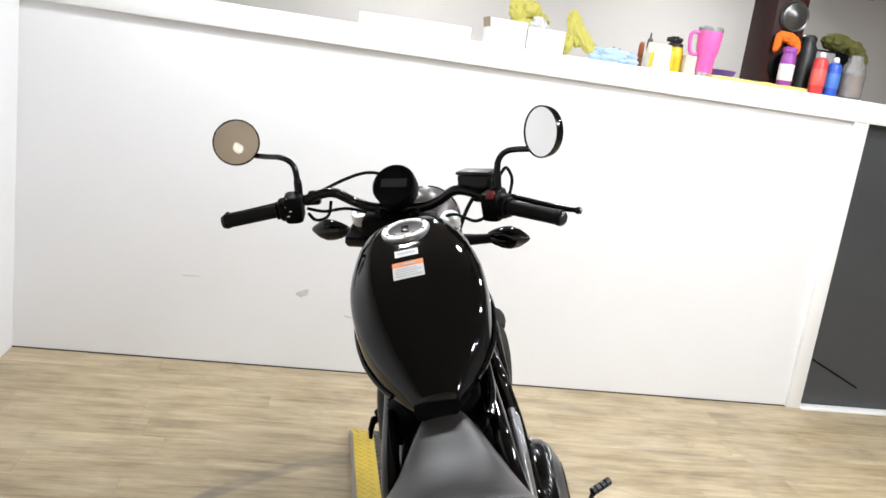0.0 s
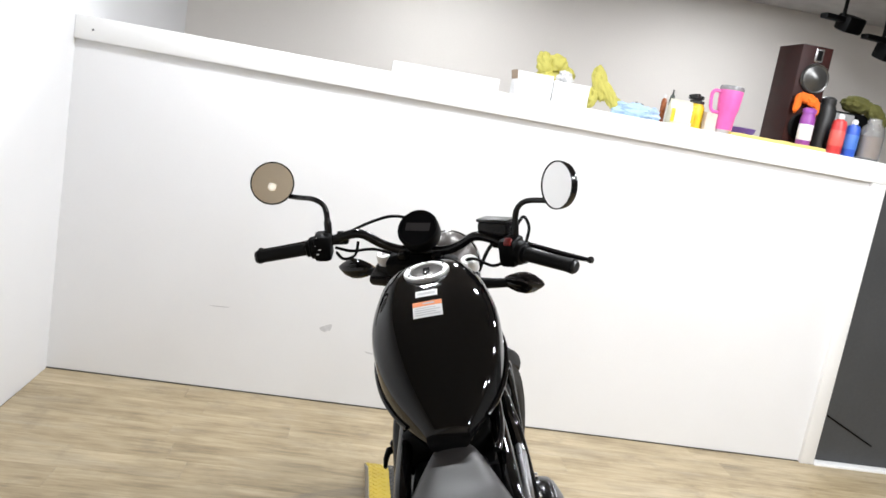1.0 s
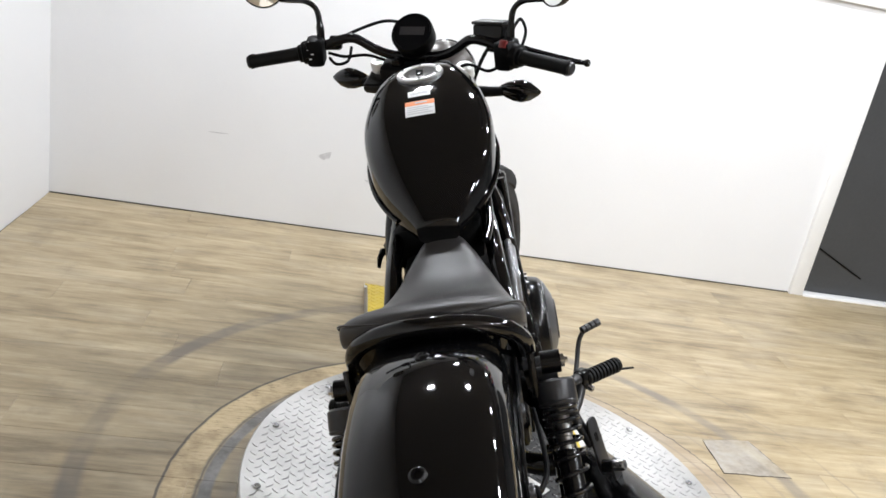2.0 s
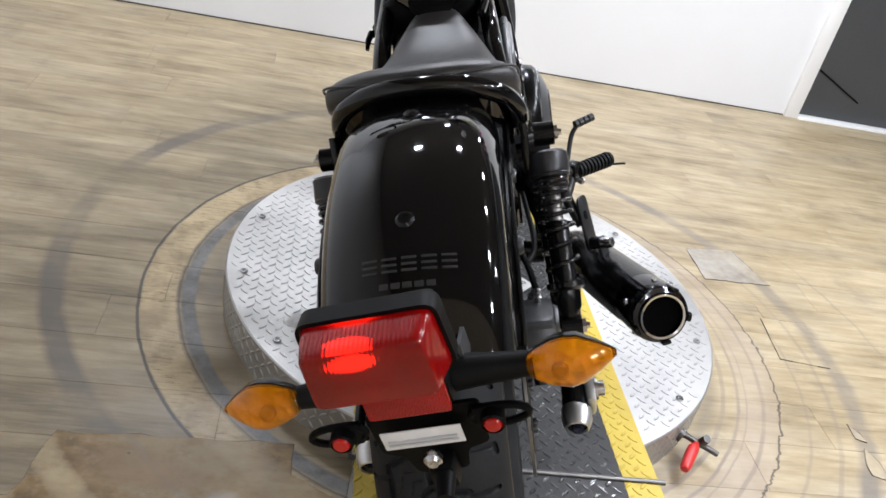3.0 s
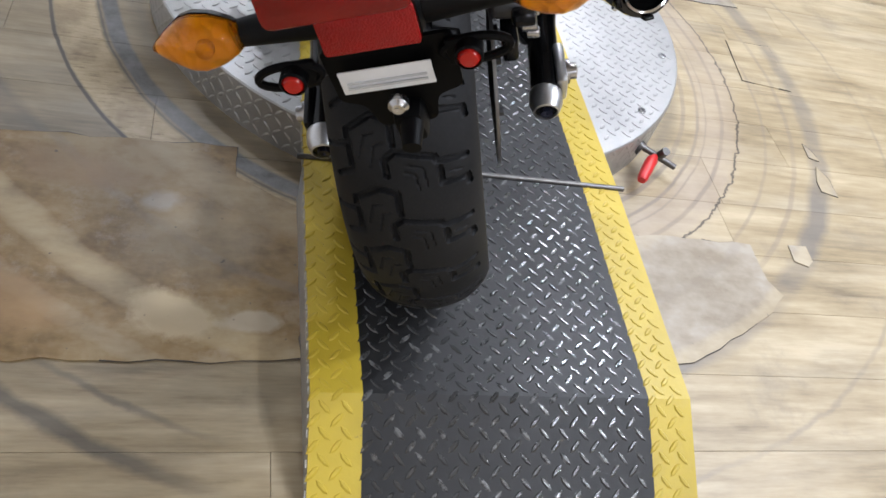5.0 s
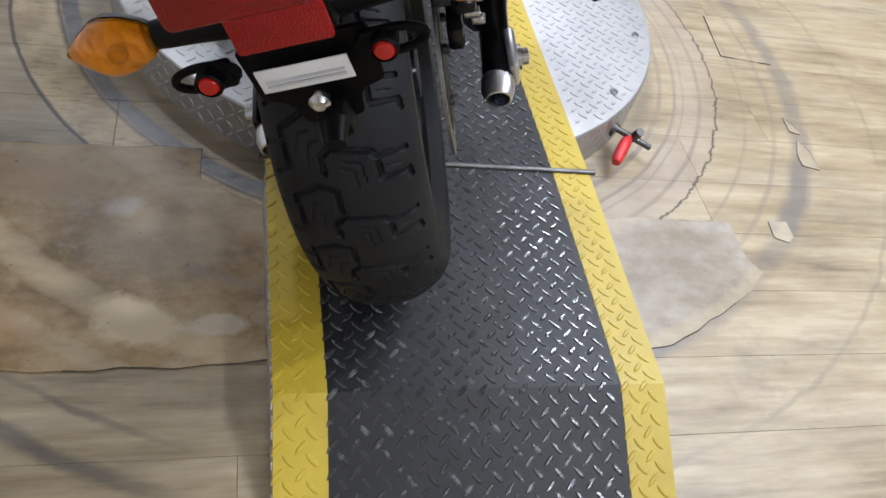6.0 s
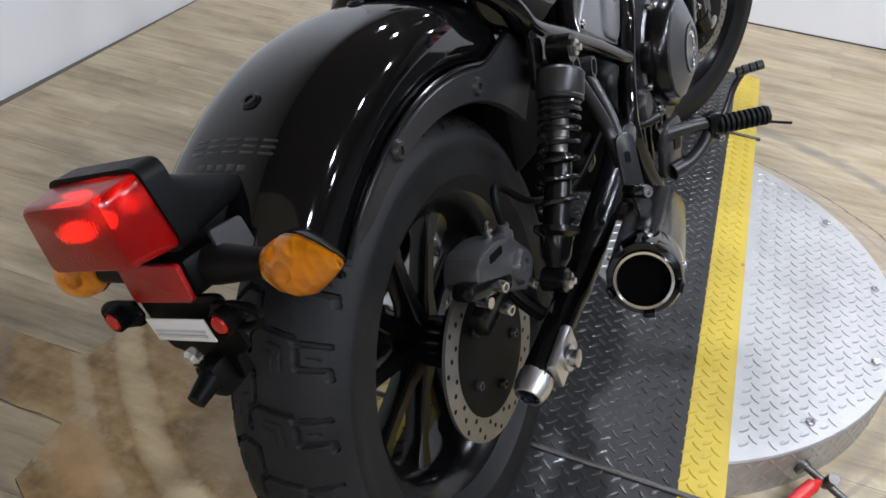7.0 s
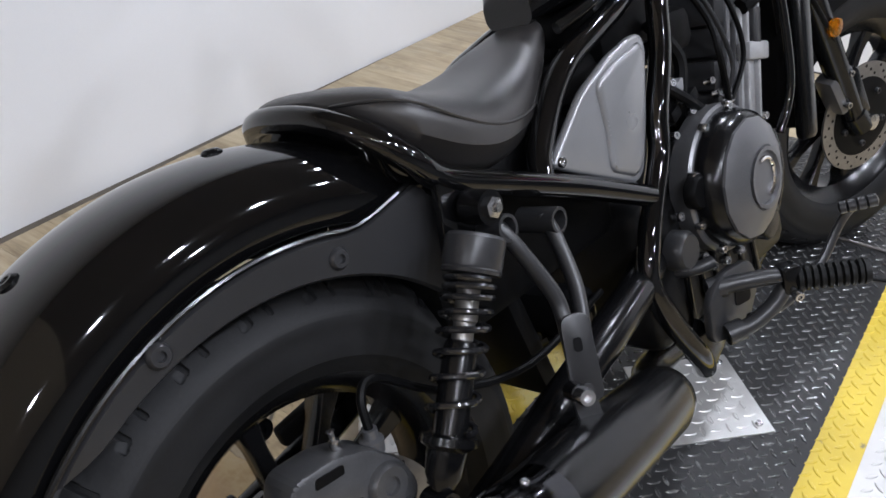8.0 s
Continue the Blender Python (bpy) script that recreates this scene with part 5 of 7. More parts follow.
# swingarm, axle blocks and shock absorbers
SPRING_BLACK = surface("glossy spring coating", (0.012, 0.012, 0.013), 0.16, metal=0.3, vary=0.2, scale=40, spec=0.7)
for sgn in (1, -1):
    wide = 1.0 if sgn > 0 else 0.72
    f = (lambda *q: V(sgn * q[0] * wide, q[1], q[2]))
    back = 0.0 if sgn > 0 else -0.045
    arm = part("swingarm", tube(smooth([f(0.11, 0.62, 0.405), f(0.155, 0.52, 0.41), f(0.184, 0.38, 0.40), f(0.190, 0.25, 0.372), f(0.189, 0.12, 0.335), f(0.184, back - 0.03, 0.296)], 6), [0.026] * 13 + [0.025] * 12 + [0.022] * 6, 16), SATIN_BLACK, bike, "black tubular swingarm")
    part("axle_block", box((0.016, 0.072, 0.046), pose(sgn * 0.207 * wide, 0.012 + back, 0.306, 15, 0, 0), 0.006), BRUSHED if sgn > 0 else SATIN_BLACK, arm, "axle block")
    part("axle_nut", lathe([(0.018, 0), (0.018, 0.006), (0.012, 0.007), (0.012, 0.016), (0.005, 0.018)], Matrix.Translation((sgn * 0.214 * wide, 0.010 + back, 0.306)) @ pose(0, 0, 0, 0, 90 * sgn, 0), 12), STEEL, arm)
    end = along((sgn * 0.183 * wide, -0.026 + back, 0.296), (sgn * 0.177 * wide, -0.126 + back, 0.268))
    part("end_cap", lathe([(0.0225, -0.004), (0.0235, 0.0), (0.0235, 0.016), (0.0185, 0.030), (0.0160, 0.031), (0.0150, 0.026)], end, 28), BRUSHED, arm, "bare aluminium end cap")
    part("cap_recess", lathe([(0.0152, 0.018), (0.0152, 0.0275), (0.0001, 0.0275)], end, 24), SATIN_BLACK, arm)
    part("adjuster", lathe([(0.009, 0.026), (0.009, 0.034), (0.004, 0.034), (0.0001, 0.031)], end, 6), surface("blue steel", (0.05, 0.055, 0.10), 0.3, metal=0.8), arm, "blued adjuster bolt")
    top, bot = V(sgn * (0.181 if sgn > 0 else 0.165), 0.240, 0.642), V(sgn * (0.192 if sgn > 0 else 0.165), 0.066, 0.388)
    sa = along(top, bot)
    ln = (bot - top).length
    shock = part("shock_absorber", lathe([(0.012, 0.140), (0.0165, 0.142), (0.0185, 0.148), (0.0185, ln - 0.06), (0.018, ln - 0.035), (0.012, ln - 0.03)], sa, 20), SATIN_BLACK, bike, "black coil-over shock absorber")
    part("piston_rod", lathe([(0.0125, 0.066), (0.0125, 0.112), (0.0135, 0.114), (0.0135, 0.120), (0.0115, 0.122), (0.0115, 0.146)], sa, 20), DISC_STEEL, shock, "steel piston rod")
    part("shock_cup", lathe([(0.010, 0.028), (0.029, 0.030), (0.0325, 0.034), (0.0325, 0.062), (0.0315, 0.065), (0.0325, 0.067), (0.031, 0.071), (0.012, 0.072)], sa, 32), CUP_GREY, shock, "grey spring cup")
    coil = []
    turns, z0, z1 = 8.0, 0.075, ln - 0.075
    for k in range(170):
        u = k / 169
        a, v = 2 * math.pi * turns * u, z0 + (z1 - z0) * (0.35 * u + 0.65 * u ** 2.1)
        coil.append(sa @ V(0.0258 * math.cos(a), 0.0258 * math.sin(a), v))
    part("spring", tube(coil, 0.0037, 8), SPRING_BLACK, shock, "gloss black coil spring")
    part("spring_seat", lathe([(0.016, ln - 0.072), (0.031, ln - 0.070), (0.031, ln - 0.062), (0.022, ln - 0.056), (0.020, ln - 0.03), (0.012, ln - 0.015)], sa, 24), SATIN_BLACK, shock)
    for q, r in ((top, 0.019), (bot, 0.016)):
        ear = Matrix.Translation(q) @ pose(0, 0, 0, 0, 90 * sgn, 0)
        part("shock_eye", lathe([(r, -0.016), (r, 0.016), (0.006, 0.016), (0.006, -0.016)], ear, 24), SATIN_BLACK, shock)
        part("shock_bolt", lathe([(0.012, 0.012), (0.012, 0.022), (0.006, 0.023), (0.005, 0.028), (0.0001, 0.028)], ear, 6), STEEL, shock)
part("swingarm_bridge", box((0.26, 0.05, 0.07), pose(0, 0.43, 0.405), 0.015), SATIN_BLACK, bike)
part("chain_guard", box((0.02, 0.34, 0.03), pose(-0.125, 0.24, 0.40, 8, 0, 0), 0.006), MATT_BLACK, bike, "black chain guard")

# rear brake
CALIPER_GREY = surface("cast caliper grey", (0.06, 0.06, 0.062), 0.34, metal=0.4, vary=0.2, scale=40, grain=500, relief=0.12)
CAL = [(-0.078, 0.458), (-0.060, 0.494), (-0.010, 0.490), (0.030, 0.474), (0.062, 0.440), (0.074, 0.400), (0.056, 0.378), (0.020, 0.398), (-0.030, 0.428)]
cal = part("rear_caliper", prism(rounded(CAL, 0.014), 0.050, YZ @ pose(0, 0, 0.112), 0.006), CALIPER_GREY, bike, "cast grey rear brake caliper")
# no opening is cut: a black insert paints the slot's shade
part("caliper_window_insert", prism(rounded([(-0.040, 0.474), (-0.006, 0.470), (-0.004, 0.480), (-0.036, 0.484)], 0.003), 0.053, YZ @ pose(0, 0, 0.1105)), MATT_BLACK, cal)
part("caliper_cap", lathe([(0.024, -0.02), (0.024, 0.004), (0.020, 0.009), (0.010, 0.009), (0.009, 0.005), (0.0001, 0.005)], Matrix.Translation((0.162, 0.034, 0.428)) @ XAX, 24), CALIPER_GREY, cal, "cast piston cap")
part("caliper_bar", box((0.030, 0.110, 0.022), pose(0.150, -0.046, 0.446, -24, 0, 0), 0.006), SATIN_BLACK, cal, "black pad carrier")
part("caliper_pin", rod((0.150, -0.064, 0.437), (0.168, -0.066, 0.437), 0.007), STEEL, cal)
part("bleed_nipple", lathe([(0.006, 0), (0.006, 0.012), (0.003, 0.014), (0.003, 0.022), (0.0045, 0.024), (0.0001, 0.026)], along((0.142, 0.006, 0.482), (0.146, 0.004, 0.56)), 12), STEEL, cal)
part("caliper_bracket", box((0.022, 0.10, 0.036), pose(0.135, -0.005, 0.398, 8, 0, 0), 0.006), SATIN_BLACK, cal)
part("caliper_arm", tube([(0.138, 0.03, 0.40), (0.150, 0.05, 0.36), (0.165, 0.06, 0.335)], 0.012, 10), SATIN_BLACK, cal)
for y, z in ((-0.032, 0.439), (-0.030, 0.404), (0.050, 0.392)):
    part("caliper_bolt", bolt((0.164, y, z), (1, -0.2, 0), 0.008, 0.010), STEEL, cal)
part("banjo", lathe([(0.013, 0), (0.013, 0.014), (0.008, 0.016), (0.008, 0.026)], along((0.140, 0.045, 0.455), (0.146, 0.05, 0.51)), 16), CAST_GREY, cal)
part("brake_hose", tube(smooth([(0.142, 0.047, 0.478), (0.134, 0.056, 0.512), (0.128, 0.085, 0.515), (0.135, 0.16, 0.455), (0.15, 0.28, 0.42), (0.14, 0.45, 0.43)], 6), 0.005, 8), MATT_BLACK, cal)

# foot peg, pedal and their carrier
carrier = part("peg_carrier", prism(rounded([(0.60, 0.27), (0.70, 0.24), (0.76, 0.30), (0.74, 0.345), (0.66, 0.36), (0.61, 0.34)], 0.02), 0.014, YZ @ pose(0, 0, 0.185), 0.004), STAY_GREY, bike, "grey cast footpeg carrier")
# the carrier is solid; this black insert imitates the shade of a hole
part("carrier_hole_insert", prism(rounded([(0.675, 0.295), (0.72, 0.285), (0.725, 0.315), (0.68, 0.325)], 0.008), 0.0172, YZ @ pose(0, 0, 0.1835)), MATT_BLACK, carrier)
for pts in ([(0.182, 0.644, 0.339), (0.205, 0.668, 0.338), (0.240, 0.705, 0.334), (0.262, 0.725, 0.330)], [(0.206, 0.636, 0.272), (0.226, 0.664, 0.275), (0.246, 0.700, 0.292), (0.258, 0.722, 0.316)]):
    part("carrier_tube", tube(smooth(pts, 5), 0.0125, 12), STAY_GREY, carrier)
    a, b = V(*pts[1]), V(*pts[0])
    part("tube_end", lathe([(0.0165, -0.02), (0.0165, 0.006), (0.0115, 0.006), (0.0110, -0.02)], along(b, b * 2 - a), 18), STAY_GREY, carrier, "open tube end")
peg0, peg1 = V(0.270, 0.730, 0.322), V(0.346, 0.780, 0.317)
pm = along(peg0, peg1)
pl = (peg1 - peg0).length
prof = [(0.010, -0.006)]
for k in range(9):
    z = pl * k / 9
    prof += [(0.0135, z), (0.0185, z + pl / 36), (0.0185, z + pl / 12), (0.0135, z + pl / 10)]
prof += [(0.019, pl), (0.017, pl + 0.008), (0.0001, pl + 0.009)]
part("footpeg", lathe(prof, pm, 18), GRIP_RUBBER, carrier, "ribbed rubber footpeg")
part("peg_bracket", box((0.03, 0.03, 0.045), Matrix.Translation((0.262, 0.725, 0.325)) @ pose(0, 0, 0, 0, 0, -40), 0.006), SATIN_BLACK, carrier)
part("peg_bolt", bolt((0.275, 0.715, 0.305), (0.6, -0.5, -0.2), 0.008, 0.01), STEEL, carrier)
part("peg_feeler", rod(peg1 + V(0.0, 0.0, -0.012), peg1 + V(0.045, 0.03, -0.03), 0.0028), MATT_BLACK, carrier)
pedal = part("brake_pedal", tube(smooth([(0.215, 0.68, 0.275), (0.235, 0.76, 0.262), (0.258, 0.84, 0.29), (0.276, 0.885, 0.340), (0.298, 0.892, 0.372)], 6), 0.0085, 10, flat=0.7), STAY_GREY, bike, "grey brake pedal")
pad = along((0.285, 0.872, 0.374), (0.340, 0.902, 0.380))
part("pedal_pad", lathe([(0.006, -0.002), (0.010, 0.0), (0.010, 0.008), (0.006, 0.010), (0.010, 0.012), (0.010, 0.022), (0.006, 0.024), (0.010, 0.026), (0.010, 0.036), (0.006, 0.038), (0.010, 0.040), (0.010, 0.052), (0.0001, 0.055)], pad, 12), STAY_GREY, pedal)
# the other side
lpeg = lathe(prof, along((-0.25, 0.735, 0.322), (-0.345, 0.77, 0.318)), 18)
part("footpeg", lpeg, GRIP_RUBBER, bike, "ribbed rubber footpeg")
part("peg_carrier", prism(rounded([(0.60, 0.27), (0.70, 0.24), (0.76, 0.30), (0.74, 0.345), (0.66, 0.36), (0.61, 0.34)], 0.02), 0.014, YZ @ pose(0, 0, -0.199), 0.004), STAY_GREY, bike)
part("peg_bracket", rod((-0.185, 0.70, 0.31), (-0.255, 0.735, 0.322), 0.012), STAY_GREY, bike)
part("gear_lever", tube(smooth([(-0.17, 0.72, 0.29), (-0.20, 0.82, 0.30), (-0.215, 0.90, 0.36), (-0.265, 0.91, 0.365)], 5), 0.008, 10), STAY_GREY, bike, "grey gear lever")
stand = part("side_stand", tube(smooth([(-0.11, 0.60, 0.235), (-0.16, 0.60, 0.205), (-0.25, 0.585, 0.150), (-0.305, 0.575, 0.121)], 5), 0.0125, 12), SATIN_BLACK, bike, "black side stand, folded out")
part("stand_foot", box((0.06, 0.05, 0.006), pose(-0.312, 0.572, 0.1175, 0, 19.9, 0), 0.002), SATIN_BLACK, stand)
part("belly_guard", prism([(0.575, 0.26), (0.61, 0.205), (0.64, 0.20), (0.69, 0.23), (0.62, 0.30)], 0.006, YZ @ pose(0, 0, 0.162), 0.001), SATIN_BLACK, bike)

# ignition switch with its key, low on the near side of the tank
switch = part("ignition_switch", lathe([(0.0001, 0), (0.017, 0), (0.021, 0.006), (0.021, 0.05), (0.017, 0.056), (0.0001, 0.056)], along((-0.098, 0.885, 0.672), (-0.15, 0.872, 0.655)), 20), MATT_BLACK, bike, "black ignition switch")
part("key", tube([(-0.146, 0.874, 0.656), (-0.158, 0.852, 0.662), (-0.163, 0.825, 0.654), (-0.166, 0.812, 0.640)], [0.008, 0.010, 0.009, 0.006], 10, flat=0.6), MATT_BLACK, switch, "black key head")
part("switch_bracket", prism(rounded([(0.845, 0.595), (0.895, 0.585), (0.925, 0.70), (0.865, 0.71)], 0.012), 0.008, Matrix.Translation((-0.115, 0, 0)) @ YZ, 0.002), SATIN_BLACK, switch)
# tail: lamp, signals, plate bracket; the bracket is a little bent
TAIL = Matrix.Translation((0, -0.336, 0.63)) @ pose(0, 0, 0, 0, -7, -3.7)


AMBER_BOWL, nt, p = node_mat("faceted silver reflector")
p.inputs["Base Color"].default_value = (1.0, 0.90, 0.62, 1)
p.inputs["Metallic"].default_value, p.inputs["Roughness"].default_value = 0.45, 0.22
cells = add(nt, "ShaderNodeTexVoronoi", Scale=90.0)
nt.links.new(nt.nodes.new("ShaderNodeTexCoord").outputs["Object"], cells.inputs["Vector"])
bump(nt, p, cells.outputs["Distance"], 0.5, 0.008)


def tail(name, own, material, parent=None, lab=""):
    return part(name, moved(own, TAIL), material, parent or bike, lab)


housing_rings = []
for y, hw, z0, z1 in ((0.105, 0.042, 0.040, 0.056), (0.07, 0.053, 0.038, 0.074), (0.03, 0.062, 0.036, 0.091), (0.004, 0.070, 0.034, 0.106)):
    housing_rings.append([(x - 0.012, y, z) for x, z in rounded([(-hw, z0), (hw, z0), (hw * 0.94, z1), (-hw * 0.94, z1)], 0.018)])
HOOD_BLACK = surface("black hood plastic", (0.003, 0.003, 0.0032), 0.45, vary=0.2, scale=25, grain=500, relief=0.08, spec=0.1)
hood = tail("tail_lamp", bridge(bmesh.new(), housing_rings), HOOD_BLACK, lab="black tail lamp housing with a red lens, lit")
rim_out, rim_in = rounded([(-0.086, 0.035), (0.062, 0.035), (0.059, 0.1175), (-0.083, 0.1175)], 0.015), rounded([(-0.082, 0.039), (0.058, 0.039), (0.055, 0.113), (-0.079, 0.113)], 0.011)
own = bridge(bmesh.new(), [[(x, 0.008, z) for x, z in rim_out], [(x, -0.012 - 0.005 * (z > 0.1), z) for x, z in rim_out], [(x, -0.012 - 0.005 * (z > 0.1), z) for x, z in rim_in], [(x, 0.008, z) for x, z in rim_in]], closed=True)
tail("lamp_hood", own, HOOD_BLACK, hood, "black rim round the lens")
lens_rings = []
for y, k in ((0.0, 1.0), (-0.012, 0.99), (-0.046, 0.90), (-0.052, 0.88), (-0.0545, 0.82)):
    lens_rings.append([(-0.012 + (x + 0.012) * k, y - 0.004, 0.076 + (z - 0.076) * k) for x, z in rim_in])
tail("lens", bridge(bmesh.new(), lens_rings), RED_LENS, hood, "red lens")
tail("bulb", moved(lathe([(0.0001, -0.5), (0.6, -0.4), (1.0, 0), (0.6, 0.4), (0.0001, 0.5)], seg=20), pose(-0.034, -0.020, 0.076, 90, 0, 0) @ Matrix.Diagonal((0.024, 0.009, 0.011, 1))), TAIL_GLOW, hood, "lit bulb behind the lens")
tail("reflector", prism(rounded([(-0.044, -0.014), (0.044, -0.014), (0.044, 0.024), (-0.044, 0.024)], 0.004), 0.006, pose(-0.002, -0.012, 0.0, 90, 0, 0), 0.001), RED_REFLECTOR, hood, "red reflector")
tail("reflector_back", box((0.094, 0.05, 0.038), pose(-0.002, 0.014, 0.006), 0.006), MATT_BLACK, hood)
tail("stay", box((0.05, 0.10, 0.05), pose(0, 0.065, 0.03, -30, 0, 0), 0.012), MATT_BLACK, hood)
for sgn in (1, -1):
    tail("stay_plate", prism(rounded([(-0.020, -0.014), (0.020, -0.016), (0.016, 0.016), (-0.022, 0.020)], 0.004), 0.004, pose(sgn * 0.056, 0.040, 0.018, 90, 0, 90)), surface("zinc plate", (0.10, 0.10, 0.105), 0.34, metal=0.6) if sgn > 0 else SATIN_BLACK, hood)
    stalk = tail("signal", tube([(sgn * 0.045, 0.020, 0.004), (sgn * 0.085, 0.018, 0.004), (sgn * 0.125, 0.015, 0.005)], [0.020, 0.016, 0.013], 16), GRIP_RUBBER, hood, "amber turn signal on a rubber stalk")
    shell, glass = [], []
    for u, r in ((0.0, 0.010), (0.10, 0.0165), (0.28, 0.0235), (0.46, 0.0265), (0.60, 0.0245), (0.80, 0.0150), (0.94, 0.0065), (1.0, 0.0025)):
        x = sgn * (0.122 + 0.088 * u)
        front_half = [V(x, 0.013 + 0.9 * r * math.sin(a), 0.006 + 1.08 * r * math.cos(a)) for a in [math.pi * k / 10 for k in range(11)]]
        rear_half = [V(x, 0.011 - 1.0 * r * math.sin(a), 0.006 + r * math.cos(a) * 1.06) for a in [math.pi * k / 10 for k in range(11)]]
        shell.append(front_half)
        glass.append(rear_half)
    tail("signal_shell", bridge(bmesh.new(), shell), SATIN_BLACK, stalk)
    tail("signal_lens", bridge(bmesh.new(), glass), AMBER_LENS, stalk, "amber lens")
    bowl = [[V(q.x, 0.0105 + (q.y - 0.011) * 0.35, 0.006 + (q.z - 0.006) * 0.86) for q in ring] for ring in glass[1:-1]]
    tail("signal_reflector", bridge(bmesh.new(), bowl), AMBER_BOWL, stalk, "bright reflector bowl")
    tail("signal_bulb", lathe([(0.004, 0), (0.008, 0.006), (0.008, 0.014), (0.0001, 0.02)], along((sgn * 0.155, 0.007, 0.006), (sgn * 0.155, -0.021, 0.006)), 12), surface("clear bulb", (0.75, 0.62, 0.35), 0.12, metal=0.4), stalk)
bracket = tail("plate_bracket", prism(rounded([(-0.026, -0.112), (0.030, -0.112), (0.036, -0.082), (0.062, -0.074), (0.064, -0.012), (-0.058, -0.012), (-0.056, -0.074), (-0.034, -0.082)], 0.008), 0.005, pose(0.004, -0.006, 0, 96, 0, 0)), MATT_BLACK, bike, "black number plate bracket")
tail("plate_label", box((0.086, 0.002, 0.026), pose(0.002, -0.0175, -0.044, 6, 0, 0), 0.0006), LABEL_WHITE, bracket, "white label with grey print")
for dz in (0.005, -0.001, -0.006):
    tail("print", box((0.074, 0.001, 0.0024), pose(0.002, -0.0188 + dz * 0.1, -0.0435 + dz, 6, 0, 0)), LABEL_GREY, bracket)
tail("plate_bolt", lathe([(0.010, -0.004), (0.010, 0.003), (0.006, 0.007), (0.003, 0.007), (0.0001, 0.005)], along((0.006, -0.022, -0.072), (0.006, -0.122, -0.079)), 16), STEEL, bracket, "steel bolt")
for sgn in (1, -1):
    loop = [(0.056 + 0.030 * (1 - math.cos(a)), -0.013, -0.030 + 0.0115 * math.sin(a)) for a in [2 * math.pi * k / 20 for k in range(20)]]
    tail("plate_lug", tube([(sgn * x, y, z) for x, y, z in loop], 0.0042, 8, closed=True), MATT_BLACK, bracket)
    tail("stud_holder", box((0.030, 0.010, 0.028), pose(sgn * 0.074, -0.012, -0.030), 0.004), MATT_BLACK, bracket)
    at = along((sgn * 0.080, -0.022, -0.029), (sgn * 0.080, -0.122, -0.033))
    tail("stud_bezel", lathe([(0.0128, -0.012), (0.0128, 0.006), (0.0108, 0.008), (0.0104, 0.003)], at, 24), MATT_BLACK, bracket)
    tail("red_stud", lathe([(0.0104, -0.004), (0.0104, 0.006), (0.0075, 0.0095), (0.0001, 0.0105)], at, 24), RED_PLASTIC, bracket, "small red stud")
tail("plate_lamp", box((0.03, 0.045, 0.04), pose(0.01, 0.0, -0.100, 10, 0, 0), 0.008), MATT_BLACK, bracket)
tail("plate_lamp_tip", rod((0.012, -0.02, -0.098), (0.012, -0.045, -0.106), 0.012, 0.009), MATT_BLACK, bracket)


# front end
def steered(name, own, material, parent=None, lab="", sharp=40):
    return part(name, moved(own, STEER), material, parent or bike, lab, sharp)


FORK_CAP = surface("bare cast fork cap", (0.72, 0.72, 0.70), 0.42, metal=0.35, vary=0.12, scale=40)
steered("clamp_cover", box((0.185, 0.062, 0.05), pose(0, 1.122, 1.028, 28, 0, 0), 0.012), MATT_BLACK, None, "black cover on the fork clamp")
for sgn in (1, -1):
    a, b = V(sgn * 0.116, 1.155, 1.033), V(sgn * 0.100, 1.525, 0.335)
    d = (b - a).normalized()
    leg = steered("fork_leg", rod(a, a + d * 0.48, 0.0205, bm=rod(a + d * 0.44, b, 0.028, 0.026, 20), seg=20), SATIN_BLACK, None, "black fork leg")
    steered("fork_cap", lathe([(0.024, -0.02), (0.024, 0.004), (0.020, 0.010), (0.009, 0.010), (0.007, 0.005), (0.0001, 0.005)], along(a - d * 0.008, a - d), 24), FORK_CAP, leg, "bare aluminium fork cap")
    steered("fork_lug", rod(b + V(0, -0.01, 0.02), b + V(0, 0.02, -0.02), 0.03), SATIN_BLACK, leg)
    sig = steered("front_signal", tube([(sgn * 0.125, 1.20, 0.975), (sgn * 0.165, 1.215, 0.975), (sgn * 0.20, 1.225, 0.977)], [0.016, 0.013, 0.012], 14), MATT_BLACK, None, "black front turn signal")
    shell, glass = [], []
    for u, r in ((0.0, 0.012), (0.15, 0.020), (0.35, 0.027), (0.55, 0.029), (0.75, 0.023), (0.92, 0.011), (1.0, 0.003)):
        x = sgn * (0.19 + 0.105 * u)
        shell.append([V(x, 1.228 - 0.9 * r * math.sin(q), 0.980 + r * math.cos(q)) for q in [math.pi * k / 10 for k in range(11)]])
        glass.append([V(x, 1.230 + 1.0 * r * math.sin(q), 0.980 + r * math.cos(q)) for q in [math.pi * k / 10 for k in range(11)]])
    steered("signal_shell", bridge(bmesh.new(), shell), GLOSS_BLACK, sig)
    glass = [[V(q.x, q.y, 0.980 + (q.z - 0.980) * 0.9) for q in ring] for ring in glass]
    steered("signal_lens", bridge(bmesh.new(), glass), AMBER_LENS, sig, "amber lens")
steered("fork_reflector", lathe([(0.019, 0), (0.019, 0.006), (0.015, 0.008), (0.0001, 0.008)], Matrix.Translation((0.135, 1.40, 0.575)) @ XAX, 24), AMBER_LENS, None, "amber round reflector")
steered("triple_clamp", box((0.29, 0.075, 0.03), pose(0, 1.135, 0.995, 28, 0, 0), 0.012), SATIN_BLACK, None, "black fork clamp")
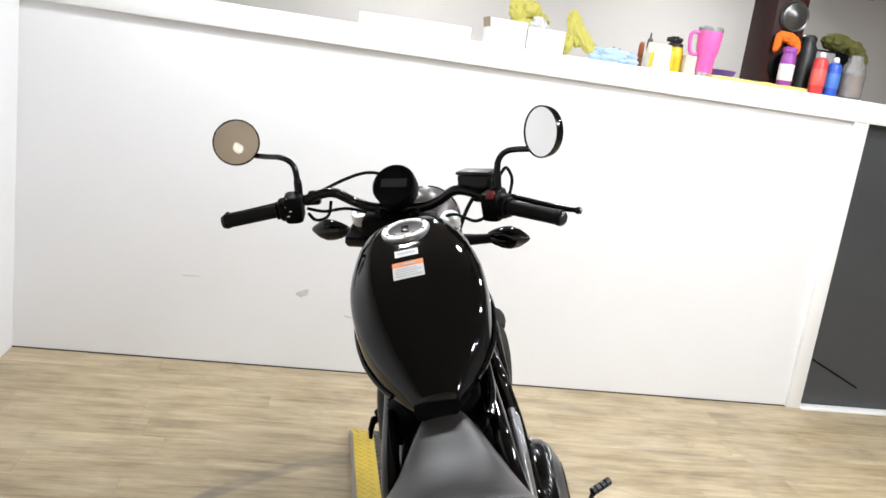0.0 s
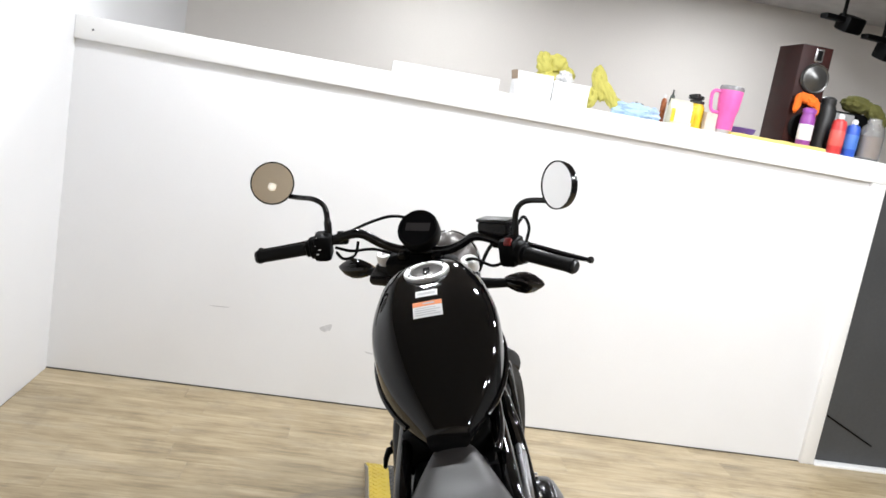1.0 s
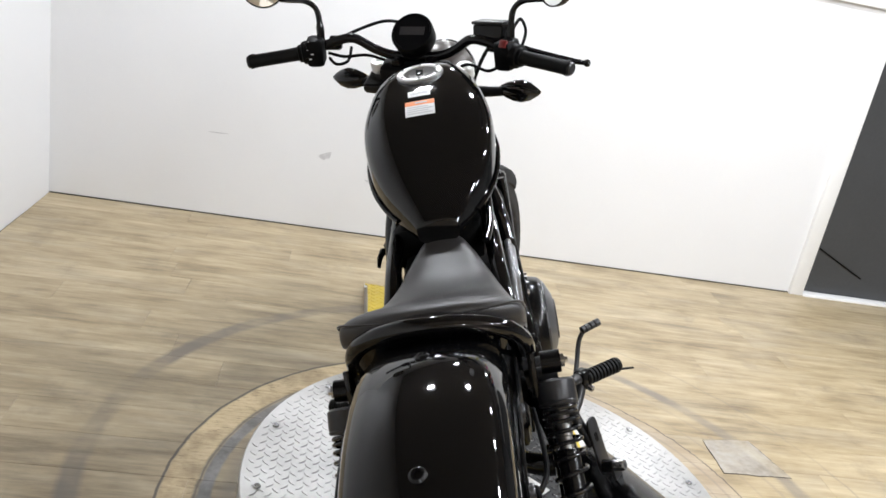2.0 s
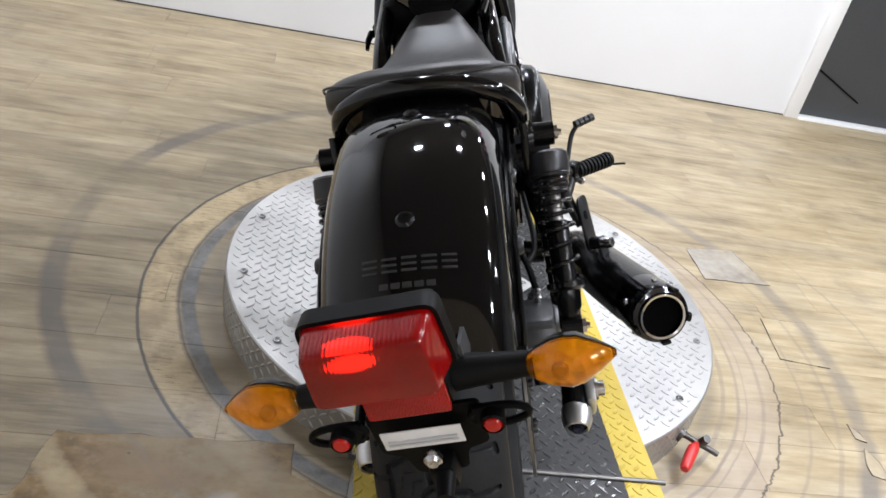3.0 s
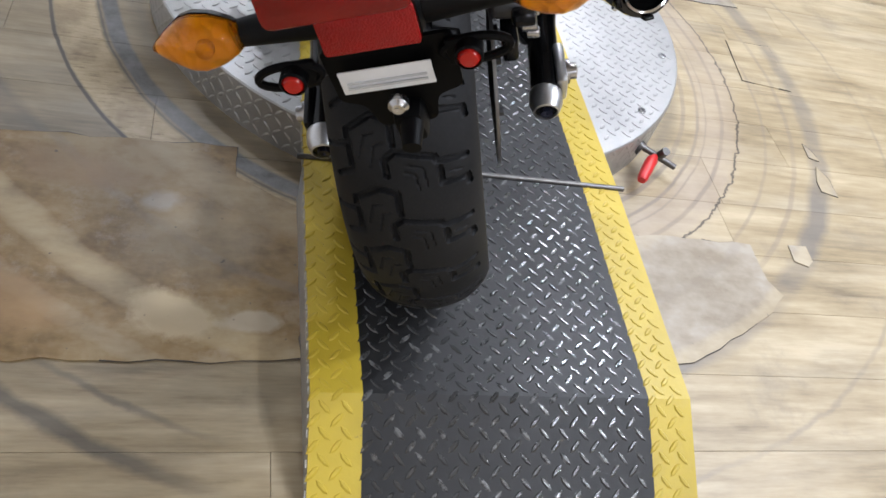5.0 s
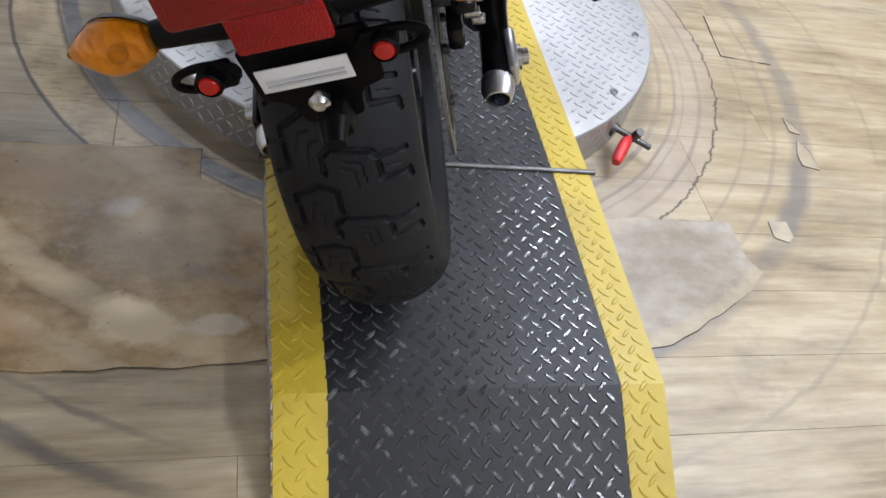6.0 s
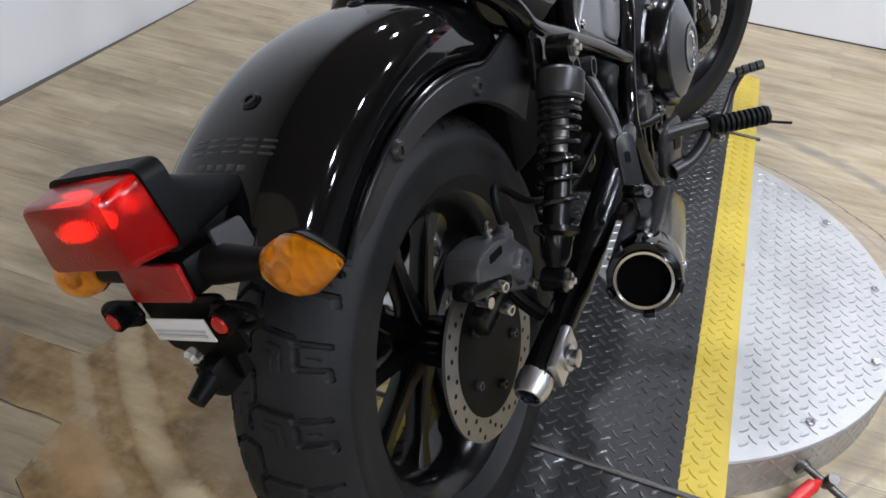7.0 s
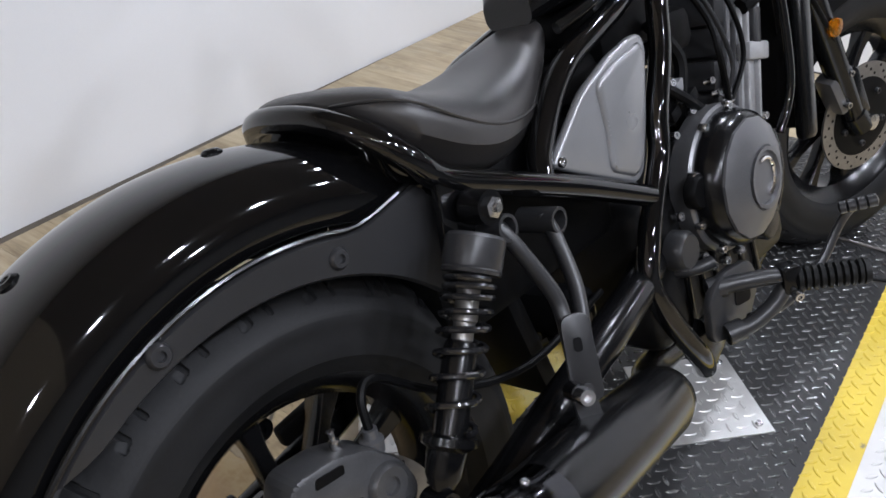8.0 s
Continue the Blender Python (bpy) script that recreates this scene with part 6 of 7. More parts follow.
steered("lower_clamp", box((0.27, 0.08, 0.035), pose(0, 1.215, 0.83, 28, 0, 0), 0.012), SATIN_BLACK)
steered("steering_head", rod((0, 1.135, 1.01), (0, 1.22, 0.82), 0.032), SATIN_BLACK)
BAR_AT = Matrix.Translation(HEAD) @ Matrix.Rotation(radians(-18), 4, V(0, -math.sin(RAKE), math.cos(RAKE))) @ Matrix.Translation(-HEAD) @ Matrix.Translation((-0.022, 0, 0.009))


def barred(name, own, material, parent=None, lab="", sharp=40):
    return part(name, moved(own, BAR_AT), material, parent or bike, lab, sharp)


BAR = [(0.400, 1.008, 1.055), (0.30, 1.045, 1.068), (0.235, 1.072, 1.085), (0.195, 1.082, 1.10), (0.15, 1.09, 1.105), (0.105, 1.108, 1.078), (0.06, 1.118, 1.062), (0, 1.12, 1.06)]
bar = barred("handlebar", tube(smooth(BAR + [(-x, y, z) for x, y, z in BAR[-2::-1]], 6), 0.0118, 14), SATIN_BLACK, None, "black handlebar")
for sgn in (1, -1):
    barred("bar_clamp", box((0.03, 0.045, 0.04), pose(sgn * 0.045, 1.12, 1.045, 28, 0, 0), 0.008), SATIN_BLACK, bar)
    o = lambda x, y, z: V(sgn * x, y, z)
    g0, g1 = o(0.275, 1.054, 1.072), o(0.404, 1.006, 1.0545)
    barred("grip", lathe([(0.0135, 0.0), (0.0185, 0.002), (0.0185, 0.012), (0.0165, 0.016), (0.0165, 0.125), (0.018, 0.130), (0.018, 0.137), (0.0001, 0.139)], along(g0, g1), 20), GRIP_RUBBER, bar, "black rubber grip")
    barred("bar_end", lathe([(0.0155, 0.136), (0.0155, 0.142), (0.012, 0.145), (0.0001, 0.145)], along(g0, g1), 20), STAY_GREY, bar)
    barred("throttle_housing", lathe([(0.015, -0.026), (0.027, -0.024), (0.029, -0.018), (0.029, 0.004), (0.027, 0.010), (0.022, 0.012), (0.022, 0.020), (0.016, 0.022)], along(o(0.268, 1.057, 1.073), o(0.404, 1.006, 1.0545)), 24), MATT_BLACK, bar)
    barred("switch_box", box((0.046, 0.060, 0.070), Matrix.Translation(o(0.246, 1.064, 1.076)) @ pose(0, 0, 0, 10, 0, -18 * sgn), 0.012), MATT_BLACK, bar, "black switch housing")
    barred("lever_perch", box((0.05, 0.03, 0.026), Matrix.Translation(o(0.215, 1.098, 1.088)) @ pose(0, 0, 0, 0, 0, -18 * sgn), 0.008), SATIN_BLACK, bar)
    barred("lever", tube(smooth([o(0.225, 1.115, 1.085), o(0.27, 1.122, 1.082), o(0.34, 1.102, 1.070), o(0.40, 1.084, 1.060), o(0.43, 1.074, 1.057)], 6), [0.008] * 8 + [0.0065] * 13 + [0.0058] * 3 + [0.008], 10), SATIN_BLACK, bar, "black hand lever")
    barred("lever_ball", lathe([(0.0001, -0.009), (0.006, -0.007), (0.0088, 0.0), (0.006, 0.007), (0.0001, 0.009)], Matrix.Translation(o(0.432, 1.0735, 1.057)), 14), SATIN_BLACK, bar)
# switches
barred("kill_switch", box((0.020, 0.010, 0.020), pose(0.243, 1.036, 1.102, -30, 0, -18), 0.004), surface("dark red plastic", (0.16, 0.008, 0.006), 0.35), bar, "red switch")
for dz in (0.016, 0.0, -0.016):
    barred("switch", box((0.015, 0.008, 0.010), pose(-0.256, 1.037, 1.078 + dz, 0, 0, 18), 0.002), SATIN_BLACK, bar)
for dx, dz in ((0.0, 0.024), (0.007, 0.014), (-0.004, 0.004), (0.006, -0.006), (0.0, -0.018)):
    barred("switch_mark", box((0.006, 0.002, 0.0025), pose(-0.248 + dx, 1.0325, 1.078 + dz, 0, 0, 18)), LABEL_WHITE, bar, "small white switch mark")
barred("clutch_switch", box((0.020, 0.018, 0.016), pose(-0.205, 1.085, 1.104, 0, 0, 18), 0.004), MATT_BLACK, bar)
barred("adjuster", lathe([(0.006, 0), (0.008, 0.004), (0.008, 0.014), (0.005, 0.018)], along((-0.188, 1.108, 1.098), (-0.15, 1.125, 1.105)), 14), SATIN_BLACK, bar)
barred("cable_guide", tube(smooth([(-0.215, 1.075, 1.058), (-0.19, 1.06, 1.045), (-0.165, 1.075, 1.052), (-0.16, 1.09, 1.085)], 5), 0.004, 8), MATT_BLACK, bar)
# brake fluid reservoir
res = barred("fluid_reservoir", box((0.078, 0.050, 0.040), pose(0.198, 1.106, 1.120, 0, 0, -12), 0.006), SATIN_BLACK, bar, "black brake fluid reservoir")
barred("reservoir_lid", box((0.082, 0.054, 0.008), pose(0.198, 1.106, 1.144, 0, 0, -12), 0.003), STAY_GREY, res)
# mirrors
for sgn, c, face_to in ((1, V(0.368, 0.985, 1.243), V(-0.66, -0.74, 0.10)), (-1, V(-0.402, 1.105, 1.233), V(0.353, -0.889, 0.291))):
    foot = V(0.252 if sgn > 0 else -0.236, 1.076, 1.09)
    d = face_to.normalized()
    root = c - d * 0.026 + (V(-0.018, 0.006, -0.034) if sgn > 0 else V(0.045, 0, -0.03))
    stem = barred("mirror_stem", tube(smooth([foot, foot + V(0.0, 0, 0.045), foot + V(sgn * 0.006, 0, 0.085), foot + V(sgn * 0.03, -0.005, 0.105), root.lerp(foot + V(sgn * 0.03, -0.005, 0.105), 0.4), root], 5), [0.010] * 6 + [0.0075] * 4 + [0.0068] * 16, 12), SATIN_BLACK, None, "round black mirror on a bent stem")
    barred("mirror_shell", lathe([(0.0535, 0.0), (0.0545, -0.006), (0.052, -0.016), (0.040, -0.024), (0.0001, -0.027)], along(c, c + d) @ Matrix.Scale(1.0 if sgn > 0 else 1.05, 4), 48), GLOSS_BLACK, stem)
    barred("mirror_rim", lathe([(0.0545, -0.004), (0.0545, 0.002), (0.0515, 0.002), (0.0515, -0.003)], along(c, c + d) @ Matrix.Scale(1.0 if sgn > 0 else 1.05, 4), 48, closed=True), SATIN_BLACK, stem)
    barred("mirror_glass", lathe([(0.0512, -0.0005), (0.0512, 0.0005), (0.0001, 0.0012)], along(c, c + d) @ Matrix.Scale(1.0 if sgn > 0 else 1.05, 4), 48), MIRROR, stem, "mirror glass", sharp=30)
# meter
md = V(0, -0.80, 0.60).normalized()
mc = V(-0.004, 1.108, 1.118)
mm = along(mc, mc + md)
meter = barred("meter", lathe([(0.046, -0.045), (0.052, -0.035), (0.0535, 0.0), (0.051, 0.005), (0.0475, 0.005), (0.046, 0.001)], mm, 40), MATT_BLACK, None, "round black digital meter")
barred("meter_glass", lathe([(0.0462, 0.0), (0.0462, 0.0015), (0.0001, 0.002)], mm, 40), LCD_DARK, meter, "dark glass")
up = (V(0, 0, 1) - md * md.z).normalized()
disp = Matrix((( 1, 0, 0, 0), (0, up.y, md.y, 0), (0, up.z, md.z, 0), (0, 0, 0, 1)))
barred("display", box((0.064, 0.022, 0.001), Matrix.Translation(mc + md * 0.0026 + up * 0.004) @ disp), LCD_GREY, meter, "grey display")
barred("meter_stay", box((0.05, 0.03, 0.05), pose(0, 1.13, 1.075, 20, 0, 0), 0.01), SATIN_BLACK, meter)
# head lamp bowl, its brown tint standing for the wall reflected in gloss black
lamp = steered("headlight", lathe([(0.0001, -0.075), (0.045, -0.066), (0.075, -0.035), (0.086, 0.0), (0.088, 0.03), (0.082, 0.035), (0.0001, 0.035)], along((0, 1.29, 1.0), (0, 1.39, 0.985)), 40), surface("reflection-tinted bowl black", (0.05, 0.041, 0.036), 0.34, metal=0.2), None, "round headlight with a dark polished bowl")
steered("headlight_rim", lathe([(0.088, 0.026), (0.091, 0.03), (0.089, 0.044), (0.080, 0.044), (0.080, 0.03)], along((0, 1.29, 1.0), (0, 1.39, 0.985)), 40, closed=True), SATIN_BLACK, lamp)
# cables
for pts, r in (([(-0.205, 1.10, 1.10), (-0.15, 1.15, 1.125), (-0.09, 1.165, 1.14), (-0.04, 1.17, 1.125), (0.0, 1.18, 1.06)], 0.0042), ([(-0.22, 1.08, 1.07), (-0.18, 1.09, 1.06), (-0.13, 1.12, 1.06), (-0.08, 1.15, 1.04)], 0.004),
               ([(0.20, 1.12, 1.10), (0.16, 1.16, 1.05), (0.12, 1.20, 0.97), (0.09, 1.2, 0.88)], 0.0048), ([(0.23, 1.07, 1.05), (0.19, 1.10, 1.03), (0.13, 1.13, 1.04), (0.07, 1.16, 1.01)], 0.004), ([(0.270, 1.09, 1.075), (0.277, 1.125, 1.12), (0.265, 1.12, 1.15), (0.25, 1.11, 1.13)], 0.004)):
    barred("cable", tube(smooth(pts, 6), r, 8), MATT_BLACK, bar)
# front mudguard and brake
fcross = [(-0.078, -0.055), (-0.077, -0.03), (-0.068, -0.010), (-0.045, -0.001), (0, 0.002), (0.045, -0.001), (0.068, -0.010), (0.077, -0.03), (0.078, -0.055)]
steered("front_fender", arc_loft(fcross, 0.95, radians(-38), radians(62), 28, FRONT, 0.340), MATT_BLACK, None, "black front mudguard")
fcal = steered("front_caliper", box((0.05, 0.07, 0.10), pose(0.095, 1.475, 0.42, 30, 0, 0), 0.012), CAST_GREY, None, "grey front brake caliper")
steered("caliper_bracket", box((0.02, 0.05, 0.12), pose(0.115, 1.50, 0.40, 25, 0, 0), 0.006), SATIN_BLACK, fcal)
for dz in (0.04, -0.03):
    steered("caliper_bolt", bolt((0.122, 1.47, 0.42 + dz), (1, 0, 0), 0.008, 0.01), STEEL, fcal)
steered("axle_nut", lathe([(0.018, 0), (0.018, 0.012), (0.0001, 0.014)], Matrix.Translation((0.115, 1.555, 0.325)) @ XAX, 12), STEEL, fcal)
steered("brake_hose", tube(smooth([(0.105, 1.46, 0.47), (0.13, 1.40, 0.56), (0.13, 1.33, 0.66), (0.10, 1.25, 0.82)], 6), 0.005, 8), MATT_BLACK, fcal)

# ---- things on the ledge ----
def coloured(name, col, rough=0.5, **kw):
    return surface(name, col, rough, vary=0.12, scale=25, **kw)


def crumple(name, label, category, at, size, material, seed, folds=4.0):
    """A loose heap of cloth: a bulged sheet pushed up by noise, closed below."""
    own = bmesh.new()
    bmesh.ops.create_icosphere(own, subdivisions=4, radius=1.0)
    for v in own.verts:
        q = v.co.copy()
        n = noise.fractal(q * folds * 0.5 + V(seed, 0, 0), 0.9, 2.1, 4) * 0.35 + noise.noise(q * folds + V(0, seed, 0)) * 0.22
        v.co = q * (0.85 + n)
        v.co.z = max(v.co.z, -0.55)
    moved(own, Matrix.Diagonal((*size, 1)))
    low = min(v.co.z for v in own.verts)
    moved(own, at @ Matrix.Translation((0, 0, -low)))
    return tagged(mesh_object(name, own, material, 60), label, category)


def carton(x0, x1, y0, y1, h, label, open_top=False):
    ob = thing("box", label, "box", at=pose((x0 + x1) / 2, (y0 + y1) / 2, ledge_z((x0 + x1) / 2) + 0.0005))
    w, d = x1 - x0, y1 - y0
    body = slab(-w / 2, w / 2, -d / 2, d / 2, 0, h, 0.0015)
    part("body", body, LABEL_WHITE, ob)
    if open_top:
        part("flap", box((0.003, d, 0.05), pose(-w / 2 - 0.002, 0, h - 0.02, 0, -12, 0)), coloured("brown card", (0.30, 0.22, 0.15)), ob, "brown card flap")
    return ob


YY = WALL_Y + 0.06


def on_ledge(x, y, up=0.0, ry=0.0, rz=0.0):
    return pose(x, y, ledge_z(x) + 0.0005 + up, 0, ry, rz)


def cloth_heap(name, label, category, at, lobes, material, seed, rough=1.0):
    """Limp cloth: a few overlapping creased lobes in one mesh; each lobe is (centre, half sizes, lean)."""
    own = bmesh.new()
    for k, (centre, size, lean) in enumerate(lobes):
        lobe = bmesh.new()
        bmesh.ops.create_icosphere(lobe, subdivisions=4, radius=1.0)
        for v in lobe.verts:
            q = v.co.copy()
            fold = 1 - abs(noise.noise(V(q.x * 2.3 + seed, q.y * 2.3 + 3 * k, q.z * 1.1))) * 1.6
            v.co = q * (0.80 + rough * (0.24 * fold + 0.18 * noise.fractal(q * 2.4 + V(seed, k, 0), 0.9, 2.1, 4)))
        moved(lobe, Matrix.Translation(centre) @ pose(0, 0, 0, 0, lean, 0) @ Matrix.Diagonal((*size, 1)))
        join(own, lobe)
    low = min(v.co.z for v in own.verts)
    moved(own, at @ Matrix.Translation((0, 0, -low)))
    return tagged(mesh_object(name, own, material, 50), label, category)


carton(0.465, 0.955, YY, YY + 0.10, 0.055, "long flat white carton on the ledge")
carton(1.03, 1.197, YY - 0.03, YY + 0.12, 0.112, "white carton with an open flap on the ledge", True)
carton(1.203, 1.372, YY - 0.03, YY + 0.10, 0.098, "low white carton on the ledge")
OLIVE = coloured("yellow-green microfibre", (0.50, 0.46, 0.11), 0.9, relief=0.4)
cloth_heap("glove", "yellow-green microfibre wash glove heaped behind the cartons", "glove", on_ledge(1.215, YY + 0.17), [((0.0, 0, 0.06), (0.085, 0.05, 0.075), 0), ((-0.030, 0, 0.155), (0.040, 0.035, 0.060), -20), ((0.030, 0, 0.165), (0.055, 0.035, 0.045), 12), ((0.085, 0.01, 0.135), (0.050, 0.03, 0.026), 25)], OLIVE, 3.1)
cloth_heap("glove", "yellow-green microfibre wash glove leaning on the low carton", "glove", on_ledge(1.430, YY + 0.03), [((0.0, 0, 0.115), (0.038, 0.028, 0.085), -14), ((0.040, -0.01, 0.080), (0.030, 0.022, 0.090), -38), ((-0.030, 0.0, 0.045), (0.032, 0.028, 0.050), 10), ((0.095, 0.01, 0.045), (0.062, 0.022, 0.022), 32)], OLIVE, 7.7)
crumple("plastic_bag", "crumpled clear plastic bag on the low carton", "bag", on_ledge(1.26, YY + 0.03, 0.099), (0.040, 0.03, 0.034), coloured("milky plastic", (0.6, 0.6, 0.6), 0.3), 2.2)
crumple("cloth", "crumpled light blue shop towel", "cloth", on_ledge(1.595, YY + 0.02), (0.095, 0.06, 0.045), coloured("pale blue cloth", (0.40, 0.55, 0.74), 0.9, relief=0.15), 5.2, 3.2)
crumple("cloth", "folded pale blue shop towel", "cloth", on_ledge(1.695, YY + 0.03), (0.060, 0.05, 0.040), coloured("pale blue cloth", (0.44, 0.57, 0.74), 0.9, relief=0.15), 12.2, 3.0)
crumple("cloth", "grey rag behind the blue towels", "cloth", on_ledge(1.655, YY + 0.12), (0.060, 0.04, 0.050), coloured("grey rag", (0.22, 0.23, 0.23), 0.9, relief=0.3), 15.2, 5.0)


def bottle(x, y, r, h, label, body_mat, cap_mat, name="spray_bottle", category="bottle", neck=0.4, print_mat=None, group=""):
    ob = thing(name, label, category, group, at=pose(x, y, ledge_z(x) + 0.0005))
    part("body", lathe([(r * 0.92, 0), (r, 0.004), (r, h * 0.74), (r * 0.86, h * 0.82), (r * neck, h * 0.87), (r * neck, h * 0.9)], seg=24), body_mat, ob)
    part("cap", lathe([(r * neck * 1.15, h * 0.87), (r * neck * 1.15, h * 0.96), (r * neck * 0.7, h), (0.0001, h)], seg=18), cap_mat, ob)
    if print_mat:
        part("label", lathe([(r + 0.0006, h * 0.2), (r + 0.0012, h * 0.21), (r + 0.0012, h * 0.58), (r + 0.0006, h * 0.59)], seg=24), print_mat, ob)
    return ob


WHITE_CAP, BLACK_CAP = coloured("white cap", (0.7, 0.7, 0.7), 0.4), coloured("black cap", (0.02, 0.02, 0.02), 0.45)
bottle(1.775, YY + 0.09, 0.013, 0.135, "small brown glue bottle with a white tip", coloured("brown glue", (0.30, 0.09, 0.03), 0.3), WHITE_CAP)
bottle(1.815, YY + 0.10, 0.013, 0.165, "small dark bottle with a long tip", coloured("dark bottle", (0.06, 0.07, 0.06), 0.3), BLACK_CAP, neck=0.25)
YELLOW = coloured("yellow tub", (0.72, 0.52, 0.03), 0.4)
jar = thing("pouch", "cloudy clear pouch with a white label and yellow print", "pouch", at=on_ledge(1.835, YY + 0.02, 0.0, 0, 8))
part("body", bridge(bmesh.new(), [[(x * k, y * d, z) for x, y in rounded([(-0.062, -0.03), (0.062, -0.03), (0.062, 0.03), (-0.062, 0.03)], 0.02)] for z, k, d in ((0, 0.96, 1), (0.02, 1.0, 1.05), (0.07, 0.98, 0.9), (0.105, 0.95, 0.35), (0.118, 0.94, 0.12))]), coloured("cloudy pouch film", (0.66, 0.64, 0.50), 0.3), jar)
part("stripe", slab(-0.060, -0.042, -0.0335, -0.0305, 0.012, 0.075, 0.001), YELLOW, jar, "yellow printed stripe")
part("stripe", slab(0.046, 0.060, -0.0335, -0.0305, 0.020, 0.095, 0.001), YELLOW, jar, "yellow printed stripe")
part("label", slab(-0.040, 0.045, -0.0345, -0.0315, 0.018, 0.082, 0.001), LABEL_WHITE, jar, "white label")
bottle(1.925, YY + 0.06, 0.040, 0.135, "yellow can with a black cap", coloured("yellow can", (0.75, 0.52, 0.02), 0.4), BLACK_CAP, "can", "can", 0.75)
crumple("bag", "crumpled black bag on the yellow can", "bag", on_ledge(1.92, YY + 0.065, 0.136), (0.040, 0.03, 0.018), BLACK_CAP, 21.0, 6.0)
tagged(mesh_object("note_block", moved(box((0.055, 0.05, 0.085), on_ledge(1.985, YY + 0.02, 0.0425), 0.002), Matrix()), coloured("beige card", (0.60, 0.52, 0.44), 0.8)), "small upright beige cardboard box on the ledge", "box")
# pink tumbler
PINK = coloured("pink enamel", (0.80, 0.14, 0.45), 0.4)
mug = thing("tumbler", "pink handled tumbler with a grey lid", "tumbler", at=on_ledge(2.055, YY + 0.0))
part("body", lathe([(0.036, 0.018), (0.038, 0.022), (0.041, 0.085), (0.050, 0.115), (0.056, 0.195), (0.055, 0.202)], seg=36), PINK, mug)
part("base", lathe([(0.035, 0.0), (0.036, 0.002), (0.036, 0.019), (0.03, 0.019)], seg=30), BRUSHED, mug, "steel base ring")
part("lid", lathe([(0.055, 0.202), (0.056, 0.212), (0.052, 0.222), (0.0001, 0.222)], seg=32), coloured("grey lid", (0.25, 0.25, 0.26), 0.25), mug, "grey lid")
part("handle", tube(smooth([(-0.050, 0, 0.190), (-0.078, 0, 0.192), (-0.092, 0, 0.172), (-0.086, 0, 0.115), (-0.070, 0, 0.095), (-0.044, 0, 0.095)], 5), 0.0085, 10), PINK, mug)
purple = thing("bowl", "low purple plastic bowl", "bowl", at=on_ledge(2.20, YY + 0.12))
part("body", lathe([(0.04, 0.0), (0.05, 0.004), (0.068, 0.045), (0.066, 0.048), (0.046, 0.01), (0.0001, 0.008)], seg=28), coloured("purple plastic", (0.13, 0.07, 0.28), 0.4), purple)
own = slab(-0.24, 0.24, -0.05, 0.05, 0, 0.010, 0.002)
bmesh.ops.subdivide_edges(own, edges=[e for e in own.edges if abs(e.verts[0].co.x - e.verts[1].co.x) > 0.3], cuts=20)
for v in own.verts:
    v.co.z += (0.005 * (1 + noise.noise(V(v.co.x * 18, v.co.y * 20, 3)))) * (v.co.z > 0.004)
    v.co.y += 0.010 * noise.noise(V(v.co.x * 9, 0, 7))
tagged(mesh_object("cloth", moved(own, on_ledge(2.31, WALL_Y + 0.045, 0, 0.5)), coloured("pale yellow cloth", (0.72, 0.56, 0.18), 0.85, relief=0.3)), "flat pale yellow folded cloth along the edge", "cloth")

# brown speaker cabinet with a horn and a grille
cab = thing("speaker", "tall dark brown wooden speaker with a round silver cone", "speaker", at=on_ledge(2.463, YY + 0.165))
BROWN = surface("dark brown veneer", (0.030, 0.0085, 0.0075), 0.5, vary=0.3, scale=12, spec=0.2)
part("cabinet", slab(-0.078, 0.078, -0.10, 0.13, 0, 0.488, 0.004), BROWN, cab)
part("cone", lathe([(0.068, 0.0), (0.073, 0.008), (0.068, 0.018), (0.060, 0.014), (0.045, 0.018), (0.02, 0.036), (0.0001, 0.038)], pose(0.012, -0.101, 0.335, 90, 0, 0), 32), surface("tarnished silver", (0.085, 0.085, 0.082), 0.34, metal=0.6), cab, "domed silver cone")
part("nameplate", box((0.042, 0.005, 0.065), pose(0.012, -0.102, 0.444), 0.002), STEEL, cab)
# black box on the plate's face gives the dark of an opening
part("nameplate_hole_insert", box((0.024, 0.003, 0.046), pose(0.012, -0.1055, 0.444)), MATT_BLACK, cab)
part("woofer", lathe([(0.062, 0.0), (0.066, 0.006), (0.056, 0.010), (0.03, 0.004), (0.0001, 0.006)], pose(0.0, -0.101, 0.10, 90, 0, 0), 32), MATT_BLACK, cab)
part("groove", box((0.157, 0.002, 0.004), pose(0.0, -0.1005, 0.235)), MATT_BLACK, cab)
cloth_heap("cloth", "orange cloth hung over the speaker front", "cloth", on_ledge(2.452, YY + 0.038, 0.158), [((0.0, 0, 0.062), (0.058, 0.020, 0.026), 8), ((-0.046, -0.004, 0.035), (0.018, 0.014, 0.046), 6), ((0.052, -0.004, 0.030), (0.017, 0.014, 0.044), -10), ((0.02, -0.008, 0.050), (0.030, 0.014, 0.020), 30)], coloured("orange cloth", (0.85, 0.17, 0.01), 0.85, relief=0.3), 4.4)
bottle(2.452, YY - 0.012, 0.033, 0.192, "spray can with a purple and white print", coloured("purple can", (0.28, 0.06, 0.33), 0.35), coloured("purple cap", (0.30, 0.08, 0.40), 0.3), "spray_can", "spray can", 0.85, LABEL_WHITE, "spray cans on the ledge")
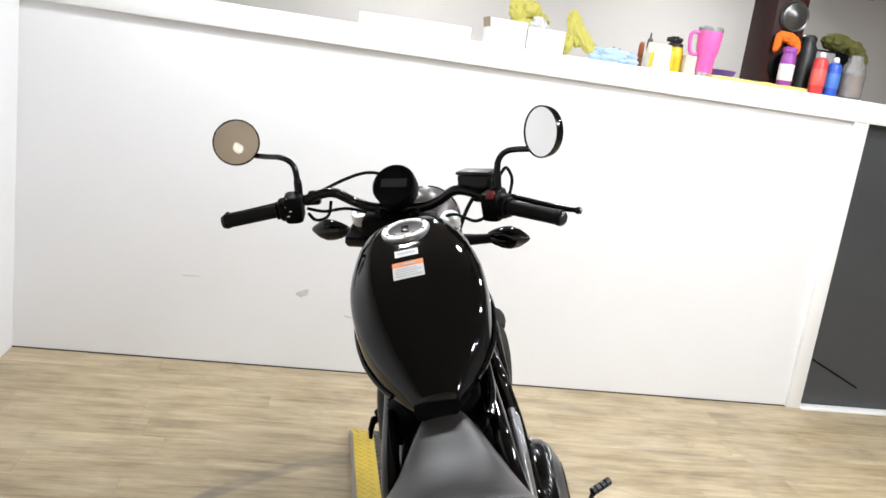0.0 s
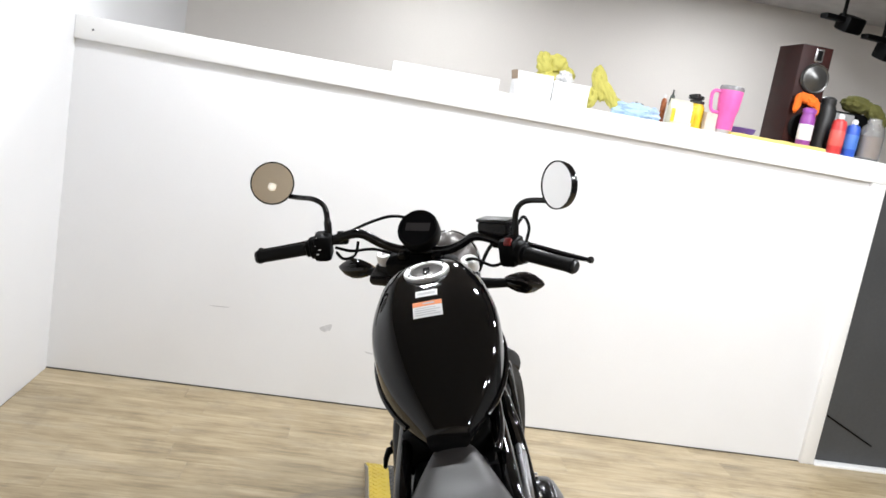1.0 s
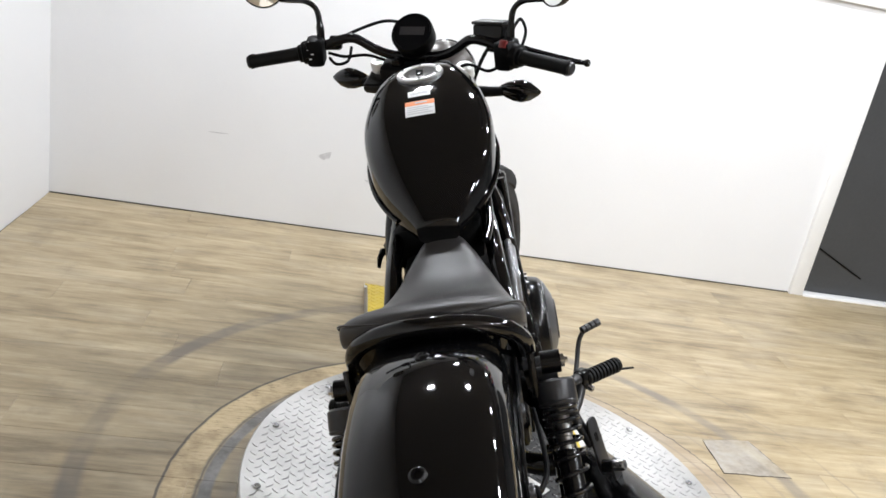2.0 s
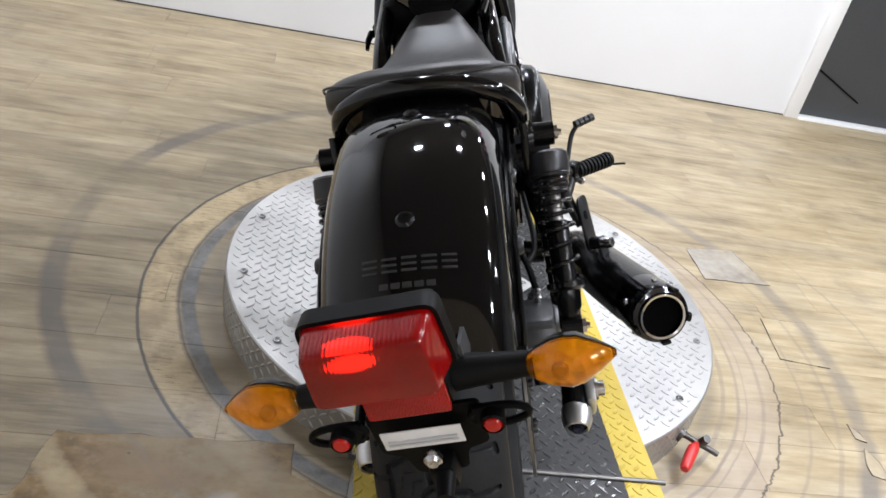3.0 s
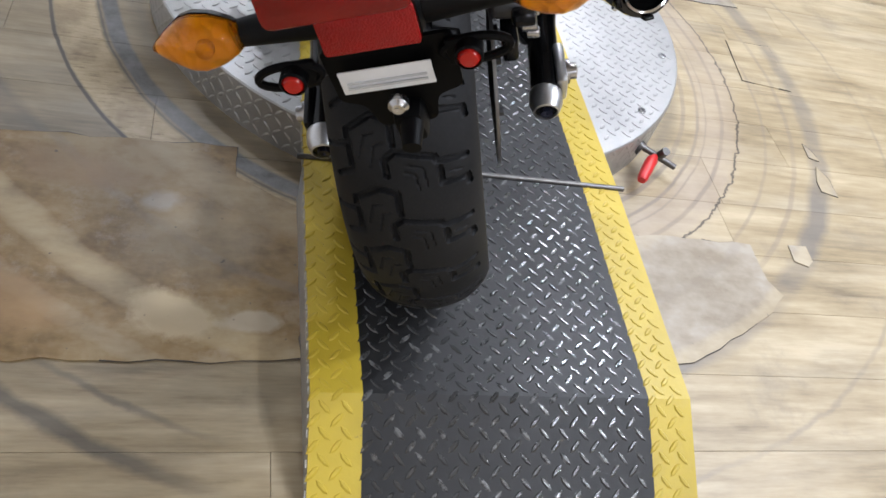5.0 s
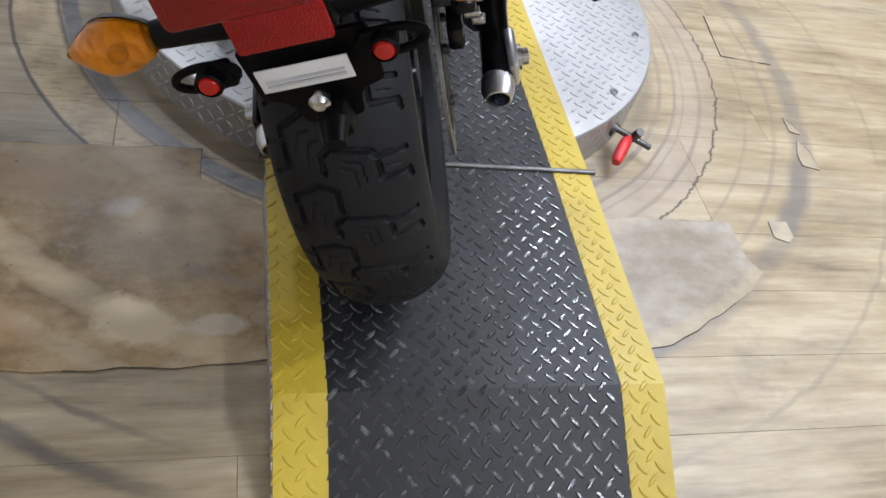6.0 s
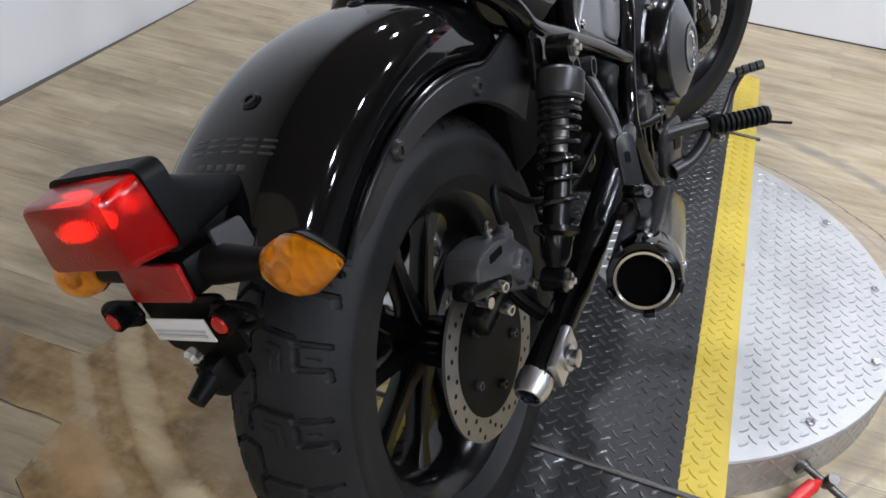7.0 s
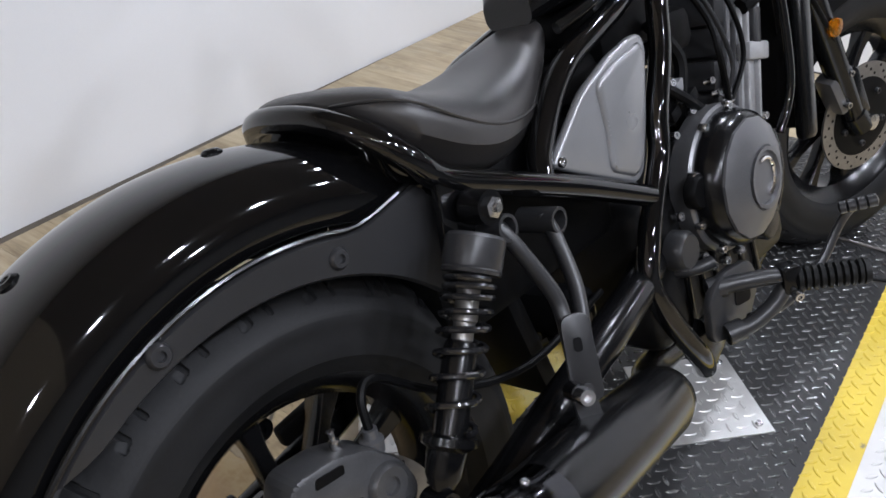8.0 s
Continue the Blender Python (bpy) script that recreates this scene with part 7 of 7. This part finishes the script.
bottle(2.612, YY - 0.02, 0.034, 0.192, "red spray can with a white nozzle", coloured("red can", (0.62, 0.05, 0.05), 0.35), WHITE_CAP, "spray_can", "spray can", 0.40, coloured("red print", (0.72, 0.12, 0.10), 0.4), "spray cans on the ledge")
bottle(2.690, YY - 0.015, 0.032, 0.178, "blue spray can with a white nozzle", coloured("blue can", (0.03, 0.10, 0.50), 0.35), WHITE_CAP, "spray_can", "spray can", 0.40, coloured("blue print", (0.08, 0.20, 0.60), 0.4), "spray cans on the ledge")
tub = thing("squeeze_bottle", "clear bottle half full of murky brown liquid", "bottle", at=on_ledge(2.80, YY + 0.0))
part("body", lathe([(0.050, 0), (0.054, 0.006), (0.055, 0.12), (0.050, 0.155), (0.030, 0.18), (0.030, 0.20), (0.027, 0.20), (0.027, 0.178), (0.047, 0.152), (0.052, 0.12), (0.051, 0.01), (0.0001, 0.006)], seg=28), CLEAR, tub)
part("liquid", lathe([(0.049, 0.010), (0.0505, 0.012), (0.0505, 0.115), (0.0001, 0.115)], seg=28), coloured("murky liquid", (0.46, 0.33, 0.25), 0.3), tub, "murky brown liquid")
bottle(2.60, YY + 0.10, 0.045, 0.27, "black bottle with a trigger top", BLACK_CAP, BLACK_CAP, "spray_bottle", "bottle", 0.7)
radio = thing("radio", "small black radio with a grey front", "radio", at=on_ledge(2.71, YY + 0.16))
part("case", slab(-0.07, 0.13, -0.04, 0.04, 0, 0.215, 0.006), MATT_BLACK, radio)
part("front", slab(-0.06, 0.05, -0.045, -0.041, 0.13, 0.205, 0.001), coloured("grey front", (0.3, 0.3, 0.3), 0.5), radio)
cloth_heap("cloth", "dark olive cloth draped over the radio", "cloth", on_ledge(2.80, YY + 0.14, 0.150), [((-0.03, 0, 0.105), (0.085, 0.06, 0.045), 6), ((0.055, -0.02, 0.080), (0.070, 0.05, 0.042), 30), ((0.095, -0.03, 0.040), (0.032, 0.03, 0.045), -8)], coloured("dark olive cloth", (0.10, 0.098, 0.022), 0.9, relief=0.3), 8.8, 0.8)
# black track lights under the far end of the ceiling
for x, y, z, drop in ((3.18, 5.6, 2.375, 0.02), (3.47, 5.6, 2.30, -0.03)):
    tr = thing("track_light", "black box-shaped track light under the ceiling", "ceiling light", "track lights", at=pose(x, y, z, 0, 0, 12))
    part("stem", rod((0, 0, 0.03), (0, 0, CEIL - z), 0.012), MATT_BLACK, tr)
    part("rail", slab(-0.15, 0.13, -0.03, 0.03, 0.0, 0.03, 0.004), MATT_BLACK, tr)
    part("head", box((0.13, 0.12, 0.10), pose(0.06, 0, drop - 0.02, 18, 0, 0), 0.015), MATT_BLACK, tr)
# added pale slab stands for the lit far ceiling, kept dark elsewhere
structure("ceiling_far_slab", slab(2.7, 5.1, 4.9, 6.3, CEIL - 0.10, CEIL - 0.002, 0.004), surface("pale far ceiling", (0.55, 0.53, 0.51), 0.8), "pale slab under the dark ceiling, standing for its lit far end", "ceiling")

# ---- floor repairs and planks ----
def ragged(outline, amount, seed, step=0.035):
    """An outline whose long edges wander a little."""
    out, k = [], len(outline)
    for i in range(k):
        a, b = V(*outline[i], 0), V(*outline[(i + 1) % k], 0)
        n = max(1, int((b - a).length / step))
        side = V(-(b - a).y, (b - a).x, 0).normalized()
        for j in range(n):
            q = a.lerp(b, j / n)
            if j:
                q = q + side * amount * noise.noise(V(q.x * 23 + seed, q.y * 23, 0))
            out.append((q.x, q.y))
    return out


def patch(outline, material, label, amount, seed, lift=0.0022, gap=0.0035):
    mid = V(sum(q[0] for q in outline) / len(outline), sum(q[1] for q in outline) / len(outline), 0)
    shape = ragged(outline, amount, seed)
    ob = tagged(mesh_object("floor_patch", prism(shape, lift, pose(0, 0, 0.0006)), material, 30), label, "floor patch", kind="structure")
    edge = bmesh.new()
    run = []
    for k in range(len(shape) + 1):
        x, y = shape[k % len(shape)]
        if noise.noise(V(x * 7 + seed, y * 7, 5)) > -0.16 and k < len(shape):
            run.append((x, y, lift * 0.8))
        else:
            if len(run) > 2:
                tube(run, [gap * (0.25 + 0.3 * abs(noise.noise(V(q[0] * 31, q[1] * 31, seed)))) for q in run], 6, edge)
            run = []
    part("joint", edge, CRACK, ob, "dark ragged joint")
    return ob


patch([(-0.40, 1.64), (-0.014, 1.64), (0.022, 1.80), (0.252, 1.806), (0.472, 1.812), (0.471, 1.732), (0.580, 1.668), (0.583, 1.340), (0.445, 1.326), (0.131, 1.322), (0.075, 1.357), (0.062, 1.484), (-0.076, 1.487), (-0.40, 1.48)], PATCH_TAN, "worn tan plywood patch let into the floor", 0.010, 1.7)
patch([(1.209, 1.668), (1.392, 1.667), (1.551, 1.664), (1.550, 1.565), (1.571, 1.527), (1.52, 1.478), (1.43, 1.425), (1.296, 1.356), (1.209, 1.345)], PATCH_WORN, "worn tan filler patch beside the ramp", 0.008, 4.1)
patch([(1.712, 2.832), (1.884, 2.856), (1.942, 2.665), (1.71, 2.655)], PATCH_PALE, "pale filler patch in the floor", 0.008, 6.3)
patch([(1.820, 2.468), (1.795, 2.279), (1.942, 2.260), (1.964, 2.471)], PLANK_MAT, "plank offcut let into the floor", 0.003, 8.3)
patch([(1.652, 1.672), (1.698, 1.672), (1.695, 1.628), (1.676, 1.612), (1.646, 1.626)], PATCH_WORN, "small pale filler spot in the floor", 0.006, 2.9)
patch([(1.868, 2.035), (1.886, 2.000), (1.888, 1.972), (1.862, 1.982)], PATCH_WORN, "small filler spot in the floor", 0.004, 3.3)
patch([(1.868, 1.950), (1.884, 1.905), (1.878, 1.845), (1.838, 1.860), (1.842, 1.895)], PATCH_WORN, "small pale filler spot in the floor", 0.008, 5.5)

PLANK_W, PLANK_L = 0.152, 1.22
plank_meshes = {}


def plank_mesh(length):
    """Planks of one length share their mesh; lengths are cut to whole centimetres."""
    key = round(length, 2)
    if key not in plank_meshes:
        me = bpy.data.meshes.new("plank")
        own = box((key - 0.0006, PLANK_W - 0.0006, 0.005), pose(0, 0, -0.0025), 0.0005, seg=1)
        own.to_mesh(me)
        own.free()
        me.materials.append(PLANK_MAT)
        plank_meshes[key] = me
    return plank_meshes[key]


random.seed(11)
EAST = LEFT_X + 5.98
for r in range(int((WALL_Y + 3.1) / PLANK_W)):
    y = WALL_Y - PLANK_W * (r + 0.5)
    x, cut = LEFT_X, round(PLANK_L * random.uniform(0.15, 1.0), 2)
    while x < EAST - 0.02:
        length = min(cut, round(EAST - x, 2))
        ob = new("plank", plank_mesh(length))
        ob.location = (x + length / 2, y, 0)
        ob.parent = floor
        x, cut = x + length, PLANK_L
